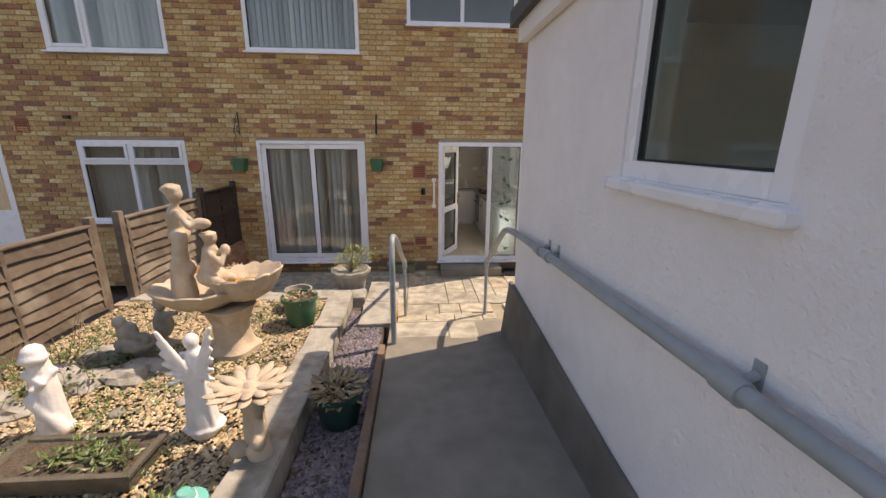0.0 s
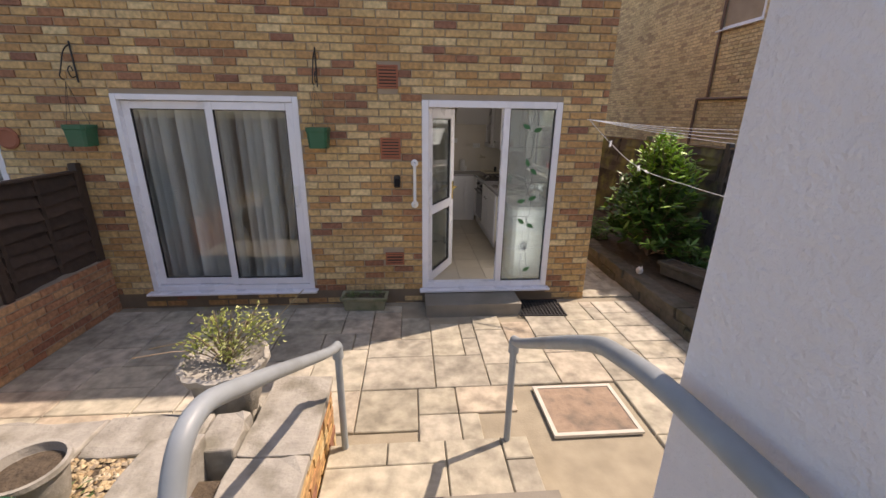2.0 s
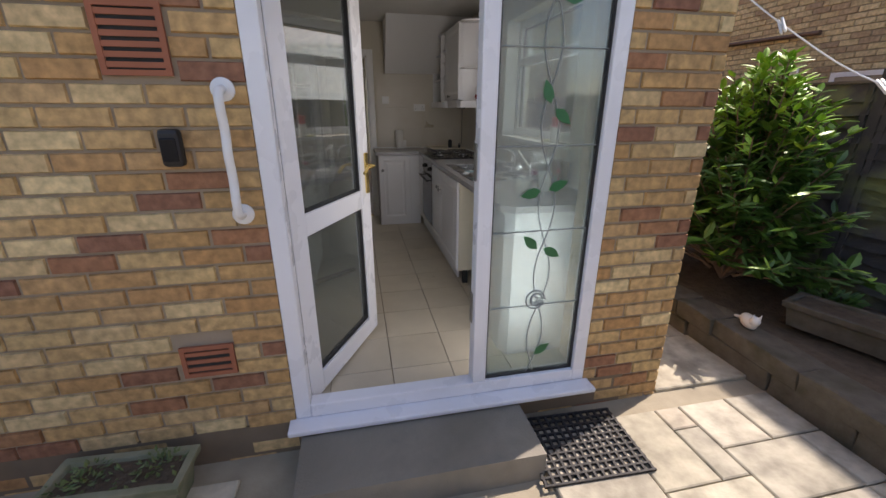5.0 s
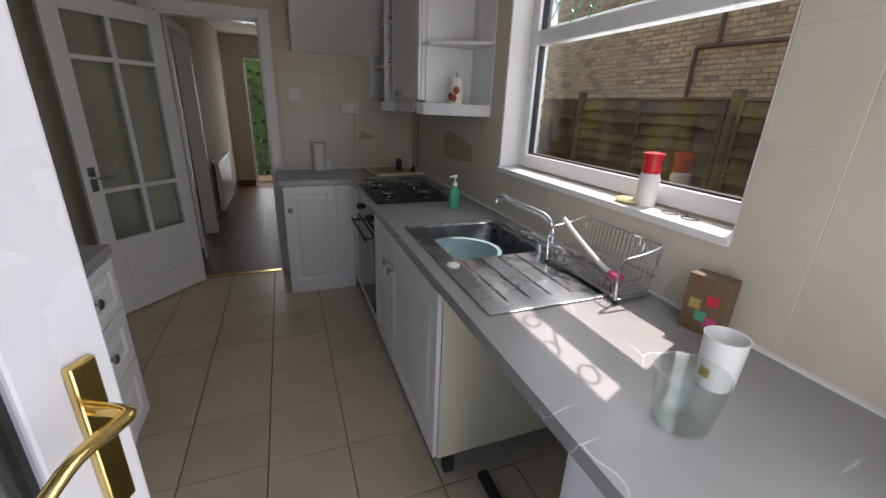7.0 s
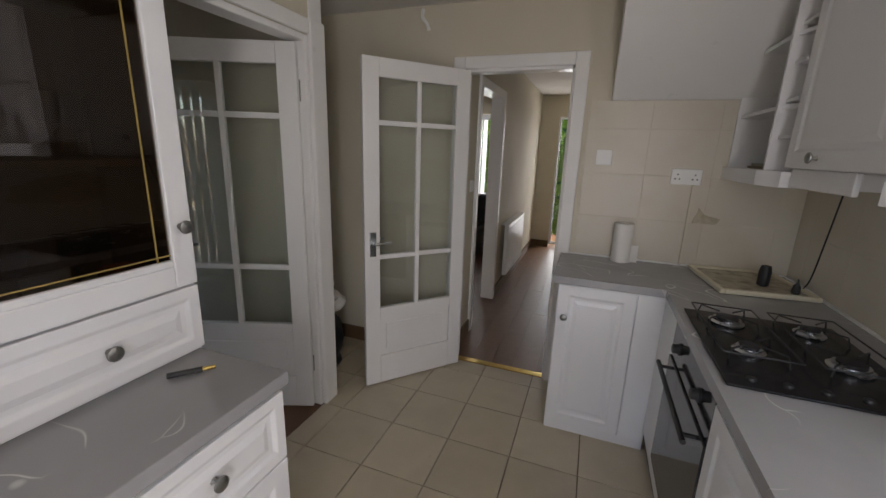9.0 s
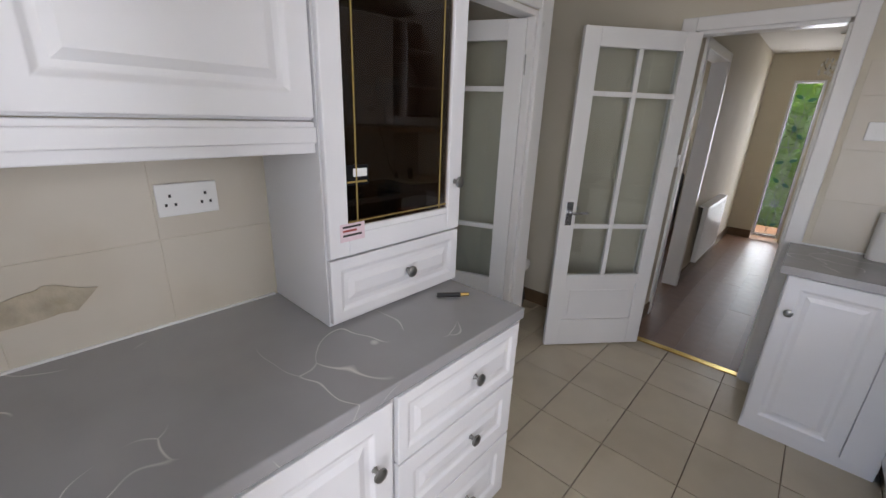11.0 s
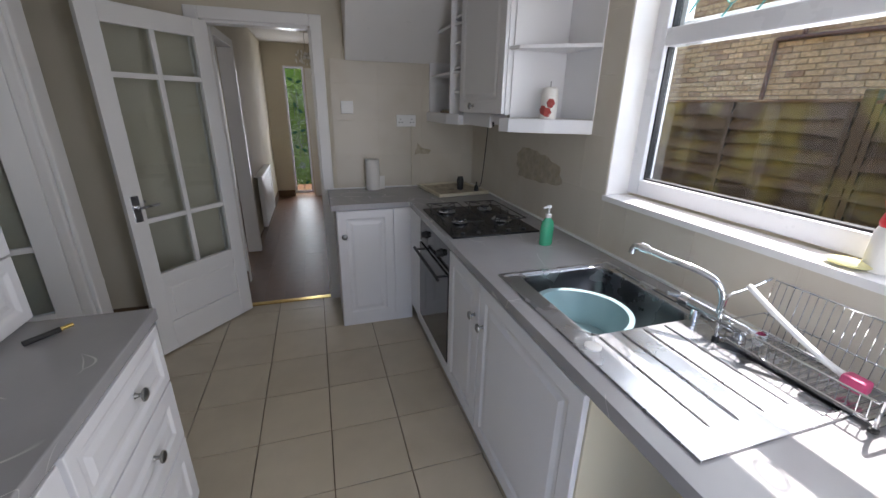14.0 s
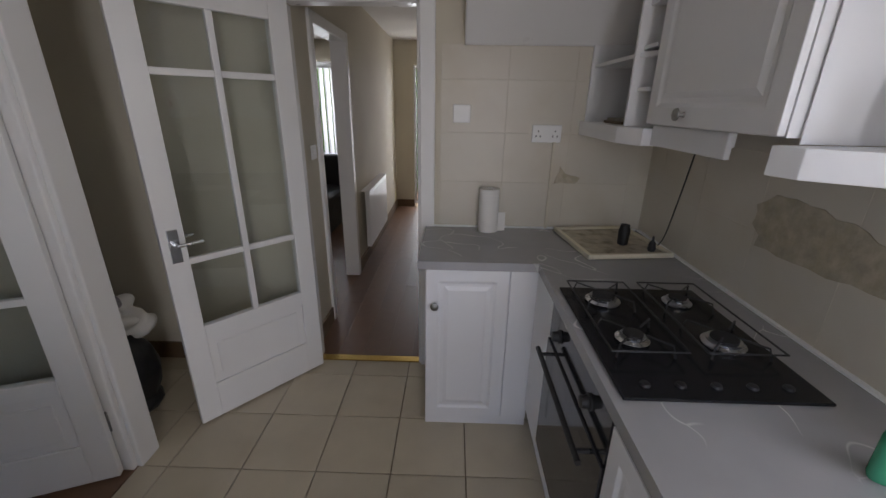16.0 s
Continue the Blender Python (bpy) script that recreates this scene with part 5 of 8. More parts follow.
blob(bm, (0.0, 0.02, 0.64), (0.12, 0.1, 0.09))
limb(bm, (0.0, 0, 0.7), (0.02, 0, 0.86), 0.075, 0.06)
limb(bm, (0.02, -0.06, 0.66), (0.12, -0.1, 0.62), 0.045, 0.035)
limb(bm, (0.02, 0.06, 0.66), (0.12, 0.09, 0.6), 0.045, 0.035)
limb(bm, (0.05, -0.06, 0.84), (0.12, -0.06, 0.76), 0.026, 0.022)
limb(bm, (0.12, -0.06, 0.76), (0.13, 0.0, 0.86), 0.022, 0.02)
blob(bm, (0.13, 0.01, 0.86), (0.04, 0.04, 0.05))
blob(bm, (0.03, 0, 0.96), (0.055, 0.052, 0.06))
for i in range(9):
    blob(bm, (0.02 + 0.048 * math.cos(i * 0.7), 0.048 * math.sin(i * 0.7), 0.99), (0.018, 0.018, 0.018))
figure("seated_statue", bm, M["cast"], fountain, "seated child figure")

# winged statue
bm = bmesh.new()
limb(bm, (0, 0, 0.02), (0, 0, 0.3), 0.09, 0.06)
limb(bm, (0, 0, 0.3), (0.01, 0, 0.5), 0.06, 0.05)
blob(bm, (0, 0, 0.58), (0.042, 0.045, 0.05))
blob(bm, (0, 0, 0.03), (0.12, 0.1, 0.04))
for s in (-1, 1):
    for k in range(6):
        limb(bm, (s * 0.03, -0.045, 0.44 - k * 0.012), (s * (0.13 - k * 0.004), -0.075, 0.68 - k * 0.062), 0.018, 0.013)
    limb(bm, (s * 0.055, 0, 0.5), (s * 0.05, 0.07, 0.4), 0.022, 0.018)
for k in range(5):
    limb(bm, (-0.06 + 0.03 * k, -0.05, 0.06), (-0.04 + 0.02 * k, -0.045, 0.38), 0.018, 0.014)
figure("winged_statue", bm, M["whitestone"], None, "white painted winged garden statue standing on the gravel", "statue", pose(-1.66, -4.9, 0.44, 0, 0, 8), voxel=0.008)
bm = bmesh.new()
limb(bm, (0, 0, 0.02), (0.01, 0, 0.28), 0.085, 0.065)
limb(bm, (0.01, 0, 0.28), (0, 0.01, 0.44), 0.065, 0.055)
blob(bm, (0, -0.01, 0.53), (0.058, 0.055, 0.055))
blob(bm, (0, -0.02, 0.5), (0.07, 0.06, 0.04))
limb(bm, (-0.06, 0, 0.4), (0.03, -0.07, 0.36), 0.025, 0.02)
limb(bm, (0.06, 0, 0.4), (-0.02, -0.07, 0.33), 0.025, 0.02)
limb(bm, (-0.05, -0.03, 0.25), (0.06, -0.06, 0.05), 0.04, 0.04)
blob(bm, (0, 0, 0.02), (0.1, 0.1, 0.03))
figure("cherub_statue", bm, M["whitestone"], None, "white painted draped cherub statue on the gravel", "statue", pose(-2.55, -4.85, 0.42, 0, 0, 20), voxel=0.009)
bm = bmesh.new()
limb(bm, (0, 0, 0.02), (0, 0, 0.22), 0.08, 0.06)
blob(bm, (0, 0, 0.32), (0.06, 0.06, 0.06))
blob(bm, (0, 0, 0.02), (0.11, 0.1, 0.03))
limb(bm, (-0.05, 0, 0.2), (0.05, -0.07, 0.15), 0.025, 0.02)
figure("small_statue", bm, M["whitestone"], None, "small white garden figure at the edge of the gravel", "statue", pose(-2.82, -5.35, 0.42), voxel=0.009)
# shell bird bath with a rabbit
bath = thing("bird_bath", "buff petal-edged bird bath on a rabbit-shaped stem", "bird bath", pose(-1.28, -5.1, 0.44))
bm = bmesh.new()
for ring, (n, r0, r1, zz) in enumerate(((14, 0.07, 0.205, 0.40), (12, 0.05, 0.155, 0.415))):
    for i in range(n):
        a = 2 * math.pi * (i + 0.5 * ring) / n
        blob(bm, ((r0 + r1) / 2 * math.cos(a), (r0 + r1) / 2 * math.sin(a), zz + 0.012 * (i % 2)), ((r1 - r0) / 2 + 0.02, 0.03, 0.012), (0, -14, math.degrees(a)))
blob(bm, (0, 0, 0.405), (0.1, 0.1, 0.018))
part("flower_bowl", bm, M["cast"], bath, smooth=True)
bm = bmesh.new()
limb(bm, (0, 0, 0.02), (0, 0, 0.39), 0.07, 0.05)
figure("stem", bm, M["cast"], bath)
bm = bmesh.new()
blob(bm, (0.05, -0.09, 0.07), (0.07, 0.06, 0.08))
blob(bm, (0.06, -0.12, 0.16), (0.04, 0.045, 0.045))
limb(bm, (0.045, -0.11, 0.19), (0.06, -0.1, 0.28), 0.015, 0.012)
limb(bm, (0.08, -0.11, 0.19), (0.09, -0.1, 0.27), 0.015, 0.012)
blob(bm, (-0.07, -0.06, 0.06), (0.06, 0.05, 0.06))
figure("rabbit_statue", bm, M["cast"], bath, "cream stone rabbit figure", voxel=0.008)
# figure in a turquoise hat, mostly below the view
gn = thing("gnome_figure", "painted garden figure with a turquoise brimmed hat", "garden ornament", pose(-1.36, -5.62, 0.44))
M["turq"] = mat("turquoise_paint", (0.12, 0.48, 0.4), 0.45, var=0.12, scale=14, bump=0.15, dirt=(0.6, 0.65, 0.6), dirt_amount=0.4, dscale=12)
bm = bmesh.new()
limb(bm, (0, 0, 0.02), (0, 0, 0.14), 0.07, 0.05)
blob(bm, (0, 0, 0.19), (0.045, 0.045, 0.045))
figure("plain_body", bm, M["whitestone"], gn, voxel=0.008)
bm = bmesh.new()
lathe(bm, [(0.001, 0.275), (0.025, 0.272), (0.04, 0.25), (0.043, 0.225), (0.05, 0.218), (0.083, 0.21), (0.085, 0.2), (0.04, 0.2)], 24)
part("hat", bm, M["turq"], gn, "turquoise hat with a paler band", smooth=True)
bm = bmesh.new()
lathe(bm, [(0.0435, 0.222), (0.047, 0.224), (0.046, 0.238), (0.042, 0.238)], 24)
part("hat_band", bm, M["whitestone"], gn, smooth=True)
# grey stone group by the fence
bm = bmesh.new()
rnd = random.Random(3)
blob(bm, (0, 0, 0.05), (0.16, 0.12, 0.07))
blob(bm, (-0.05, 0, 0.15), (0.08, 0.07, 0.09))
blob(bm, (-0.08, -0.02, 0.24), (0.05, 0.05, 0.05))
limb(bm, (0.0, -0.03, 0.14), (0.12, -0.05, 0.1), 0.04, 0.03)
figure("reclining_statue", bm, M["coping"], None, "lichened grey reclining garden figure on a rock", "statue", pose(-2.62, -4.0, 0.5), voxel=0.01)
bm = bmesh.new()
blob(bm, (0, 0, 0.1), (0.08, 0.08, 0.13))
blob(bm, (0, 0, 0.28), (0.055, 0.055, 0.06))
limb(bm, (0.0, 0, 0.18), (0.13, -0.02, 0.2), 0.03, 0.02)
blob(bm, (0.02, 0, 0.33), (0.065, 0.06, 0.025))
figure("seated_garden_figure", bm, M["coping"], None, "lichened grey seated garden figure with a cap", "statue", pose(-2.55, -3.75, 0.5), voxel=0.01)
rnd = random.Random(17)
for k, (x, y, s) in enumerate(((-2.5, -4.25, 0.16), (-2.75, -4.35, 0.14), (-2.35, -4.15, 0.12), (-3.0, -4.3, 0.18), (-2.9, -4.0, 0.16), (-2.6, -3.85, 0.16), (-3.2, -4.6, 0.16), (-2.95, -4.65, 0.12), (-1.95, -4.6, 0.05), (-2.3, -4.7, 0.045))):
    bm = bmesh.new()
    bmesh.ops.create_icosphere(bm, subdivisions=2, radius=s)
    for v in bm.verts:
        v.co += v.co.normalized() * noise.noise(v.co * 9 + Vector((k, 0, 0))) * s * 0.5
        v.co.z *= 0.45
    ob = tagged(finish(bm, "rockery_stone", M["coping"]), "rough grey rockery stone in the gravel", "stone", "rockery stones")
    ob.matrix_basis = pose(x, y, 0.43, 0, 0, 40 * k)
bm = bmesh.new()
blob(bm, (0, 0, 0.05), (0.09, 0.045, 0.045))
blob(bm, (-0.08, 0, 0.09), (0.035, 0.03, 0.032))
limb(bm, (-0.09, 0.015, 0.11), (-0.095, 0.02, 0.14), 0.01, 0.005)
limb(bm, (-0.09, -0.015, 0.11), (-0.095, -0.02, 0.14), 0.01, 0.005)
limb(bm, (0.08, 0, 0.03), (0.13, 0.03, 0.02), 0.015, 0.01)
figure("cat_statue", bm, M["whitestone"], None, "small white lying cat ornament on the bed wall", "ornament", pose(2.8, 0.2, 0.045, 0, 0, 60), voxel=0.006)
# patio odds and ends
dc = tagged(thing("drain_cover", "square slab-filled drain cover with a worn cement border", "drain cover"), kind="structure")
bm = bmesh.new()
frame_bars(bm, 0.85, -2.23, 1.5, -1.69, 0.03, lambda u, d, z: (u, z, d), PATIO - 0.01, PATIO + 0.012)
part("frame", bm, mat("pale_cement", (0.6, 0.57, 0.5), 0.9, var=0.15, bump=0.4), dc)
bx("lid", dc, mat("mossy_lid", (0.34, 0.25, 0.18), 0.95, var=0.3, scale=18, bump=0.7, dirt=(0.14, 0.12, 0.1), dirt_amount=0.9, dscale=9), 0.883, -2.197, PATIO - 0.01, 1.467, -1.723, PATIO + 0.006)
mt = thing("door_mat", "black rubber honeycomb door mat below the side pane", "mat", pose(1.36, -0.28, PATIO + 0.004, 0, 0, -2))
bm = bmesh.new()
for i in range(14):
    box(bm, -0.28 + i * 0.04, -0.2, 0, -0.272 + i * 0.04 + 0.004, 0.2, 0.012)
for j in range(11):
    box(bm, -0.284, -0.2 + j * 0.0395, 0.0005, 0.256, -0.192 + j * 0.0395 + 0.002, 0.0125)
part("grid", bm, M["gasket"], mt)

# ---- kitchen materials ----
def veined(name, base, vein, rough):
    """A grey stone-look laminate with pale branching veins."""
    m = mat(name, base, rough, var=0.12, scale=5, bump=0.02, bscale=150)
    nt = m.node_tree
    b = nt.nodes["Principled BSDF"]
    src = b.inputs["Base Color"].links[0].from_socket
    geo = nt.nodes.new("ShaderNodeNewGeometry")
    nz = nt.nodes.new("ShaderNodeTexNoise")
    nz.inputs["Scale"].default_value = 2.2
    nt.links.new(geo.outputs["Position"], nz.inputs["Vector"])
    add = nt.nodes.new("ShaderNodeVectorMath")
    add.operation = "MULTIPLY_ADD"
    nt.links.new(nz.outputs["Color"], add.inputs[0])
    add.inputs[1].default_value = (1.1, 1.1, 1.1)
    nt.links.new(geo.outputs["Position"], add.inputs[2])
    vo = nt.nodes.new("ShaderNodeTexVoronoi")
    vo.feature = "DISTANCE_TO_EDGE"
    vo.inputs["Scale"].default_value = 2.6
    nt.links.new(add.outputs[0], vo.inputs["Vector"])
    mr = nt.nodes.new("ShaderNodeMapRange")
    mr.inputs[1].default_value, mr.inputs[2].default_value = 0.0, 0.011
    mr.inputs[3].default_value, mr.inputs[4].default_value = 0.6, 0.0
    nt.links.new(vo.outputs["Distance"], mr.inputs[0])
    n2 = nt.nodes.new("ShaderNodeTexNoise")
    n2.inputs["Scale"].default_value = 3.5
    nt.links.new(geo.outputs["Position"], n2.inputs["Vector"])
    m2 = nt.nodes.new("ShaderNodeMapRange")
    m2.inputs[1].default_value, m2.inputs[2].default_value = 0.5, 0.6
    nt.links.new(n2.outputs["Fac"], m2.inputs[0])
    mu = nt.nodes.new("ShaderNodeMath")
    mu.operation = "MULTIPLY"
    nt.links.new(mr.outputs[0], mu.inputs[0])
    nt.links.new(m2.outputs[0], mu.inputs[1])
    mx = nt.nodes.new("ShaderNodeMix")
    mx.data_type = "RGBA"
    nt.links.new(mu.outputs[0], mx.inputs["Factor"])
    nt.links.new(src, mx.inputs["A"])
    mx.inputs["B"].default_value = (*vein, 1)
    nt.links.new(mx.outputs["Result"], b.inputs["Base Color"])
    return m


M["worktop"] = veined("grey_marbled_worktop", (0.33, 0.325, 0.33), (0.92, 0.88, 0.85), 0.22)
M["marble"] = veined("white_marbled_panel", (0.75, 0.75, 0.77), (0.45, 0.45, 0.48), 0.3)
M["teal"] = mat("teal_plastic", (0.24, 0.36, 0.38), 0.4, var=0.04, bump=0)
M["red"] = mat("red_plastic", (0.6, 0.02, 0.03), 0.3, var=0.05, bump=0)
M["pink"] = mat("pink_plastic", (0.6, 0.08, 0.2), 0.4, var=0.05, bump=0)
M["paper"] = mat("kitchen_paper", (0.8, 0.78, 0.74), 0.9, var=0.03, bump=0.3, bscale=120)
M["soapgreen"] = mat("green_soap_bottle", (0.05, 0.34, 0.19), 0.15, var=0.05, bump=0)
M["ovenglass"] = mat("dark_oven_glass", (0.03, 0.03, 0.035), 0.08, var=0.1, bump=0)
M["oak"] = mat("dark_oak_interior", (0.15, 0.095, 0.05), 0.5, var=0.2, scale=12, bump=0.1)
M["beadgold"] = mat("gold_bead", (0.45, 0.32, 0.1), 0.4, 0.5, var=0.1, bump=0)


def panel_door(parent, name, u0, z0, u1, z1, place, t=0.018, label="", arch=False):
    """A foil-wrapped door with a moulded frame and a raised field; place(u, d, z), d towards the room."""
    bm = bmesh.new()
    def q(u, d, z):
        return place(u, d, z)
    w = 0.055 if min(u1 - u0, z1 - z0) > 0.22 else 0.032
    ins = [(0, 0), (0, t), (w, t), (w + 0.012, t - 0.007), (w + 0.026, t - 0.007), (w + 0.045, t - 0.001)]
    rings = [[q(a, d, b) for a, b in ((u0 + i, z0 + i), (u1 - i, z0 + i), (u1 - i, z1 - i), (u0 + i, z1 - i))] for i, d in ins]
    ring_loft(bm, rings)
    return part(name, bm, M["unit"], parent, label, bevel=0.0025)


def knob(parent, p, d):
    """A round pewter shell knob on a stalk; d is the way it points."""
    bm = bmesh.new()
    lathe(bm, [(0.009, 0), (0.006, 0.004), (0.005, 0.014), (0.012, 0.017), (0.019, 0.022), (0.018, 0.027), (0.01, 0.031), (0.001, 0.032)], 16)
    rot = Vector((0, 0, 1)).rotation_difference(Vector(d)).to_matrix().to_4x4()
    ob = part("knob", bm, M["pewter"], parent, "dark pewter shell knob", smooth=True, m=Matrix.Translation(p) @ rot)
    return ob


RX = 1.125
RIGHT = lambda u, d, z: (RX - d, u, z)          # doors of the right-hand run
LEFT = lambda u, d, z: (-0.02 + d, u, z)
# ---- worktops ----
wt = tagged(thing("worktop", "grey marbled laminate worktop with a sink cut-out", "worktop"))
bm = bmesh.new()
SB = (1.235, 1.5, 1.62, 1.94)
XS, YS = (0.585, 1.105, 1.165, SB[0], SB[2], 1.75), (0.29, 0.36, SB[1], SB[3], 3.262, KY1)
corner = {}
def cv(i, j, k):
    if (i, j, k) not in corner:
        corner[i, j, k] = bm.verts.new((XS[i], YS[j], (0.872, 0.91)[k]))
    return corner[i, j, k]
filled = {(i, j) for i in range(5) for j in range(5) if (i > 0 or j == 4) and (i, j) not in ((3, 2), (1, 0))}
for i, j in filled:
    bm.faces.new((cv(i, j, 1), cv(i + 1, j, 1), cv(i + 1, j + 1, 1), cv(i, j + 1, 1)))
    bm.faces.new((cv(i, j + 1, 0), cv(i + 1, j + 1, 0), cv(i + 1, j, 0), cv(i, j, 0)))
    for (di, dj), (a, b) in (((-1, 0), ((i, j + 1), (i, j))), ((1, 0), ((i + 1, j), (i + 1, j + 1))), ((0, -1), ((i, j), (i + 1, j))), ((0, 1), ((i + 1, j + 1), (i, j + 1)))):
        if (i + di, j + dj) not in filled and (i + di, j + dj) != (1, 0):
            bm.faces.new((cv(*a, 0), cv(*b, 0), cv(*b, 1), cv(*a, 1)))
bm.faces.new((cv(1, 1, 1), cv(2, 0, 1), cv(2, 1, 1)))
bm.faces.new((cv(2, 1, 0), cv(2, 0, 0), cv(1, 1, 0)))
bm.faces.new((cv(1, 1, 0), cv(2, 0, 0), cv(2, 0, 1), cv(1, 1, 1)))
part("surface", bm, M["worktop"], wt)
bm = bmesh.new()
box(bm, 1.735, 0.3, 0.9105, 1.75, KY1 - 0.02, 0.918)
box(bm, 0.6, KY1 - 0.015, 0.9105, 1.735, KY1, 0.918)
part("sealant", bm, M["white"], wt)
wl2 = tagged(thing("worktop", "grey marbled laminate worktop under the display cabinet", "worktop"))
bx("surface", wl2, M["worktop"], -0.65, 0.29, 0.872, 0.0, 2.02, 0.91, 0.004)
bx("sealant", wl2, M["white"], -0.65, 0.3, 0.9105, -0.642, 1.48, 0.916)

# ---- right-hand units ----
u = thing("sink_unit", "white panelled two-door sink base unit with a cream side", "cabinet")
bm = bmesh.new()
box(bm, RX + 0.002, 1.33, 0.13, 1.74, 1.348, 0.87)
part("end_panel", bm, M["carcass"], u, "bare cream end panel")
bx("carcass_floor", u, M["carcass"], RX + 0.002, 1.35, 0.13, 1.74, 2.41, 0.15)
bx("front_rail", u, M["unit"], RX + 0.0, 1.35, 0.82, RX + 0.02, 2.41, 0.871)
panel_door(u, "door", 1.335, 0.135, 2.008, 0.862, RIGHT)
panel_door(u, "door", 2.014, 0.135, 2.405, 0.862, RIGHT)
knob(u, (RX - 0.018, 1.965, 0.69), (-1, 0, 0))
knob(u, (RX - 0.018, 2.055, 0.70), (-1, 0, 0))
for y in (1.36, 2.3):
    bx("leg", u, M["dark"], RX + 0.05, y, 0, RX + 0.09, y + 0.04, 0.13)
bx("plinth", u, M["unit"], RX + 0.035, 1.5, 0, RX + 0.05, 2.41, 0.128)
u = thing("open_end_unit", "white marble-effect end unit by the back door", "cabinet")
bx("side_panel", u, M["marble"], 1.14, 0.655, 0, 1.74, 0.673, 0.87)
bx("end_panel", u, M["marble"], 1.17, 0.3, 0.0, 1.74, 0.318, 0.87, label="white marble-effect panel")
bx("front_panel", u, M["marble"], 1.135, 0.36, 0.0, 1.15, 0.655, 0.87)
bm = bmesh.new()
ring_loft(bm, [[(1.135, 0.36, z), (1.17, 0.302, z), (1.19, 0.302, z), (1.15, 0.36, z)] for z in (0, 0.87)])
part("corner_panel", bm, M["marble"], u)
bm = bmesh.new()
box(bm, 1.3, 0.68, 0.0, 1.34, 1.3, 0.03)
ob = tagged(finish(bm, "loose_plinth", M["dark"], bevel=0.004), "loose dark plinth strip lying on the floor", "plinth")
# oven
ov = thing("oven", "built-in oven with black glass, two knobs and a bar handle", "oven")
bx("body", ov, M["carcass"], RX + 0.01, 2.42, 0.13, 1.72, 3.015, 0.868)
bx("fascia", ov, M["steel"], RX - 0.012, 2.422, 0.72, RX + 0.009, 3.013, 0.868, 0.003, "dark brushed control panel")
ov.children[-1].data.materials[0] = M["ovenglass"]
bx("oven_door", ov, M["ovenglass"], RX - 0.018, 2.422, 0.2, RX + 0.009, 3.013, 0.712, 0.004, "black glass door")
bx("lower_panel", ov, M["unit"], RX - 0.014, 2.422, 0.135, RX + 0.009, 3.013, 0.194, 0.002)
bm = bmesh.new()
tube(bm, [(RX - 0.06, 2.46, 0.685), (RX - 0.06, 2.975, 0.685)], 0.009, 10)
for y in (2.5, 2.935):
    tube(bm, [(RX - 0.018, y, 0.685), (RX - 0.06, y, 0.685)], 0.007, 8)
part("handle", bm, M["blackmat"], ov, "black bar handle", smooth=True)
for y in (2.56, 2.88):
    bm = bmesh.new()
    lathe(bm, [(0.024, 0), (0.024, 0.006), (0.019, 0.008), (0.017, 0.028), (0.001, 0.03)], 20)
    part("control_knob", bm, M["blackmat"], ov, smooth=True, m=pose(RX - 0.012, y, 0.795, 0, -90, 0))
bx("plinth", ov, M["unit"], RX + 0.035, 2.41, 0, RX + 0.05, 3.3, 0.128)
# hob
hob = thing("gas_hob", "black glass gas hob with four burners and iron pan supports", "hob", pose(1.37, 2.725, 0.911))
bx("plate", hob, M["black"], -0.24, -0.295, 0, 0.24, 0.295, 0.008, 0.003)
for i, (x, y, r) in enumerate(((-0.12, -0.05, 0.035), (0.13, -0.06, 0.045), (-0.12, 0.19, 0.045), (0.13, 0.19, 0.035))):
    bm = bmesh.new()
    lathe(bm, [(r + 0.008, 0.008), (r + 0.012, 0.014), (r, 0.02), (r, 0.026), (0.001, 0.028)], 24, (x, y, 0))
    part("burner", bm, M["steel"], hob, "aluminium burner with a black cap", smooth=True)
    bm = bmesh.new()
    lathe(bm, [(r * 0.8, 0.027), (r * 0.8, 0.032), (0.001, 0.033)], 20, (x, y, 0.0005))
    part("burner_cap", bm, M["blackmat"], hob, smooth=True)
for x in (-0.12, 0.13):
    bm = bmesh.new()
    for y in (-0.06, 0.19):
        for a in (45, 135, 225, 315):
            c, s = math.cos(radians(a)), math.sin(radians(a))
            tube(bm, [(x + 0.03 * c, y + 0.03 * s, 0.043), (x + 0.1 * c, y + 0.1 * s, 0.043), (x + 0.11 * c, y + 0.11 * s, 0.009)], 0.003, 5)
    tube(bm, [(x - 0.1, -0.155, 0.04), (x + 0.1, -0.155, 0.04), (x + 0.1, 0.28, 0.04), (x - 0.1, 0.28, 0.04), (x - 0.1, -0.155, 0.04)], 0.003, 5)
    part("pan_support", bm, M["blackmat"], hob)
for i in range(5):
    bm = bmesh.new()
    lathe(bm, [(0.013, 0.008), (0.011, 0.014), (0.001, 0.015)], 16, (-0.17 + i * 0.085, -0.245, 0))
    part("tap_knob", bm, M["blackmat"], hob, smooth=True)
# sink
sk = thing("sink", "stainless steel sink with a ribbed drainer and overflow cap", "sink")
bm = bmesh.new()
Z = 0.913
x0, y0, x1, y1 = 1.16, 1.07, 1.665, 1.967
ob_ = SB
box(bm, x0, y0, 0.9105, x1, ob_[1] - 0.004, Z)
box(bm, x0, ob_[1] - 0.004, 0.9105, ob_[0], y1, Z)
box(bm, ob_[2], ob_[1] - 0.004, 0.9105, x1, y1, Z)
box(bm, ob_[0], ob_[3], 0.9105, ob_[2], y1, Z)
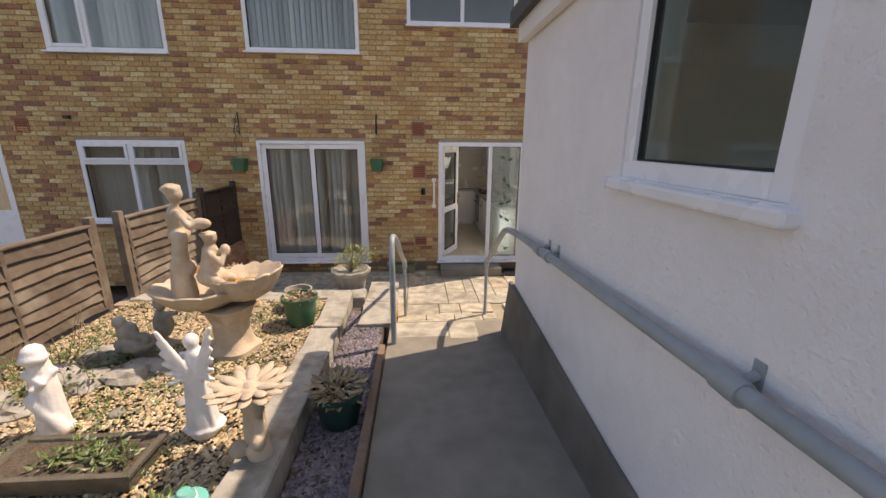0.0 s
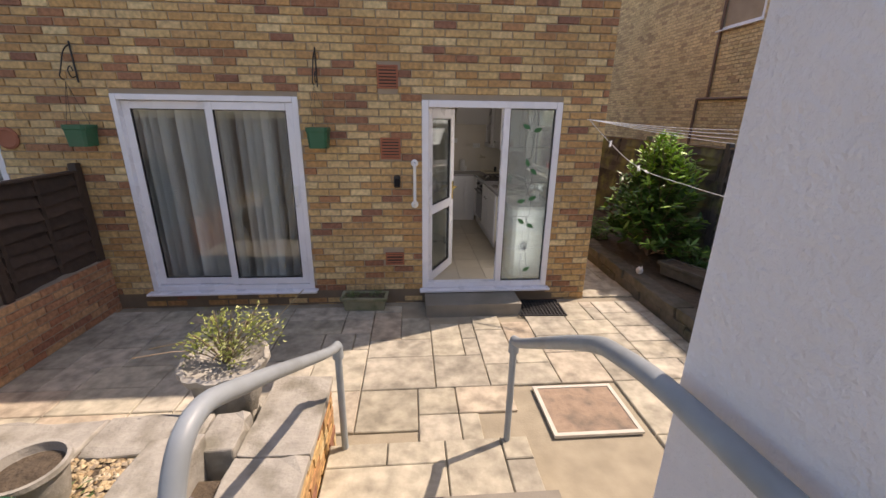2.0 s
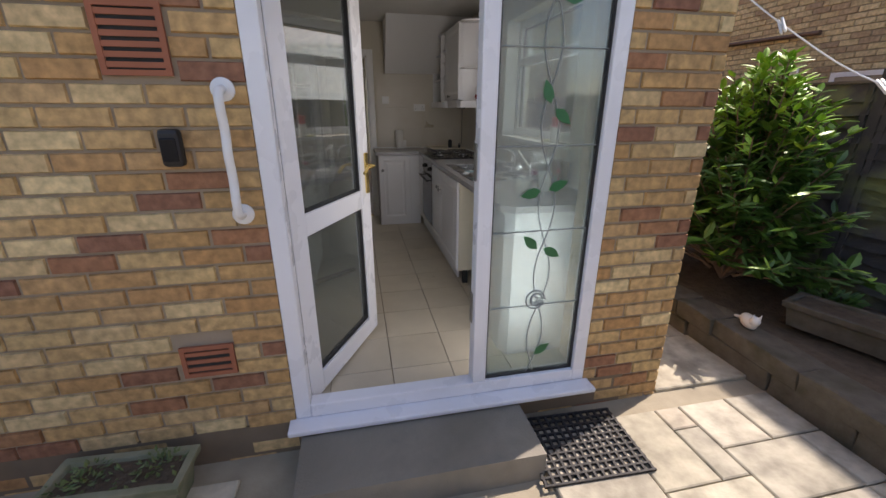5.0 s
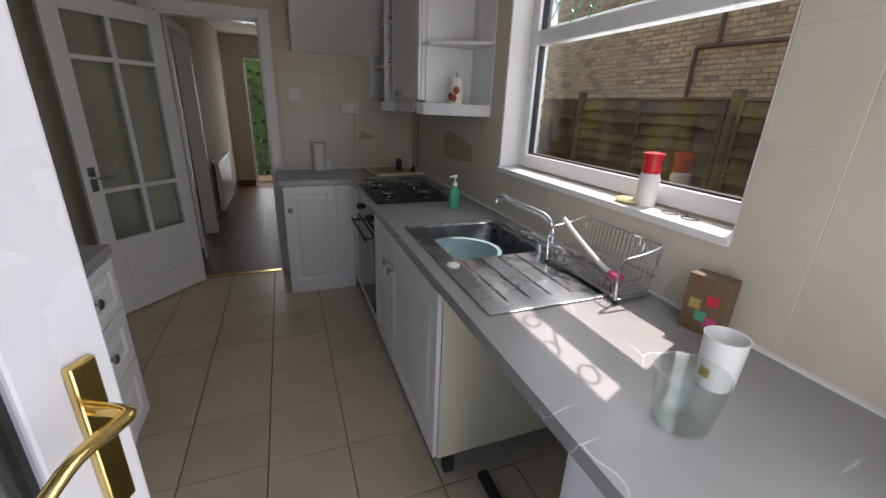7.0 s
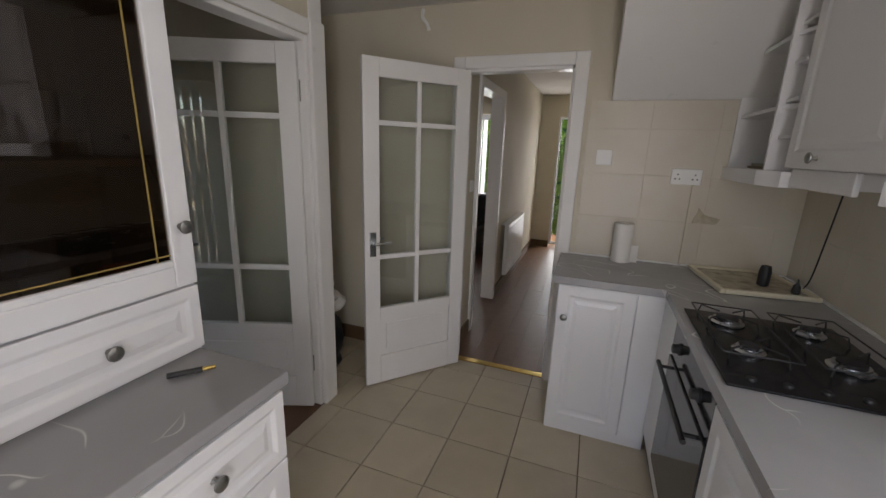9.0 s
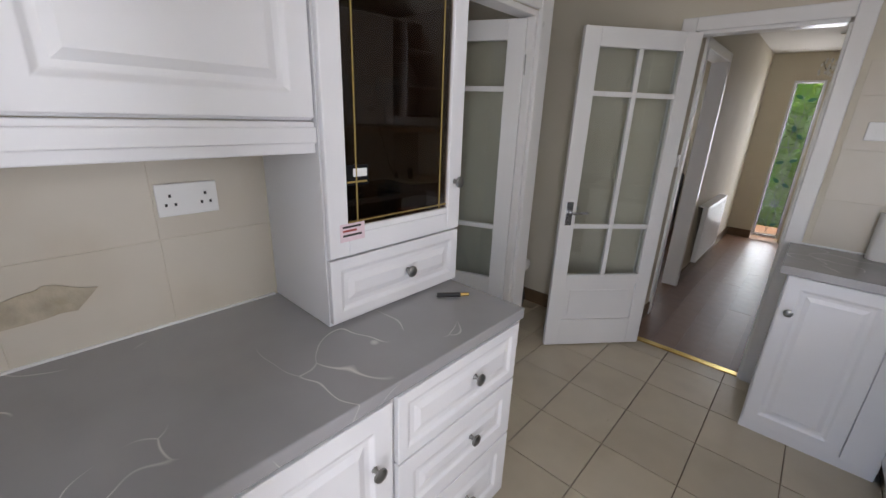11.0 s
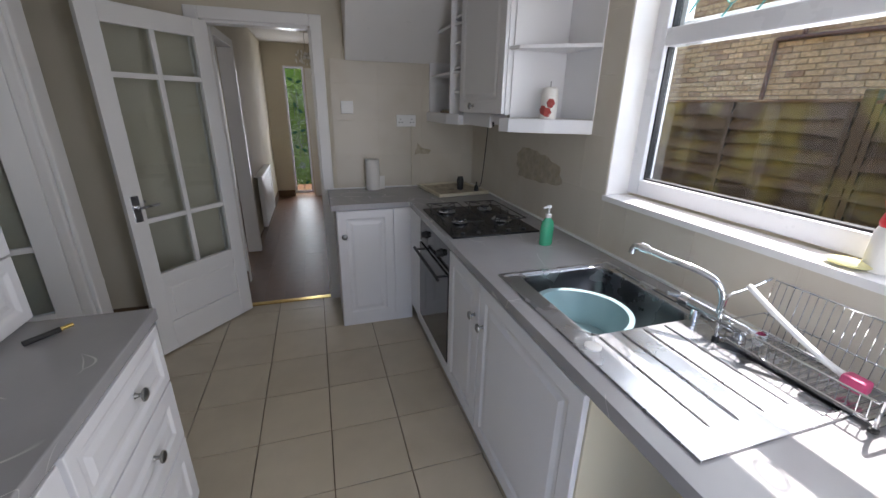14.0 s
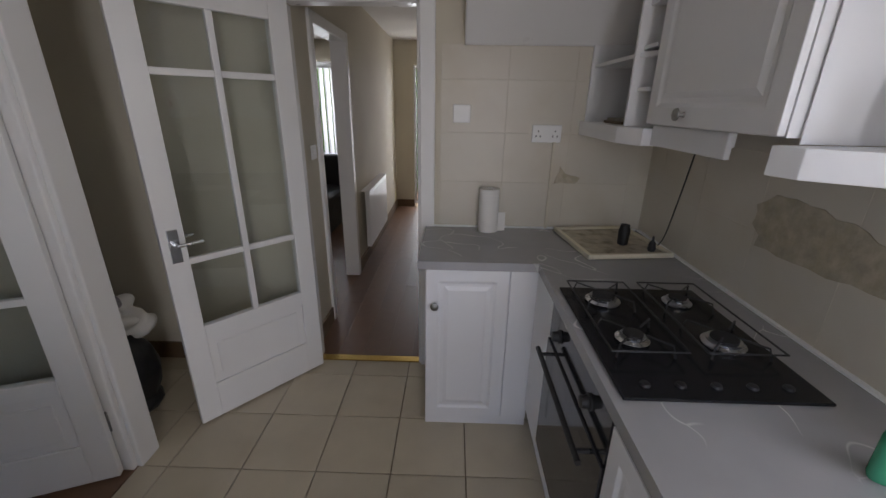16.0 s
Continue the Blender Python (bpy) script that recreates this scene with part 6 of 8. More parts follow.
for k in ((x0, y0, x1, y0 + 0.016), (x0, y1 - 0.016, x1, y1), (x0, y0 + 0.016, x0 + 0.016, y1 - 0.016), (x1 - 0.016, y0 + 0.016, x1, y1 - 0.016)):
    box(bm, k[0], k[1], Z, k[2], k[3], Z + 0.004)
part("top_plate", bm, M["steel"], sk, bevel=0.002)
bm = bmesh.new()
def rr(x0, y0, x1, y1, r, z, n=5):
    return [(cx + r * math.cos(a), cy + r * math.sin(a), z) for cx, cy, a0 in ((x1 - r, y1 - r, 0), (x0 + r, y1 - r, 90), (x0 + r, y0 + r, 180), (x1 - r, y0 + r, 270)) for a in np.radians(np.linspace(a0, a0 + 90, n))]
a, b, c, d = SB
ring_loft(bm, [rr(a - 0.002, b - 0.006, c + 0.002, d + 0.002, 0.02, Z), rr(a + 0.002, b, c - 0.002, d - 0.002, 0.05, Z - 0.004), rr(a + 0.01, b + 0.008, c - 0.01, d - 0.01, 0.055, Z - 0.15), rr(a + 0.03, b + 0.03, c - 0.03, d - 0.03, 0.05, Z - 0.172), rr(a + 0.17, b + 0.2, c - 0.17, d - 0.2, 0.02, Z - 0.176)], caps=False)
me_end = rr(a + 0.17, b + 0.2, c - 0.17, d - 0.2, 0.02, Z - 0.1761)
bm.faces.new([bm.verts.new(p) for p in me_end])
bmesh.ops.solidify(bm, geom=bm.faces[:], thickness=-0.001)
part("bowl", bm, M["steel"], sk, smooth=True)
for i in range(4):
    x = 1.255 + i * 0.078
    bm = bmesh.new()
    tube(bm, [(x, 1.13, Z - 0.001), (x, 1.14, Z + 0.0012), (x, 1.478, Z + 0.0012), (x, 1.49, Z - 0.001)], [0.0015, 0.0032, 0.0032, 0.0015], 8)
    part("drainer_rib", bm, M["steel"], sk, "pressed steel rib", smooth=True)
bm = bmesh.new()
lathe(bm, [(0.024, 0.0), (0.024, 0.004), (0.02, 0.006), (0.001, 0.006)], 20, (1.205, 1.448, Z))
part("overflow_cap", bm, M["white"], sk, "white plastic cap", smooth=True)
wb = thing("washing_up_bowl", "pale teal plastic washing-up bowl in the sink", "bowl", pose(1.365, 1.705, 0.742, 0, 0, 0))
bm = bmesh.new()
rings = []
for r, z in ((0.09, 0.0), (0.112, 0.01), (0.135, 0.1), (0.143, 0.122), (0.155, 0.124), (0.155, 0.128), (0.139, 0.126), (0.131, 0.1), (0.108, 0.014), (0.01, 0.01)):
    rings.append([(r * (1 + 0.03 * math.cos(3 * t)) * 1.03 * math.cos(t), r * (1 + 0.03 * math.cos(3 * t)) * 1.15 * math.sin(t), z) for t in np.linspace(0, 2 * math.pi, 40, endpoint=False)])
ring_loft(bm, rings)
part("tub", bm, M["teal"], wb, smooth=True)
# tap
tap = thing("mixer_tap", "chrome kitchen mixer tap with a long swan neck", "tap", pose(1.6, 1.415, Z))
bm = bmesh.new()
for y in (-0.07, 0.07):
    tube(bm, [(0, y, 0), (0, y, 0.05)], 0.014, 12)
tube(bm, [(0, -0.1, 0.052), (0, 0.1, 0.052)], 0.017, 14)
part("body", bm, M["chrome"], tap, smooth=True)
bm = bmesh.new()
tube(bm, curve_pts([(0, 0, 0.05), (0, 0, 0.11), (-0.008, 0.02, 0.15), (-0.03, 0.06, 0.172), (-0.08, 0.14, 0.19), (-0.115, 0.205, 0.204), (-0.124, 0.228, 0.2), (-0.127, 0.233, 0.178)], 5), 0.0105, 12)
tube(bm, [(-0.105, 0.19, 0.201), (-0.116, 0.212, 0.205)], 0.0155, 12)
part("spout", bm, M["chrome"], tap, smooth=True)
for s in (-1, 1):
    bm = bmesh.new()
    tube(bm, [(0, s * 0.1, 0.052), (-0.01, s * 0.125, 0.056)], 0.02, 12)
    tube(bm, [(-0.01, s * 0.118, 0.06), (-0.06, s * 0.13, 0.075)], 0.007, 8)
    part("lever", bm, M["chrome"], tap, smooth=True)
# dish rack
rk = thing("dish_rack", "chrome wire dish rack leaning at the splashback", "dish rack", pose(1.645, 1.205, 0.918))
W_, L_ = 0.072, 0.17
for nm, z, gx, gy in (("base_rim", 0.012, W_, L_ - 0.01), ("front_rim", 0.062, W_ + 0.008, L_)):
    bm = bmesh.new()
    tube(bm, [(-gx, -gy, z), (gx, -gy, z), (gx, gy, z), (-gx, gy, z), (-gx, -gy, z)], 0.003, 6)
    part(nm, bm, M["chrome"], rk, "chrome wire rim", smooth=True)
bm = bmesh.new()
tube(bm, [(W_, -L_, 0.1), (W_ + 0.012, -L_, 0.165), (W_ + 0.012, L_, 0.165), (W_, L_, 0.1)], 0.0032, 6)
part("back_rim", bm, M["chrome"], rk, "chrome wire rim", smooth=True)
first = None
for i in range(18):
    y = -L_ + 0.012 + i * (2 * L_ - 0.024) / 17
    if first is None:
        bm = bmesh.new()
        tube(bm, [(-W_ - 0.008, 0, 0.062), (-W_, 0, 0.012), (W_, 0, 0.012), (W_ + 0.012, 0, 0.165)], 0.0015, 5)
        first = part("wire", bm, M["chrome"], rk, smooth=True)
        ob = first
    else:
        ob = new("wire", first.data)
        ob.parent = rk
    ob.matrix_basis = Matrix.Translation((0, y, 0))
for y in (-L_ - 0.008, L_ + 0.008):
    bm = bmesh.new()
    tube(bm, curve_pts([(-W_ - 0.006, y, 0.0), (-W_ - 0.012, y, 0.07), (-W_ - 0.004, y, 0.13), (-W_ + 0.03, y, 0.14), (0.02, y, 0.15), (W_ + 0.005, y, 0.168)], 4), 0.0045, 8)
    part("side_handle", bm, M["chrome"], rk, smooth=True)
    bm = bmesh.new()
    lathe(bm, [(0.009, 0), (0.009, 0.008), (0.001, 0.012)], 12, (-W_ - 0.006, y, -0.004))
    part("foot", bm, M["blackmat"], rk, smooth=True)
bx("drip_tray", rk, M["steel"], -0.07, -0.18, 0.001, 0.07, 0.18, 0.008, 0.003)
e = thing("washing_up_brush", "white and pink washing-up brush in the rack", "brush")
bm = bmesh.new()
tube(bm, curve_pts([(1.6, 1.36, 1.09), (1.61, 1.28, 1.04), (1.625, 1.18, 0.985), (1.63, 1.12, 0.965)], 4), [0.008] * 13, 8)
part("grip", bm, M["white"], e, smooth=True)
bx("head", e, M["pink"], 1.612, 1.08, 0.945, 1.648, 1.128, 0.978, 0.008)
# return unit
u = thing("corner_unit", "white panelled base unit beside the hall doorway", "cabinet")
bx("body", u, M["unit"], 0.615, 3.307, 0.0, 1.122, KY1, 0.87, 0.002)
panel_door(u, "door", 0.62, 0.06, 0.99, 0.862, lambda a, d, z: (a, 3.306 - d, z))
bx("filler", u, M["unit"], 0.995, 3.291, 0.06, 1.12, 3.3065, 0.862, 0.002)
knob(u, (0.66, 3.288, 0.69), (0, -1, 0))
bx("side_filler", thing("filler_panel", "white filler panel beside the oven", "panel"), M["unit"], RX - 0.012, 3.018, 0.13, RX + 0.012, 3.288, 0.868, 0.002)

# ---- wall units, right ----
CY0, CY1 = 2.57, 3.19        # the cabinet with a door
u = thing("wall_cabinet", "white panelled wall cabinet with a pewter knob", "wall cabinet")
bx("body", u, M["unit"], 1.43, CY0, 1.487, 1.75, CY1, 2.2)
panel_door(u, "door", CY0 + 0.003, 1.49, CY1 - 0.003, 2.195, lambda a, d, z: (1.429 - d, a, z))
knob(u, (1.411, 2.95, 1.525), (-1, 0, 0))
bm = bmesh.new()
box(bm, 1.44, CY0 + 0.2, 1.415, 1.458, CY1, 1.486)
part("pelmet", bm, M["unit"], u, bevel=0.004)
e = thing("extractor_lead", "black plug and thin cable under the wall cabinet", "cable")
bm = bmesh.new()
tube(bm, curve_pts([(1.62, 3.2, 1.41), (1.64, 3.28, 1.2), (1.66, 3.36, 1.02), (1.66, 3.4, 0.96)], 4), 0.003, 6)
part("lead", bm, M["blackmat"], e)
bx("plug", e, M["blackmat"], 1.59, 3.17, 1.4, 1.65, 3.23, 1.43, 0.004)


def open_end(name, label, ys, z0, z1, shelves, pts=None):
    """Angled open shelves at the end of a row of wall cabinets; ys: at the cabinet, half way, at the wall."""
    e = thing(name, label, "shelf unit")
    ya, ym, yb = ys
    pts = pts or [(1.455, ya), (1.5, ym), (1.75, yb), (1.75, ya)]
    def plate(nm, za, zb, grow=0.0):
        bm = bmesh.new()
        s = 1 if yb > ya else -1
        q = [(x - (grow if x < 1.7 else 0), y + (s * (grow if k in (1, 2) else 0) if len(pts) == 4 else 0)) for k, (x, y) in enumerate(pts)]
        ring_loft(bm, [[(x, y, za) for x, y in q], [(x, y, zb) for x, y in q]])
        part(nm, bm, M["unit"], e, bevel=0.002)
    plate("base_shelf", z0 - 0.045, z0 + 0.018, 0.02)
    plate("top", z1 - 0.018, z1)
    for z in shelves:
        plate("shelf", z, z + 0.016, -0.012)
    sgn = 0.004 if yb > ya else -0.004
    bx("side", e, M["unit"], 1.455, *sorted((ya + sgn * 0.25, ya + sgn))[:1], z0 + 0.02, 1.742, sorted((ya + sgn * 0.25, ya + sgn))[1], z1 - 0.02)
    bx("back", e, M["unit"], 1.744, min(ya, yb), z0 + 0.02, 1.749, max(ya, yb), z1 - 0.02)
    return e


open_end("open_end_shelves", "white angled open end shelves over the worktop", (2.565, 2.4, 2.30), 1.455, 2.2, (1.775,), [(1.42, 2.565), (1.44, 2.5), (1.58, 2.4), (1.75, 2.3), (1.75, 2.565)])
e = open_end("open_shelves", "white open corner shelves by the hall wall", (3.195, 3.34, KY1), 1.455, 2.2, (1.715, 1.985), [(1.43, 3.195), (1.385, 3.32), (1.38, 3.796), (1.75, 3.796), (1.75, 3.195)])
bx("spice_divider", e, M["unit"], 1.386, 3.305, 1.474, 1.5, 3.32, 2.18)
bx("end_board", e, M["unit"], 1.38, 3.775, 1.474, 1.742, 3.79, 2.18)
for z in (1.6, 1.74, 1.88, 2.02):
    bx("spice_shelf", e, M["unit"], 1.41, 3.2, z, 1.5, 3.304, z + 0.012)
b = thing("thin_books", "two thin dark books lying on the open shelf", "books")
bx("book", b, M["oak"], 1.43, 3.45, 1.4735, 1.57, 3.66, 1.485, 0.002)
bx("book", b, M["coping"], 1.44, 3.46, 1.4855, 1.56, 3.65, 1.497, 0.002)
c = thing("candle", "white candle with red flower decorations on the open shelf", "candle", pose(1.595, 2.44, 1.4735))
bm = bmesh.new()
lathe(bm, [(0.038, 0), (0.038, 0.11), (0.034, 0.135), (0.02, 0.142), (0.001, 0.142)], 24)
part("wax", bm, M["paper"], c, smooth=True)
bm = bmesh.new()
tube(bm, [(0, 0, 0.14), (0, 0, 0.165)], 0.002, 5)
part("wick", bm, M["blackmat"], c)
M["rosebrown"] = mat("red_brown_rose", (0.35, 0.06, 0.05), 0.7, var=0.3, scale=60, bump=0.3)
for a, z in ((195, 0.04), (250, 0.07), (230, 0.03)):
    bm = bmesh.new()
    for k in range(6):
        blob(bm, (0.0, 0.01 * math.cos(k), 0.012 * math.sin(k)), (0.004, 0.01, 0.01))
    part("rose", bm, M["rosebrown"], c, m=Matrix.Translation((0.038 * math.cos(radians(a)), 0.038 * math.sin(radians(a)), z)) @ Euler((0, 0, radians(a))).to_matrix().to_4x4())
bm = bmesh.new()
ring_loft(bm, [[(x, KY1 + 0.001, 1.81), (x, KY1 + 0.001, CEIL - 0.003), (x, KY1 - 0.5, CEIL - 0.003), (x, KY1 - 0.02, 1.81)] for x in (0.771, 1.745)])
tagged(finish(bm, "stair_bulkhead", M["gloss"], bevel=0.006), "white painted sloping underside of the stairs above the wall tiles", "bulkhead", kind="structure")
e = thing("cable_stub", "short white cable end hanging from the wall below the ceiling", "cable")
bm = bmesh.new()
tube(bm, curve_pts([(-0.395, KY1 - 0.004, 2.36), (-0.39, KY1 - 0.02, 2.31), (-0.36, KY1 - 0.02, 2.27), (-0.355, KY1 - 0.004, 2.24)], 4), 0.012, 8)
part("lead", bm, M["white"], e, smooth=True)

# ---- left-hand units ----
u = thing("drawer_unit", "white panelled drawer unit with pewter knobs", "cabinet")
bx("body", u, M["unit"], -0.64, 1.462, 0.13, -0.022, 2.0, 0.87, 0.002)
for za, zb in ((0.655, 0.862), (0.42, 0.648), (0.14, 0.413)):
    panel_door(u, "drawer_front", 1.47, za, 1.996, zb, LEFT)
    knob(u, (-0.002, 1.77, (za + zb) / 2 + 0.01), (1, 0, 0))
bx("plinth", u, M["unit"], -0.1, 0.3, 0.0, -0.07, 1.99, 0.128)
for i, (a, b) in enumerate(((0.88, 1.455), (0.3, 0.872))):
    u = thing("base_cabinet", "white panelled base cabinet under the worktop", "cabinet", group="base cabinets")
    bx("body", u, M["unit"], -0.64, a, 0.13, -0.022, b, 0.87, 0.002)
    panel_door(u, "door", a + 0.003, 0.14, b - 0.003, 0.862, LEFT)
    knob(u, (-0.002, b - 0.06, 0.7), (1, 0, 0))
dcab = thing("display_cabinet", "white display cabinet with smoked glass door standing on the worktop", "display cabinet")
X0, X1, Y0, Y1, ZT = -0.65, -0.325, 1.49, 2.02, 2.2
bx("side", dcab, M["unit"], X0, Y0, 0.912, X1, Y0 + 0.018, ZT)
bx("side", dcab, M["unit"], X0, Y1 - 0.018, 0.912, X1, Y1, ZT)
bx("top", dcab, M["unit"], X0, Y0 + 0.018, ZT - 0.018, X1, Y1 - 0.018, ZT)
bx("base", dcab, M["unit"], X0, Y0 + 0.018, 0.912, X1, Y1 - 0.018, 1.118)
bx("back", dcab, M["oak"], X0 + 0.002, Y0 + 0.018, 1.119, X0 + 0.012, Y1 - 0.018, ZT - 0.02)
for z in (1.45, 1.82):
    bx("shelf", dcab, M["oak"], X0 + 0.013, Y0 + 0.02, z, X1 - 0.02, Y1 - 0.02, z + 0.014, label="dark wooden shelf")
for y in (Y0 + 0.0185, Y1 - 0.0225):
    bx("lining", dcab, M["oak"], X0 + 0.013, y, 1.119, X1 - 0.003, y + 0.004, ZT - 0.02)
bm = bmesh.new()
DP = lambda a, d, z: (X1 + 0.002 + d, a, z)
frame_bars(bm, Y0 + 0.002, 1.122, Y1 - 0.002, ZT - 0.005, 0.062, DP, 0.0, 0.02)
box(bm, X1 + 0.003, Y0 + 0.064, 1.1835, X1 + 0.021, Y1 - 0.064, 1.202)
d = part("door", bm, M["unit"], dcab, "white glazed door frame", bevel=0.004)
bm = bmesh.new()
box(bm, X1 + 0.008, Y0 + 0.06, 1.2, X1 + 0.012, Y1 - 0.06, ZT - 0.065)
g = part("pane", bm, M["glass_dark"], dcab, "smoked glass pane")
bm = bmesh.new()
for y in (Y0 + 0.1, Y1 - 0.1):
    tube(bm, [(X1 + 0.0135, y, 1.19), (X1 + 0.0135, y, ZT - 0.07)], 0.0022, 5)
tube(bm, [(X1 + 0.0135, Y0 + 0.065, 1.215), (X1 + 0.0135, Y1 - 0.065, 1.215)], 0.0022, 5)
part("gold_bead", bm, M["beadgold"], dcab)
knob(dcab, (X1 + 0.022, Y1 - 0.035, 1.29), (1, 0, 0))
panel_door(dcab, "drawer_front", Y0 + 0.002, 0.925, Y1 - 0.002, 1.115, lambda a, d, z: (X1 + 0.001 + d, a, z))
knob(dcab, (X1 + 0.018, (Y0 + Y1) / 2 + 0.02, 1.02), (1, 0, 0))
bx("sticker", dcab, M["black"], X1 + 0.0125, Y0 + 0.065, 1.315, X1 + 0.0135, Y0 + 0.14, 1.37, label="black sticker with white and yellow marks")
bx("sticker_mark", dcab, M["white"], X1 + 0.0136, Y0 + 0.09, 1.338, X1 + 0.0138, Y0 + 0.135, 1.36)
bx("sticker_mark", dcab, M["beadgold"], X1 + 0.0136, Y0 + 0.07, 1.322, X1 + 0.0138, Y0 + 0.135, 1.327)
bx("price_label", dcab, mat("pale_pink_label", (0.75, 0.6, 0.64), 0.7, var=0.1, scale=80, bump=0), X1 + 0.0225, Y0 + 0.035, 1.165, X1 + 0.0235, Y0 + 0.115, 1.215, label="pale pink label on the door frame")
for k, (dz, w) in enumerate(((0.038, 0.06), (0.027, 0.045), (0.014, 0.062))):
    bx("print_bar", dcab, M["rosebrown"] if k == 1 else M["dark"], X1 + 0.0236, Y0 + 0.043, 1.165 + dz, X1 + 0.0239, Y0 + 0.043 + w, 1.171 + dz, label="dark printed line")
first = None
for z in (1.119, 1.464, 1.834):
    for k in range(5):
        y, x = 1.56 + k * 0.09, X0 + 0.1 + 0.07 * (k % 2)
        if first is None:
            first = thing("stemmed_glass", "clear stemmed drinking glass inside the cabinet", "glass", group="glasses in the display cabinet")
            bm = bmesh.new()
            lathe(bm, [(0.03, 0), (0.03, 0.003), (0.005, 0.008), (0.004, 0.06), (0.02, 0.075), (0.033, 0.11), (0.028, 0.15), (0.026, 0.15), (0.03, 0.11), (0.001, 0.08)], 16)
            part("bowl", bm, M["glass"], first, smooth=True)
            first.matrix_basis = pose(x, y, z)
        else:
            copy_thing(first, pose(x, y, z))
bm = bmesh.new()
lathe(bm, [(0.03, 0), (0.05, 0.03), (0.055, 0.06), (0.05, 0.065), (0.001, 0.02)], 18)
ob = tagged(finish(bm, "small_bowl", M["terracotta"], smooth=True), "small brown bowl inside the display cabinet", "bowl")
ob.matrix_basis = pose(-0.42, 1.9, 1.119)
u = thing("wall_cabinet", "white panelled wall cabinet over the long worktop", "wall cabinet")
bx("body", u, M["unit"], -0.65, 0.95, 1.48, -0.345, 1.488, 2.2, 0.002)
panel_door(u, "door", 0.953, 1.486, 1.484, 2.195, lambda a, d, z: (-0.344 + d, a, z))
bm = bmesh.new()
box(bm, -0.36, 0.4, 1.402, -0.335, 1.488, 1.478)
box(bm, -0.335, 0.4, 1.427, -0.326, 1.488, 1.465)
part("pelmet", bm, M["unit"], u, bevel=0.003)
u = thing("wall_cabinet", "white panelled wall cabinet nearer the back door", "wall cabinet")
bx("body", u, M["unit"], -0.65, 0.4, 1.48, -0.345, 0.948, 2.2, 0.002)
panel_door(u, "door", 0.403, 1.486, 0.945, 2.195, lambda a, d, z: (-0.344 + d, a, z))


def socket_plate(name, label, at, across, d, w, h, kind="double"):
    """A white plate with socket holes or rockers; across is the way along the wall, d the way out of it."""
    e = thing(name, label, "socket")
    base = Matrix((Vector(across), Vector(d), Vector((0, 0, 1)))).transposed().to_4x4()
    base.translation = Vector(at)
    bm = bmesh.new()
    box(bm, -w / 2, 0, -h / 2, w / 2, 0.009, h / 2)
    part("plate", bm, M["white"], e, bevel=0.003, m=base)
    bm = bmesh.new()
    n = 2 if w > 0.12 else 1
    for k in range(n):
        cx = (k - (n - 1) / 2) * 0.085
        if kind != "switch":
            for x, z in ((0, 0.012), (-0.011, -0.012), (0.011, -0.012)):
                box(bm, cx + x - 0.003, 0.0091, z - 0.004, cx + x + 0.003, 0.0098, z + 0.004)
    if kind == "switch":
        box(bm, -0.008, 0.0091, -0.012, 0.008, 0.014, 0.012)
    part("holes" if kind != "switch" else "rocker", bm, M["dark"] if kind != "switch" else M["white"], e, m=base)


socket_plate("wall_socket", "white double socket above the cabinet worktop", (-0.644, 1.27, 1.265), (0, 1, 0), (1, 0, 0), 0.147, 0.086)
socket_plate("wall_socket", "white double socket on the hall wall", (1.199, KY1 - 0.006, 1.41), (-1, 0, 0), (0, -1, 0), 0.147, 0.086)
socket_plate("light_switch", "white switch plate on the hall wall", (0.767, KY1 - 0.006, 1.5), (-1, 0, 0), (0, -1, 0), 0.086, 0.086, "switch")
socket_plate("light_switch", "white switch plate at the hall corner", (-0.146, 4.2, 1.25), (0, 1, 0), (1, 0, 0), 0.086, 0.086, "switch")
bx("conduit", thing("cable_conduit", "thin cream conduit running down from the socket", "conduit"), M["cream"], 1.235, KY1 - 0.018, 0.915, 1.247, KY1 - 0.006, 1.37)

# ---- kitchen window ----
KW = lambda u, d, z: (1.945 - d, u, z)
window("window_8", "white plastic kitchen window with a top-opening leaded light", WIN[2], WIN[1] + 0.012, WIN[0], WIN[3], (), 1.79, place=KW, sill=False, w=0.065, opening=((WIN[2] + 0.05, 1.8, WIN[0] - 0.05, 2.1),))
e = thing("leaded_flowers", "teal stained-glass flower leading on the top light", "decoration")
bm = bmesh.new()
for k in range(9):
    cy, cz = WIN[2] + 0.16 + k * 0.12, 1.93 + 0.04 * math.sin(k * 1.7)
    tube(bm, [(1.9, cy + 0.03 * math.cos(a), cz + 0.04 * math.sin(a)) for a in np.linspace(0, 6.2, 12)], 0.003, 5)
    tube(bm, [(1.9, cy, cz - 0.04), (1.9, cy + 0.05, cz - 0.1)], 0.003, 5)
part("leading", bm, mat("teal_leading", (0.05, 0.3, 0.28), 0.4, var=0.1, bump=0), e)
structure("window_board", [(1.735, WIN[2] + 0.002, 1.138, 1.865, WIN[0] - 0.002, 1.161)], M["gloss"], "window sill", "white tiled kitchen window sill")
structure("window_reveal", [(1.752, WIN[2] + 0.0, 1.162, 1.88, WIN[2] + 0.006, WIN[3]), (1.752, WIN[0] - 0.006, 1.162, 1.88, WIN[0], WIN[3])], M["gloss"], "reveal", "white window reveal")
b = thing("red_bottle", "white bottle with a red pump top on the window sill", "bottle", pose(1.825, 1.225, 1.1615))
bm = bmesh.new()
lathe(bm, [(0.032, 0), (0.034, 0.01), (0.034, 0.095), (0.028, 0.112), (0.001, 0.113)], 20)
part("body", bm, M["paper"], b, smooth=True)
bm = bmesh.new()
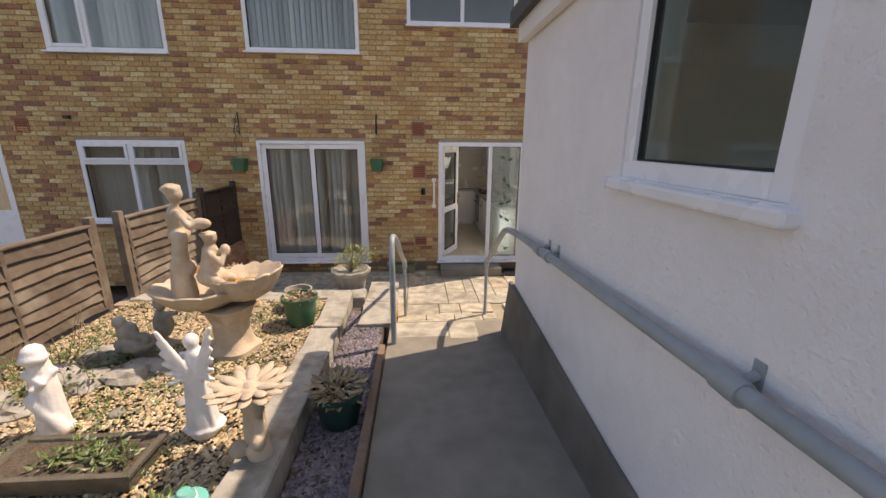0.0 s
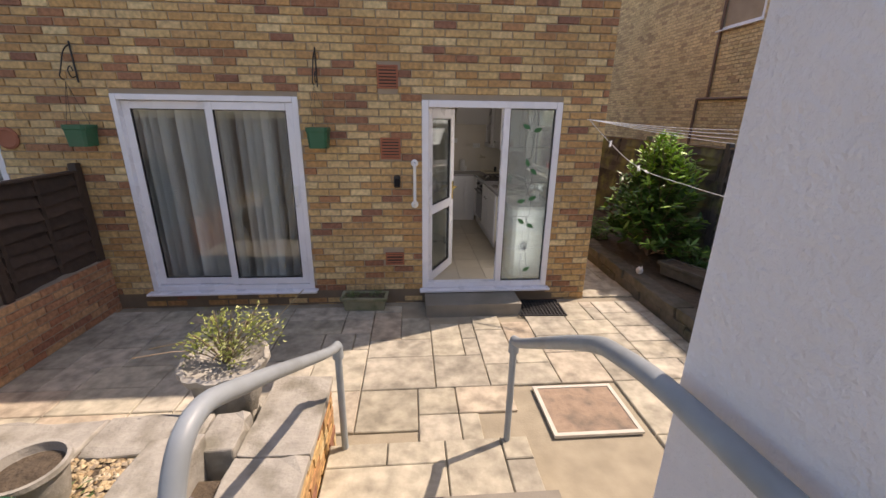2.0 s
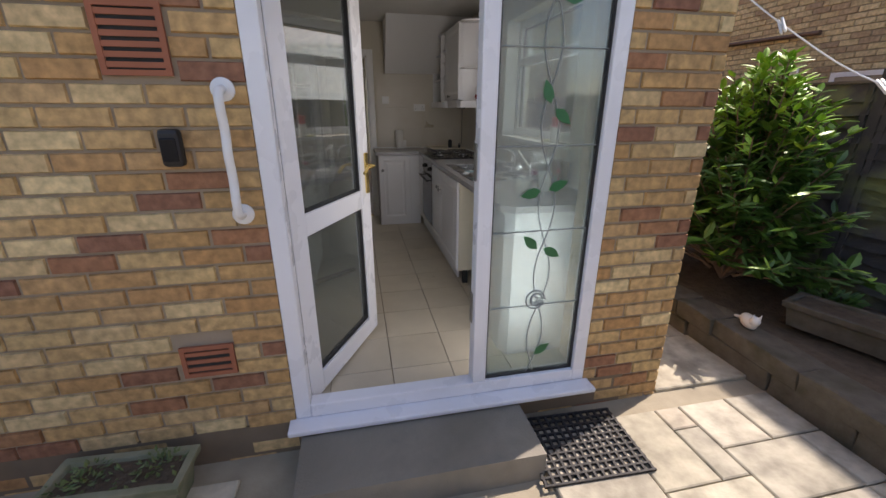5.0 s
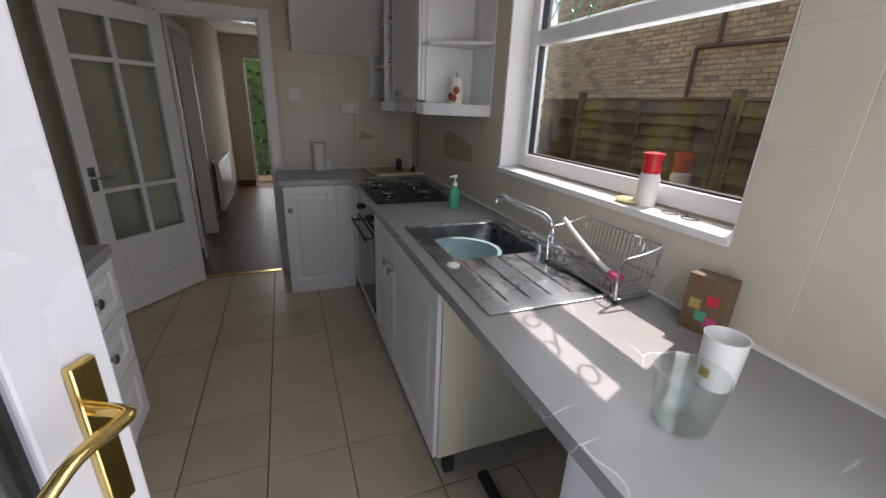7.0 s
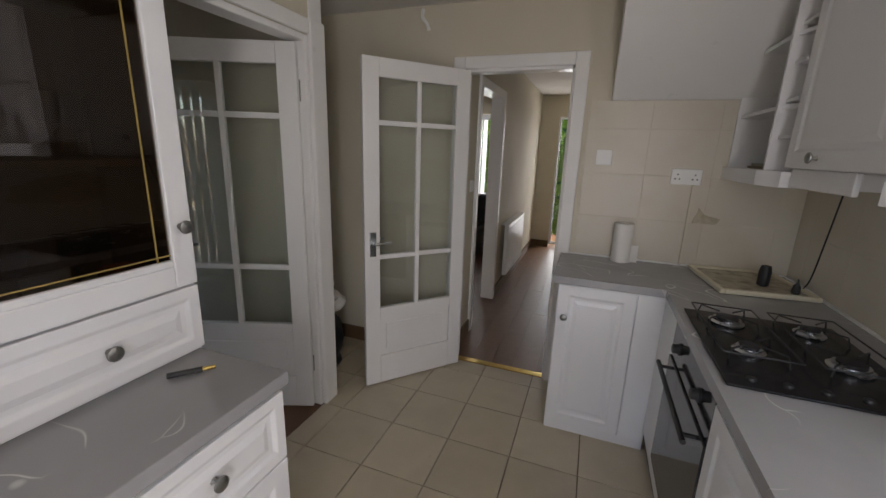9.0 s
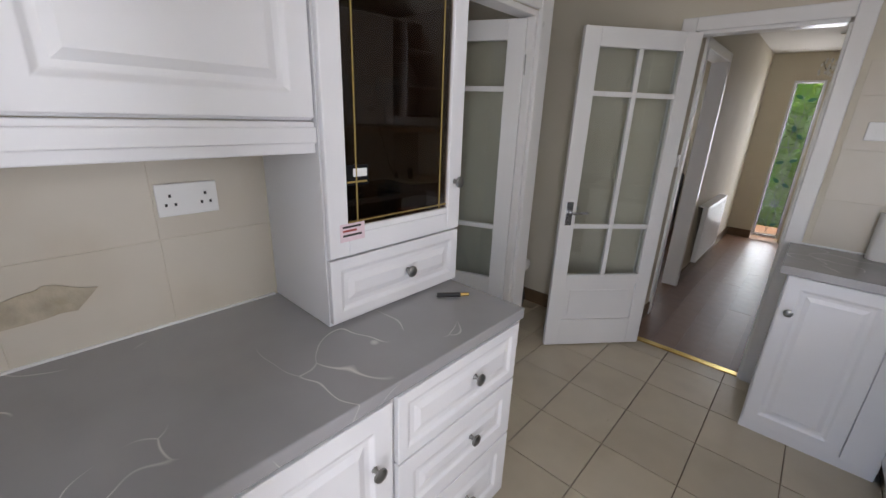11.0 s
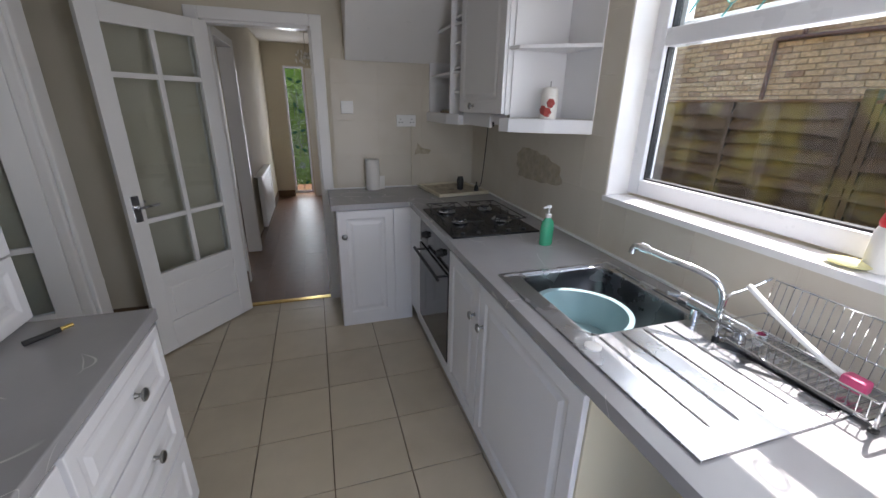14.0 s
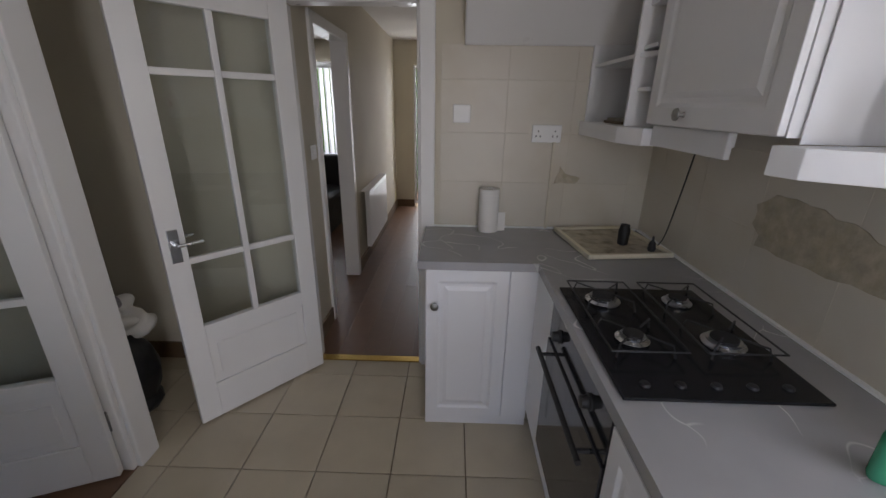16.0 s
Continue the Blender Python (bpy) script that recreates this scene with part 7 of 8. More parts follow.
lathe(bm, [(0.028, 0.11), (0.032, 0.122), (0.026, 0.145), (0.034, 0.17), (0.034, 0.178), (0.001, 0.183)], 20)
part("cap", bm, M["red"], b, "glossy red cap", smooth=True)
c = thing("yellow_cloth", "crumpled pale yellow cloth on the window sill", "cloth")
bm = bmesh.new()
blob(bm, (1.79, 1.27, 1.172), (0.035, 0.05, 0.011))
part("folds", bm, mat("pale_yellow_cloth", (0.7, 0.66, 0.35), 0.9, var=0.1, bump=0.4), c, smooth=True)
c = thing("spectacles", "thin dark wire spectacles on the window sill", "glasses")
bm = bmesh.new()
for y in (1.02, 1.09):
    tube(bm, [(1.79 + 0.02 * math.cos(a), y + 0.026 * math.sin(a), 1.17) for a in np.linspace(0, 6.2, 14)], 0.0018, 5)
tube(bm, [(1.81, 1.04, 1.172), (1.81, 1.07, 1.172)], 0.002, 5)
part("frame", bm, M["blackmat"], c)
# things on the worktop
b = thing("soap_bottle", "green hand soap pump bottle by the hob", "bottle", pose(1.533, 2.245, 0.911))
bm = bmesh.new()
rings = [[(0.033 * f * math.cos(t), 0.022 * f * math.sin(t), z) for t in np.linspace(0, 6.283, 20, endpoint=False)] for f, z in ((0.9, 0), (1, 0.01), (1, 0.09), (0.85, 0.115), (0.4, 0.13), (0.4, 0.135))]
ring_loft(bm, rings)
part("body", bm, M["soapgreen"], b, smooth=True)
bm = bmesh.new()
lathe(bm, [(0.014, 0.134), (0.014, 0.15), (0.004, 0.152), (0.004, 0.178), (0.011, 0.18), (0.011, 0.19), (0.001, 0.192)], 14)
tube(bm, [(0, 0, 0.185), (-0.035, -0.01, 0.182)], 0.005, 8)
part("pump", bm, M["white"], b, "white pump", smooth=True)
b = thing("kitchen_roll", "white kitchen roll standing at the hall-side wall", "kitchen roll", pose(0.922, 3.735, 0.911))
bm = bmesh.new()
lathe(bm, [(0.052, 0), (0.052, 0.225), (0.02, 0.226), (0.02, 0.2), (0.001, 0.2)], 28)
part("roll", bm, M["paper"], b, smooth=True)
bm = bmesh.new()
ring_loft(bm, [[(0.05, -0.01, z), (0.09, 0.0, z), (0.09, 0.002, z), (0.05, -0.006, z)] for z in (0.0, 0.1)])
part("loose_sheet", bm, M["paper"], b)
b = thing("chopping_board", "worn cream tray with green flower border in the corner", "tray", pose(1.5, 3.555, 0.9115, 0, 0, 7))
M["trayrim"] = mat("worn_tray", (0.5, 0.44, 0.33), 0.6, var=0.3, scale=25, bump=0.1, dirt=(0.15, 0.13, 0.07), dirt_amount=0.7, dscale=14)
bx("tray_base", b, M["trayrim"], -0.19, -0.205, 0, 0.19, 0.205, 0.012, 0.004)
bm = bmesh.new()
frame_bars(bm, -0.2, -0.215, 0.2, 0.215, 0.02, lambda a, d, z: (a, z, d), 0.001, 0.024)
part("tray_rim", bm, M["carcass"], b, bevel=0.004)
b = thing("gas_lighter", "black hob lighter lying on the tray", "lighter", pose(1.545, 3.5, 0.925, 0, 0, 20))
bm = bmesh.new()
lathe(bm, [(0.014, 0), (0.024, 0.006), (0.026, 0.07), (0.02, 0.1), (0.001, 0.104)], 16)
part("body", bm, M["blackmat"], b, smooth=True)
b = thing("black_plug", "small black plug on the tray", "plug", pose(1.645, 3.42, 0.925))
bm = bmesh.new()
lathe(bm, [(0.014, 0), (0.018, 0.01), (0.014, 0.04), (0.006, 0.05), (0.004, 0.07), (0.001, 0.071)], 12)
part("body", bm, M["blackmat"], b, smooth=True)
b = thing("measuring_jug", "clear glass jar at the end of the worktop", "jar", pose(1.325, 0.6, 0.911))
bm = bmesh.new()
lathe(bm, [(0.045, 0), (0.05, 0.006), (0.062, 0.11), (0.064, 0.115), (0.061, 0.115), (0.048, 0.01), (0.001, 0.008)], 28)
part("body", bm, M["glass"], b, smooth=True)
b = thing("mug", "white mug with yellow and black marks", "mug", pose(1.5, 0.66, 0.911))
bm = bmesh.new()
lathe(bm, [(0.036, 0), (0.038, 0.004), (0.042, 0.115), (0.044, 0.12), (0.04, 0.12), (0.037, 0.008), (0.001, 0.007)], 28)
part("body", bm, M["white"], b, smooth=True)
bm = bmesh.new()
box(bm, -0.044, -0.01, 0.03, -0.0395, 0.01, 0.05)
part("yellow_mark", bm, M["beadgold"], b)
b = thing("cereal_box", "dark carton with bright printed shapes against the wall", "box", pose(1.69, 0.835, 0.911, 0, 0, 12))
bx("carton", b, M["oak"], -0.03, -0.05, 0, 0.03, 0.05, 0.16, 0.002)
for y, z, m_ in ((-0.02, 0.1, "red"), (0.02, 0.08, "beadgold"), (0.0, 0.05, "soapgreen"), (-0.025, 0.04, "pink")):
    bx("print_patch", b, M[m_], -0.0312, y - 0.014, z - 0.014, -0.0304, y + 0.014, z + 0.014)
b = thing("pocket_knife", "black and silver screwdriver lying on the worktop", "tool", pose(-0.22, 1.9, 0.92, 0, 0, 50))
bm = bmesh.new()
tube(bm, [(-0.05, 0, 0), (0.03, 0, 0)], 0.008, 10)
part("grip", bm, M["blackmat"], b, smooth=True)
bm = bmesh.new()
tube(bm, [(0.03, 0, 0), (0.06, 0, 0)], 0.006, 10)
part("tip", bm, M["brass"], b, smooth=True)
# stained patches where paint or tiles came away
M["stain"] = mat("bare_plaster_patch", (0.46, 0.4, 0.3), 0.9, var=0.35, scale=30, bump=0.5, dirt=(0.4, 0.34, 0.22), dirt_amount=0.6, dscale=20)
for nm, lab, pts in (("plaster_patch", "bare stained plaster patch on the splashback", [(1.7455, 2.5, 1.13), (1.7455, 2.7, 1.12), (1.7455, 2.98, 1.11), (1.7455, 3.0, 1.2), (1.7455, 2.95, 1.3), (1.7455, 2.72, 1.28), (1.7455, 2.52, 1.23)]),
                     ("plaster_patch", "small brown stain by the socket", [(1.27, KY1 - 0.0045, 1.16), (1.37, KY1 - 0.0045, 1.16), (1.4, KY1 - 0.0045, 1.19), (1.32, KY1 - 0.0045, 1.21), (1.285, KY1 - 0.0045, 1.25)]),
                     ("plaster_patch", "small brown stain low on the painted wall", [(-0.6425, 0.85, 1.02), (-0.6425, 1.0, 1.02), (-0.6425, 1.04, 1.07), (-0.6425, 0.95, 1.1), (-0.6425, 0.87, 1.08)])):
    bm = bmesh.new()
    ctr = sum((Vector(p) for p in pts), Vector()) / len(pts)
    fine = []
    for i in range(len(pts)):
        a, b2 = Vector(pts[i]), Vector(pts[(i + 1) % len(pts)])
        for k in range(5):
            q = a.lerp(b2, k / 5)
            fine.append(q + (q - ctr) * noise.noise(q * 25) * 0.2)
    nrm = (fine[5] - ctr).cross(fine[10] - ctr).normalized() * 0.0015
    ring_loft(bm, [[p - nrm for p in fine], [p + nrm for p in fine]])
    tagged(finish(bm, nm, M["stain"]), lab, "stain")

# ---- inner doors ----
def glazed_door(name, label, w, h, m, handle=True, knobside=-1, flip=False):
    """A white door with two columns of three panes over a solid panel; hinge at the origin, leaf along +x."""
    e = thing(name, label, "door", m)
    t = 0.035
    bm = bmesh.new()
    S, B, Tt = 0.095, 0.53, 0.1
    box(bm, 0, 0, 0.008, S, t, h)
    box(bm, w - S, 0, 0.008, w, t, h)
    box(bm, S, 0, h - Tt, w - S, t, h)
    box(bm, S, 0, 0.008, w - S, t, 0.2)
    box(bm, S, 0, 0.46, w - S, t, B)
    part("door_frame", bm, M["gloss"], e, bevel=0.003)
    bm = bmesh.new()
    box(bm, S, 0.009, 0.2, w - S, t - 0.009, 0.46)
    box(bm, S + 0.04, 0.004, 0.24, w - S - 0.04, t - 0.004, 0.42)
    part("panel", bm, M["gloss"], e, bevel=0.004)
    bm = bmesh.new()
    box(bm, w / 2 - 0.014, 0.004, B, w / 2 + 0.014, t - 0.004, h - Tt)
    for z in (0.86, 1.645):
        for a, b in ((S, w / 2 - 0.014), (w / 2 + 0.014, w - S)):
            box(bm, a, 0.005, z - 0.014, b, t - 0.005, z + 0.014)
    part("glazing_bars", bm, M["gloss"], e, bevel=0.003)
    for a, b in ((S, w / 2 - 0.014), (w / 2 + 0.014, w - S)):
        for za, zb in ((B, 0.846), (0.874, 1.631), (1.659, h - Tt)):
            bm = bmesh.new()
            box(bm, a, t / 2 - 0.002, za, b, t / 2 + 0.002, zb)
            p = part("pane", bm, M["glass"], e)
            p.visible_shadow = False
    if handle:
        for y, s in ((0, -1), (t, 1)):
            bm = bmesh.new()
            box(bm, w - 0.07, min(y, y + s * 0.007), 0.87, w - 0.028, max(y, y + s * 0.007), 1.02)
            part("handle_plate", bm, M["steel"], e, bevel=0.002)
            bm = bmesh.new()
            tube(bm, [(w - 0.05, y, 0.955), (w - 0.05, y + s * 0.045, 0.955)], 0.009, 10)
            tube(bm, [(w - 0.05, y + s * 0.045, 0.955), (w - 0.15, y + s * 0.048, 0.96)], 0.008, 10)
            part("handle_lever", bm, M["steel"], e, smooth=True)
    for z in (0.22, 1.72):
        bm = bmesh.new()
        box(bm, -0.004, -0.006, z, 0.03, 0.001, z + 0.1)
        tube(bm, [(-0.004, -0.008, z), (-0.004, -0.008, z + 0.1)], 0.006, 8)
        part("hinge", bm, M["pewter"], e)
    return e


glazed_door("inner_door", "open white six-pane glazed door to the hall", 0.69, 1.985, pose(-0.075, KY1 - 0.022, 0.004, 0, 0, -130.5))
glazed_door("inner_door", "open white six-pane glazed door to the living room", 0.76, 1.985, pose(-0.69, 2.96, 0.004, 0, 0, -158))
# architraves
def architrave(name, label, boxes):
    bm = bmesh.new()
    for b in boxes:
        box(bm, *b)
    tagged(finish(bm, name, M["gloss"], bevel=0.006), label, "door frame", kind="structure")


architrave("trim_hall_door", "white painted architrave round the hall doorway",
           [(HD[0] - 0.065, KY1 - 0.018, 0, HD[0] + 0.012, KY1, 2.075), (HD[1] - 0.012, KY1 - 0.018, 0, HD[1] + 0.065, KY1, 2.075), (HD[0] + 0.012, KY1 - 0.018, 2.003, HD[1] - 0.012, KY1, 2.075),
            (HD[0], KY1, 0, HD[0] + 0.025, KY1 + 0.1, 1.985), (HD[1] - 0.025, KY1, 0, HD[1], KY1 + 0.1, 1.985), (HD[0] + 0.025, KY1, 1.985, HD[1] - 0.025, KY1 + 0.1, 2.01)])
architrave("trim_living_door", "white painted frame of the living-room doorway",
           [(-0.65, 2.985, 0, -0.625, 3.095, 2.1), (-0.65, 2.06, 0, -0.632, 2.12, 2.1), (-0.65, 2.12, 2.03, -0.632, 2.985, 2.1), (-0.75, 2.965, 0, -0.65, 3.0, 2.03), (-0.75, 2.12, 0, -0.65, 2.145, 2.03), (-0.75, 2.145, 2.0, -0.65, 2.965, 2.03), (-0.755, 3.0, 0, -0.645, 3.1, 2.38)])
architrave("trim_front_room_door", "white painted frame of the front-room doorway", [(-0.262, 4.3, 0, -0.13, 4.365, 2.06), (-0.262, 5.135, 0, -0.13, 5.2, 2.06), (-0.262, 4.365, 1.99, -0.13, 5.135, 2.06)])
structure("baseboard", [(-0.15, KY1 + 0.101, 0, -0.137, 4.3, 0.11), (-0.15, 5.2, 0, -0.137, 7.9, 0.11), (0.627, KY1 + 0.101, 0, 0.64, 7.9, 0.11), (-0.137, 7.887, 0, 0.13, 7.9, 0.11), (-1.7, KY1 - 0.015, 0, HD[0] - 0.066, KY1, 0.11)], M["oak"], "skirting", "brown stained hall skirting")
structure("threshold", [(HD[0] + 0.025, KY1 + 0.01, -0.001, HD[1] - 0.025, KY1 + 0.06, 0.006)], M["brass"], "threshold", "metal threshold strip at the hall floor")
# hall radiator, front door glass, chandelier
r = thing("radiator", "white panel radiator on the hall wall", "radiator")
bx("panel", r, M["gloss"], -0.115, 5.45, 0.18, -0.07, 6.45, 0.74, 0.006)
bm = bmesh.new()
for i in range(28):
    y = 5.475 + i * 0.0345
    box(bm, -0.0698, y, 0.21, -0.066, y + 0.018, 0.71)
part("ribs", bm, M["gloss"], r)
bx("top_grille", r, M["gloss"], -0.148, 5.45, 0.7405, -0.066, 6.45, 0.752, 0.002)
window("window_9", "tall narrow leaded glass panel beside the front door", 0.13, 0.05, 0.44, 2.06, place=lambda u, d, z: (u, 8.0 - d, z), sill=False, w=0.03, glass=M["glass"])
e = thing("leaded_vine", "green vine leading on the tall hall glass", "decoration", pose(-0.905, 7.935, 0))
stem_pattern(e, 1.19, 0.1, 2.02, 0.0, 0.12)
window("window_10", "white plastic front-room window", -2.6, 0.75, -0.9, 2.1, (-1.75,), place=lambda u, d, z: (u, 8.05 - d, z), sill=False)
vertical_blinds("vertical_blind", "half-open pale vertical blind at the front window", -2.5, 0.8, -0.95, 2.0, 7.8, turn=60)
fd = thing("front_door", "closed white front door beside the narrow glass", "door")
bx("door_slab", fd, M["gloss"], 0.46, 7.86, 0, 0.638, 7.9, 2.03, 0.004)
ch = thing("ceiling_light", "small glass droplet chandelier in the hall", "ceiling light", pose(0.5, 6.6, 0))
bm = bmesh.new()
tube(bm, [(0, 0, CEIL), (0, 0, 2.15)], 0.005, 6)
lathe(bm, [(0.05, CEIL - 0.02), (0.05, CEIL), (0.001, CEIL)], 16)
for k in range(5):
    a = k * 1.2566
    tube(bm, curve_pts([(0, 0, 2.1), (0.08 * math.cos(a), 0.08 * math.sin(a), 2.05), (0.13 * math.cos(a), 0.13 * math.sin(a), 2.12)], 4), 0.005, 6)
part("arms", bm, M["chrome"], ch)
bm = bmesh.new()
rnd = random.Random(6)
for k in range(40):
    a = rnd.uniform(0, 6.28)
    r_ = rnd.uniform(0.04, 0.15)
    blob(bm, (r_ * math.cos(a), r_ * math.sin(a), rnd.uniform(1.98, 2.14)), (0.01, 0.01, 0.016))
part("droplets", bm, M["white"], ch)
sofa = thing("sofa", "black sofa in the front room", "sofa")
bx("seat", sofa, M["blackmat"], -1.55, 6.1, 0.0, -0.75, 7.3, 0.45, 0.05)
bx("backrest", sofa, M["blackmat"], -1.55, 7.3, 0.0, -0.75, 7.5, 0.85, 0.05)
# alcove: laundry on a black bag
bag = thing("laundry_bag", "black printed bag in the alcove with white laundry on top", "bag", pose(-0.95, 3.33, 0))
bm = bmesh.new()
blob(bm, (0, 0, 0.23), (0.19, 0.18, 0.23))
blob(bm, (0.02, 0, 0.06), (0.16, 0.14, 0.07))
figure("bag_body", bm, mat("black_nylon", (0.02, 0.02, 0.022), 0.45, var=0.3, bump=0.3), bag, voxel=0.012)
for k, (txt, x, z, s) in enumerate((("KE", 0.02, 0.27, 0.07), ("JT", -0.05, 0.17, 0.08))):
    cu = bpy.data.curves.new("lettering", "FONT")
    cu.body, cu.size, cu.extrude = txt, s, 0.001
    ob = new("lettering", cu)
    ob.parent = bag
    ob["label"] = "white printed capital letters"
    cu.materials.append(M["white"])
    ob.matrix_basis = pose(x + 0.08, -0.15, z + 0.03, 80, 0, 40)
lp = thing("laundry_pile", "heap of white and patterned laundry on the black bag", "clothes", pose(-0.97, 3.32, 0.44))
bm = bmesh.new()
rnd = random.Random(2)
for k in range(16):
    blob(bm, (rnd.uniform(-0.14, 0.14), rnd.uniform(-0.13, 0.13), rnd.uniform(0, 0.16)), (rnd.uniform(0.04, 0.1), rnd.uniform(0.04, 0.1), rnd.uniform(0.02, 0.05)), (rnd.uniform(-40, 40), rnd.uniform(-40, 40), 0))
blob(bm, (0.05, -0.14, -0.06), (0.06, 0.03, 0.12), (0, 10, 0))
figure("white_cloth", bm, M["paper"], lp, voxel=0.012)
bm = bmesh.new()
blob(bm, (0.0, 0.05, 0.18), (0.1, 0.06, 0.03), (10, 20, 0))
blob(bm, (0.06, 0.0, 0.17), (0.06, 0.05, 0.02), (10, 30, 0))
figure("patterned_cloth", bm, mat("dark_patterned_cloth", (0.3, 0.28, 0.3), 0.9, var=1.2, scale=60, bump=0.3), lp, voxel=0.01)
# living room seen through the door
structure("living_floor", [(-4.1, 0.27, -0.0095, -0.655, 3.3, -0.002)], M["laminate"], "floor", "brown wooden living-room floor")
# hedge beyond the front windows
bm = bmesh.new()
rnd = random.Random(77)
for _ in range(5200):
    big_leaf(bm, Vector((rnd.uniform(-3.4, 1.6), 10.2 + rnd.uniform(-0.3, 0.3), rnd.uniform(-0.3, 2.6))), Vector((rnd.uniform(-1, 1), -abs(rnd.uniform(0.2, 1)), rnd.uniform(-0.3, 1))).normalized(), rnd.uniform(0.1, 0.2))
box(bm, -3.6, 10.3, -0.6, 1.8, 10.6, 2.4)
tagged(finish(bm, "hedge", M["leaf_new"]), "bright green hedge beyond the front windows", "hedge", kind="stuff")

# ---- daylight through the openings ----
def portal(name, at, target, w, h, watts):
    ld = bpy.data.lights.new(name, "AREA")
    ld.shape, ld.size, ld.size_y, ld.energy, ld.color = "RECTANGLE", w, h, watts, (0.93, 0.97, 1.0)
    ob = new(name, ld)
    ob.matrix_world = look(at, target)
    return ob


portal("daylight_back_door", (1.19, 0.13, 1.05), (0.8, 3, 1.0), 0.42, 1.8, DAY * 5)
portal("daylight_kitchen_window", (1.985, (WIN[0] + WIN[2]) / 2, 1.75), (0.2, 1.6, 0.9), 1.1, 0.6, DAY * 2.2)
portal("daylight_front_window", (-1.75, 8.15, 1.45), (-1.75, 5, 1.0), 1.5, 1.3, DAY * 9)
portal("daylight_front_glass", (0.28, 8.08, 1.05), (0.28, 5, 0.8), 0.28, 1.9, DAY * 4)


# ---- pieces: bricks, slabs, tiles ----
face = lambda u, z, d: (u, 0.012 - d, z)
brick_wall(wall_rear, brick_rows(-10, 1.99, -0.39, 5.0, REAR_HOLES + [(-0.45, 2.2, -0.24, 2.42), (-0.437, 1.5, -0.227, 1.72), (-0.42, 0.30, -0.21, 0.447)]), face,
           lambda u, z: math.hypot(max(-0.7 - u, u - 2, 0) + 0.15 * abs(u - 0.7), (z - 0.9) * 0.6))
brick_wall(wall_side, brick_rows(0.01, 9, -0.39, 5.0, [(WIN[2], WIN[1], WIN[0], WIN[3])]), lambda u, z, d: (1.978 + d, u, z), lambda u, z: 0, most=0)
nwall = bpy.data.objects["wall_neighbour_core"]
brick_wall(nwall, brick_rows(-3, 14, -0.6, 6.45, [(1.5, 1.2, 2.95, 1.86), (3.7, 3.8, 4.85, 4.9)]), lambda u, z, d: (NX + 0.02 - d, u, z), lambda u, z: 0, most=0, joined=M["brick_pale"])
brick_wall(wl, brick_rows(-2.9, -0.02, -0.39, 0.42, []), lambda u, z, d: (-3.412 + d, u, z), lambda u, z: abs(u + 1), most=120, single=M["brick_ochre"], joined=M["brick_ochre_i"])
brick_wall(flank, brick_rows(-3.36, -2.18, -0.3, 0.335, []), lambda u, z, d: (-0.656 + d, u, z), lambda u, z: abs(u + 2.7), most=60, single=M["brick"])


def paving(parent, region, unit, cut, seed, mat_, z, near=300):
    """Slabs of mixed sizes laid on a grid, each an object of its own."""
    x0, y0, x1, y1 = region
    nx, ny = int((x1 - x0) / unit), int((y1 - y0) / unit)
    rnd = random.Random(seed)
    used = [[False] * ny for _ in range(nx)]
    cache = {}
    sizes = [(3, 3), (3, 2), (2, 3), (2, 2), (3, 4), (4, 3), (4, 2), (2, 4)]
    for j in range(ny):
        for i in range(nx):
            if used[i][j]:
                continue
            opts = sizes[:]
            rnd.shuffle(opts)
            opts += [(2, 1), (1, 2), (1, 1)]
            for a, b in opts:
                if i + a <= nx and j + b <= ny and not any(used[i + p][j + q] for p in range(a) for q in range(b)):
                    break
            for p in range(a):
                for q in range(b):
                    used[i + p][j + q] = True
            sx, sy = x0 + i * unit, y0 + j * unit
            ex, ey = sx + a * unit, sy + b * unit
            if any(sx < c[2] - 0.01 and ex > c[0] + 0.01 and sy < c[3] - 0.01 and ey > c[1] + 0.01 for c in cut):
                continue
            if (a, b) not in cache:
                w, h, g, s, t = a * unit, b * unit, 0.004, 0.006, 0.03
                vs = [(g, g, 0), (w - g, g, 0), (w - g, h - g, 0), (g, h - g, 0), (g, g, t - s), (w - g, g, t - s), (w - g, h - g, t - s), (g, h - g, t - s), (g + s, g + s, t), (w - g - s, g + s, t), (w - g - s, h - g - s, t), (g + s, h - g - s, t)]
                fs = [(8, 9, 10, 11)] + [(k, (k + 1) % 4, 4 + (k + 1) % 4, 4 + k) for k in range(4)] + [(4 + k, 4 + (k + 1) % 4, 8 + (k + 1) % 4, 8 + k) for k in range(4)]
                me = bpy.data.meshes.new("slab")
                me.from_pydata(vs, [], fs)
                me.materials.append(mat_)
                cache[(a, b)] = me
            ob = new("slab", cache[(a, b)])
            ob.parent = parent
            ob.matrix_basis = pose(sx, sy, z - 0.03 + rnd.uniform(-0.002, 0.002), rnd.uniform(-0.25, 0.25), rnd.uniform(-0.25, 0.25), 0)


patio = bpy.data.objects["patio_bed"]
paving(patio, (-3.41, -2.55, 2.65, 0.0), 0.151, [(-1.1, -2.55, 0.62, -2.36), (0.85, -2.23, 1.5, -1.69), (0.03, -0.4, 1.07, 0.0), (-1.38, -2.5, -0.65, -2.12), (-3.41, -2.6, -0.7, -2.55)], 4, M["slab"], PATIO)
paving(patio, (2.0, 0.0, 2.66, 5.4), 0.165, [], 6, M["slab"], PATIO)
st = bpy.data.objects["steps"]
paving(st, (-0.635, -2.9, 0.6, -2.37), 0.176, [], 5, M["slab"], 0.006)
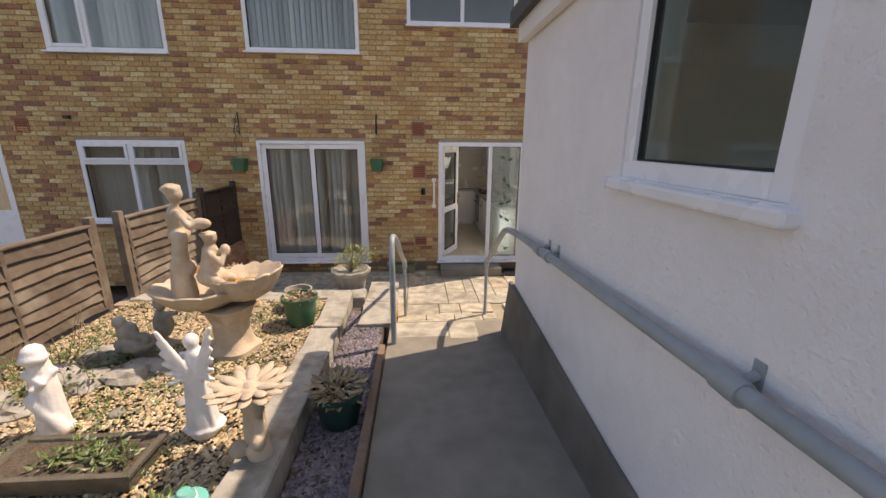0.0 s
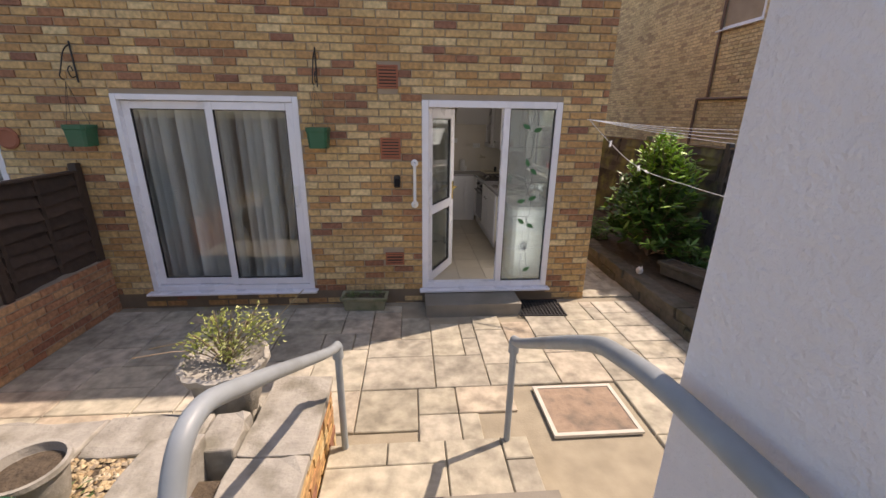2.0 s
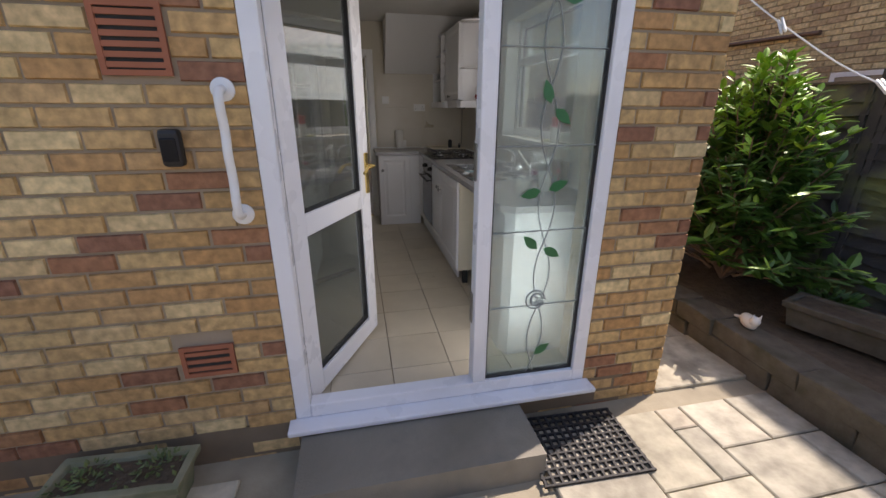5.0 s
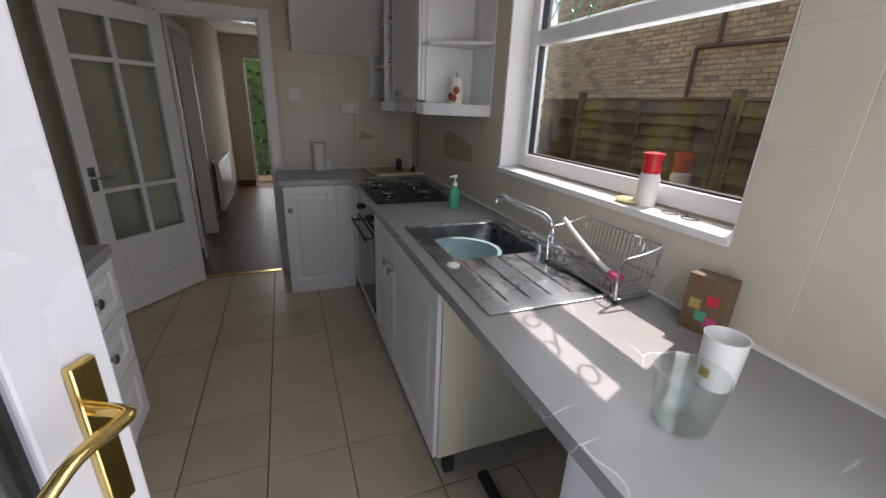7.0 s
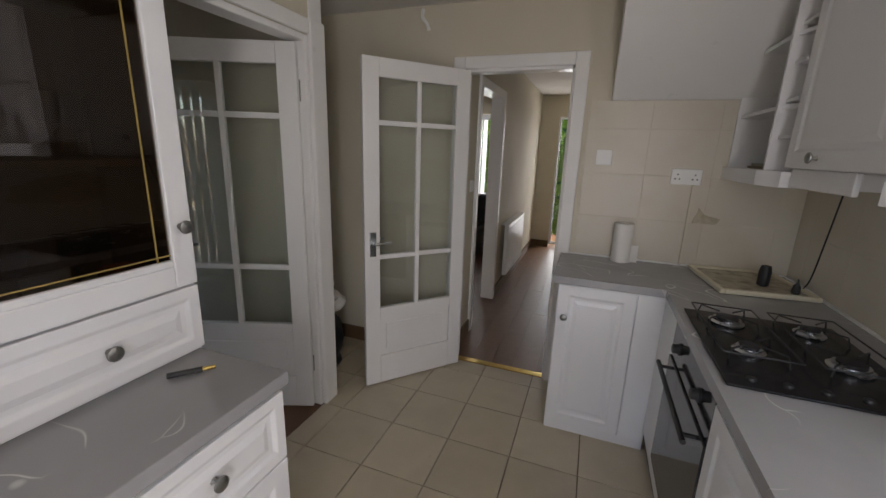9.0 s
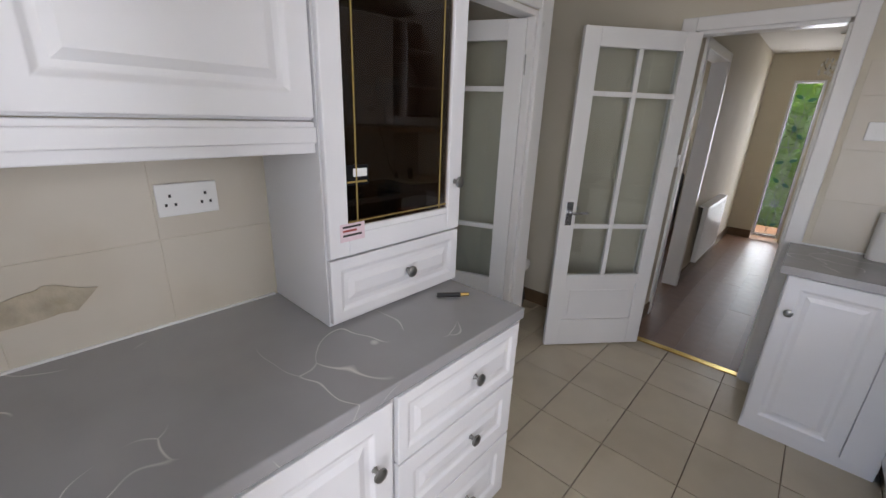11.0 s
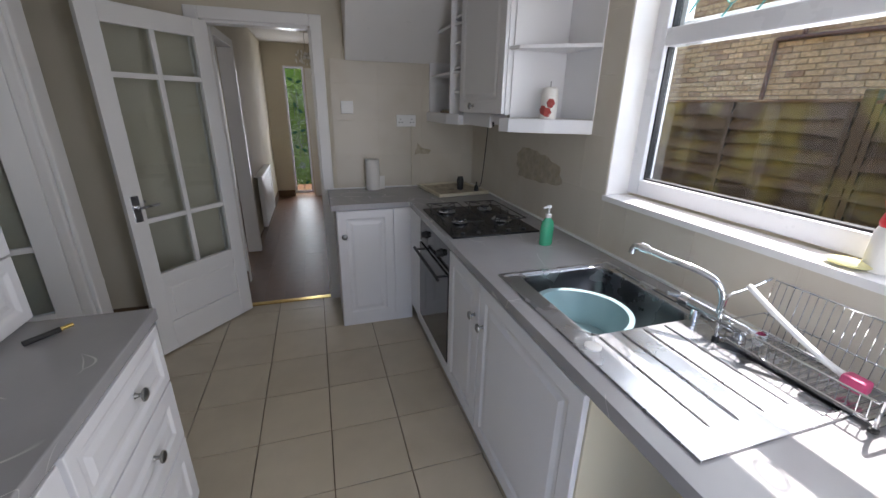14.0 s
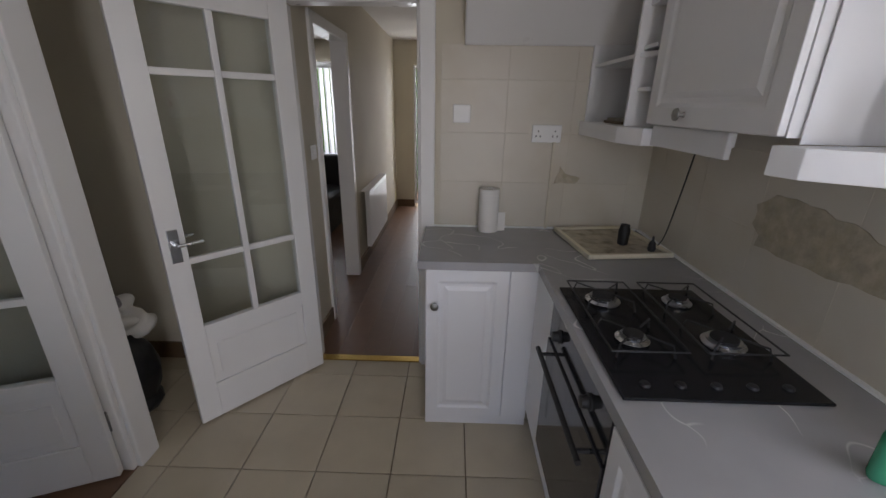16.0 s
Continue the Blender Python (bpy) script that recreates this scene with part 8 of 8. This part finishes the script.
paving(st, (-0.635, -3.31, 0.6, -2.91), 0.2, [], 7, M["slab"], 0.186)
rp = bpy.data.objects["ramp"]
paving(rp, (-0.655, -3.9, 0.45, -3.32), 0.28, [], 9, M["slab"], 0.362)


def tile_grid(parent, name, region, sx, sy, ox, oy, place, mat_, g=0.0025, t=0.009, holes=()):
    """Square-laid tiles clipped to a region; place(u, v, h) gives the point h metres proud."""
    x0, y0, x1, y1 = region
    cache = {}
    o = Vector(place(0, 0, 0))
    A, B, C = Vector(place(1, 0, 0)) - o, Vector(place(0, 1, 0)) - o, Vector(place(0, 0, 1)) - o
    flip = A.cross(B).dot(C) < 0
    i = math.floor((x0 - ox) / sx)
    while ox + i * sx < x1:
        j = math.floor((y0 - oy) / sy)
        while oy + j * sy < y1:
            a, b = max(x0, ox + i * sx), max(y0, oy + j * sy)
            c, d = min(x1, ox + (i + 1) * sx), min(y1, oy + (j + 1) * sy)
            rects = [(a, b, c, d)]
            for h in holes:
                nxt = []
                for r in rects:
                    if r[0] >= h[2] or r[2] <= h[0] or r[1] >= h[3] or r[3] <= h[1]:
                        nxt.append(r)
                        continue
                    if r[0] < h[0]: nxt.append((r[0], r[1], h[0], r[3]))
                    if r[2] > h[2]: nxt.append((h[2], r[1], r[2], r[3]))
                    m0, m1 = max(r[0], h[0]), min(r[2], h[2])
                    if r[1] < h[1]: nxt.append((m0, r[1], m1, h[1]))
                    if r[3] > h[3]: nxt.append((m0, h[3], m1, r[3]))
                rects = nxt
            for r in rects:
                w, h = round(r[2] - r[0], 3), round(r[3] - r[1], 3)
                if w < 0.015 or h < 0.015:
                    continue
                if (w, h) not in cache:
                    s = 0.0012
                    vs = [(g, g, 0), (w - g, g, 0), (w - g, h - g, 0), (g, h - g, 0), (g, g, t - s), (w - g, g, t - s), (w - g, h - g, t - s), (g, h - g, t - s), (g + s, g + s, t), (w - g - s, g + s, t), (w - g - s, h - g - s, t), (g + s, h - g - s, t)]
                    fs = [(8, 9, 10, 11)] + [(k, (k + 1) % 4, 4 + (k + 1) % 4, 4 + k) for k in range(4)] + [(4 + k, 4 + (k + 1) % 4, 8 + (k + 1) % 4, 8 + k) for k in range(4)]
                    me = bpy.data.meshes.new(name)
                    me.from_pydata([A * p[0] + B * p[1] + C * p[2] for p in vs], [], [f[::-1] if flip else f for f in fs])
                    me.materials.append(mat_)
                    cache[(w, h)] = me
                ob = new(name, cache[(w, h)])
                ob.parent = parent
                ob.location = place(r[0], r[1], 0)
            j += 1
        i += 1


kf = bpy.data.objects["kitchen_subfloor"]
tile_grid(kf, "tile", (KX0, 0.08, KX1, KY1 + 0.01), 0.334, 0.337, 0.148, 2.655, lambda u, v, h: (u, v, h - 0.009), M["floortile"])
tile_grid(kf, "tile", (-1.7, 3.06, KX0, KY1), 0.334, 0.337, 0.148, 2.655, lambda u, v, h: (u, v, h - 0.009), M["floortile"])
tile_grid(wall_side, "wall_tile", (0.3, 0.918, KY1, 2.2), 0.33, 0.25, 0.02, 0.91, lambda u, v, h: (KX1 - h + 0.003, u, v), M["walltile"], g=0.0008, t=0.004, holes=((WIN[2], 1.137, WIN[0], WIN[3]),))
tile_grid(bpy.data.objects["wall_hall"], "wall_tile", (0.66, 0.918, KX1, 1.815), 0.33, 0.25, 0.66, 0.91, lambda u, v, h: (u, KY1 + 0.003 - h, v), M["walltile"], g=0.0008, t=0.004)
tile_grid(bpy.data.objects["wall_kitchen_left"], "wall_tile", (0.3, 0.918, 1.485, 1.44), 0.33, 0.25, 0.2, 0.91, lambda u, v, h: (KX0 - 0.002 + h, u, v), M["walltile"], g=0.0008, t=0.004)
# laminate boards of the hall
hf = bpy.data.objects["hall_floor"]
rnd = random.Random(12)
cache = {}
for i in range(5):
    x = -0.15 + i * 0.16
    y = KY1 + 0.07 - rnd.uniform(0, 1.0)
    while y < 7.9:
        a, b = max(y, KY1 + 0.065), min(y + 1.2, 7.9)
        L = round(b - a, 2)
        if L > 0.05:
            if L not in cache:
                bm = bmesh.new()
                box(bm, 0.0008, 0.0008, 0, 0.1592, L - 0.0008, 0.004)
                me = bpy.data.meshes.new("board")
                bmesh.ops.recalc_face_normals(bm, faces=bm.faces)
                bm.to_mesh(me)
                bm.free()
                me.materials.append(M["laminate"])
                cache[L] = me
            ob = new("board", cache[L])
            ob.parent = hf
            ob.location = (x, a, -0.004)
        y += 1.2
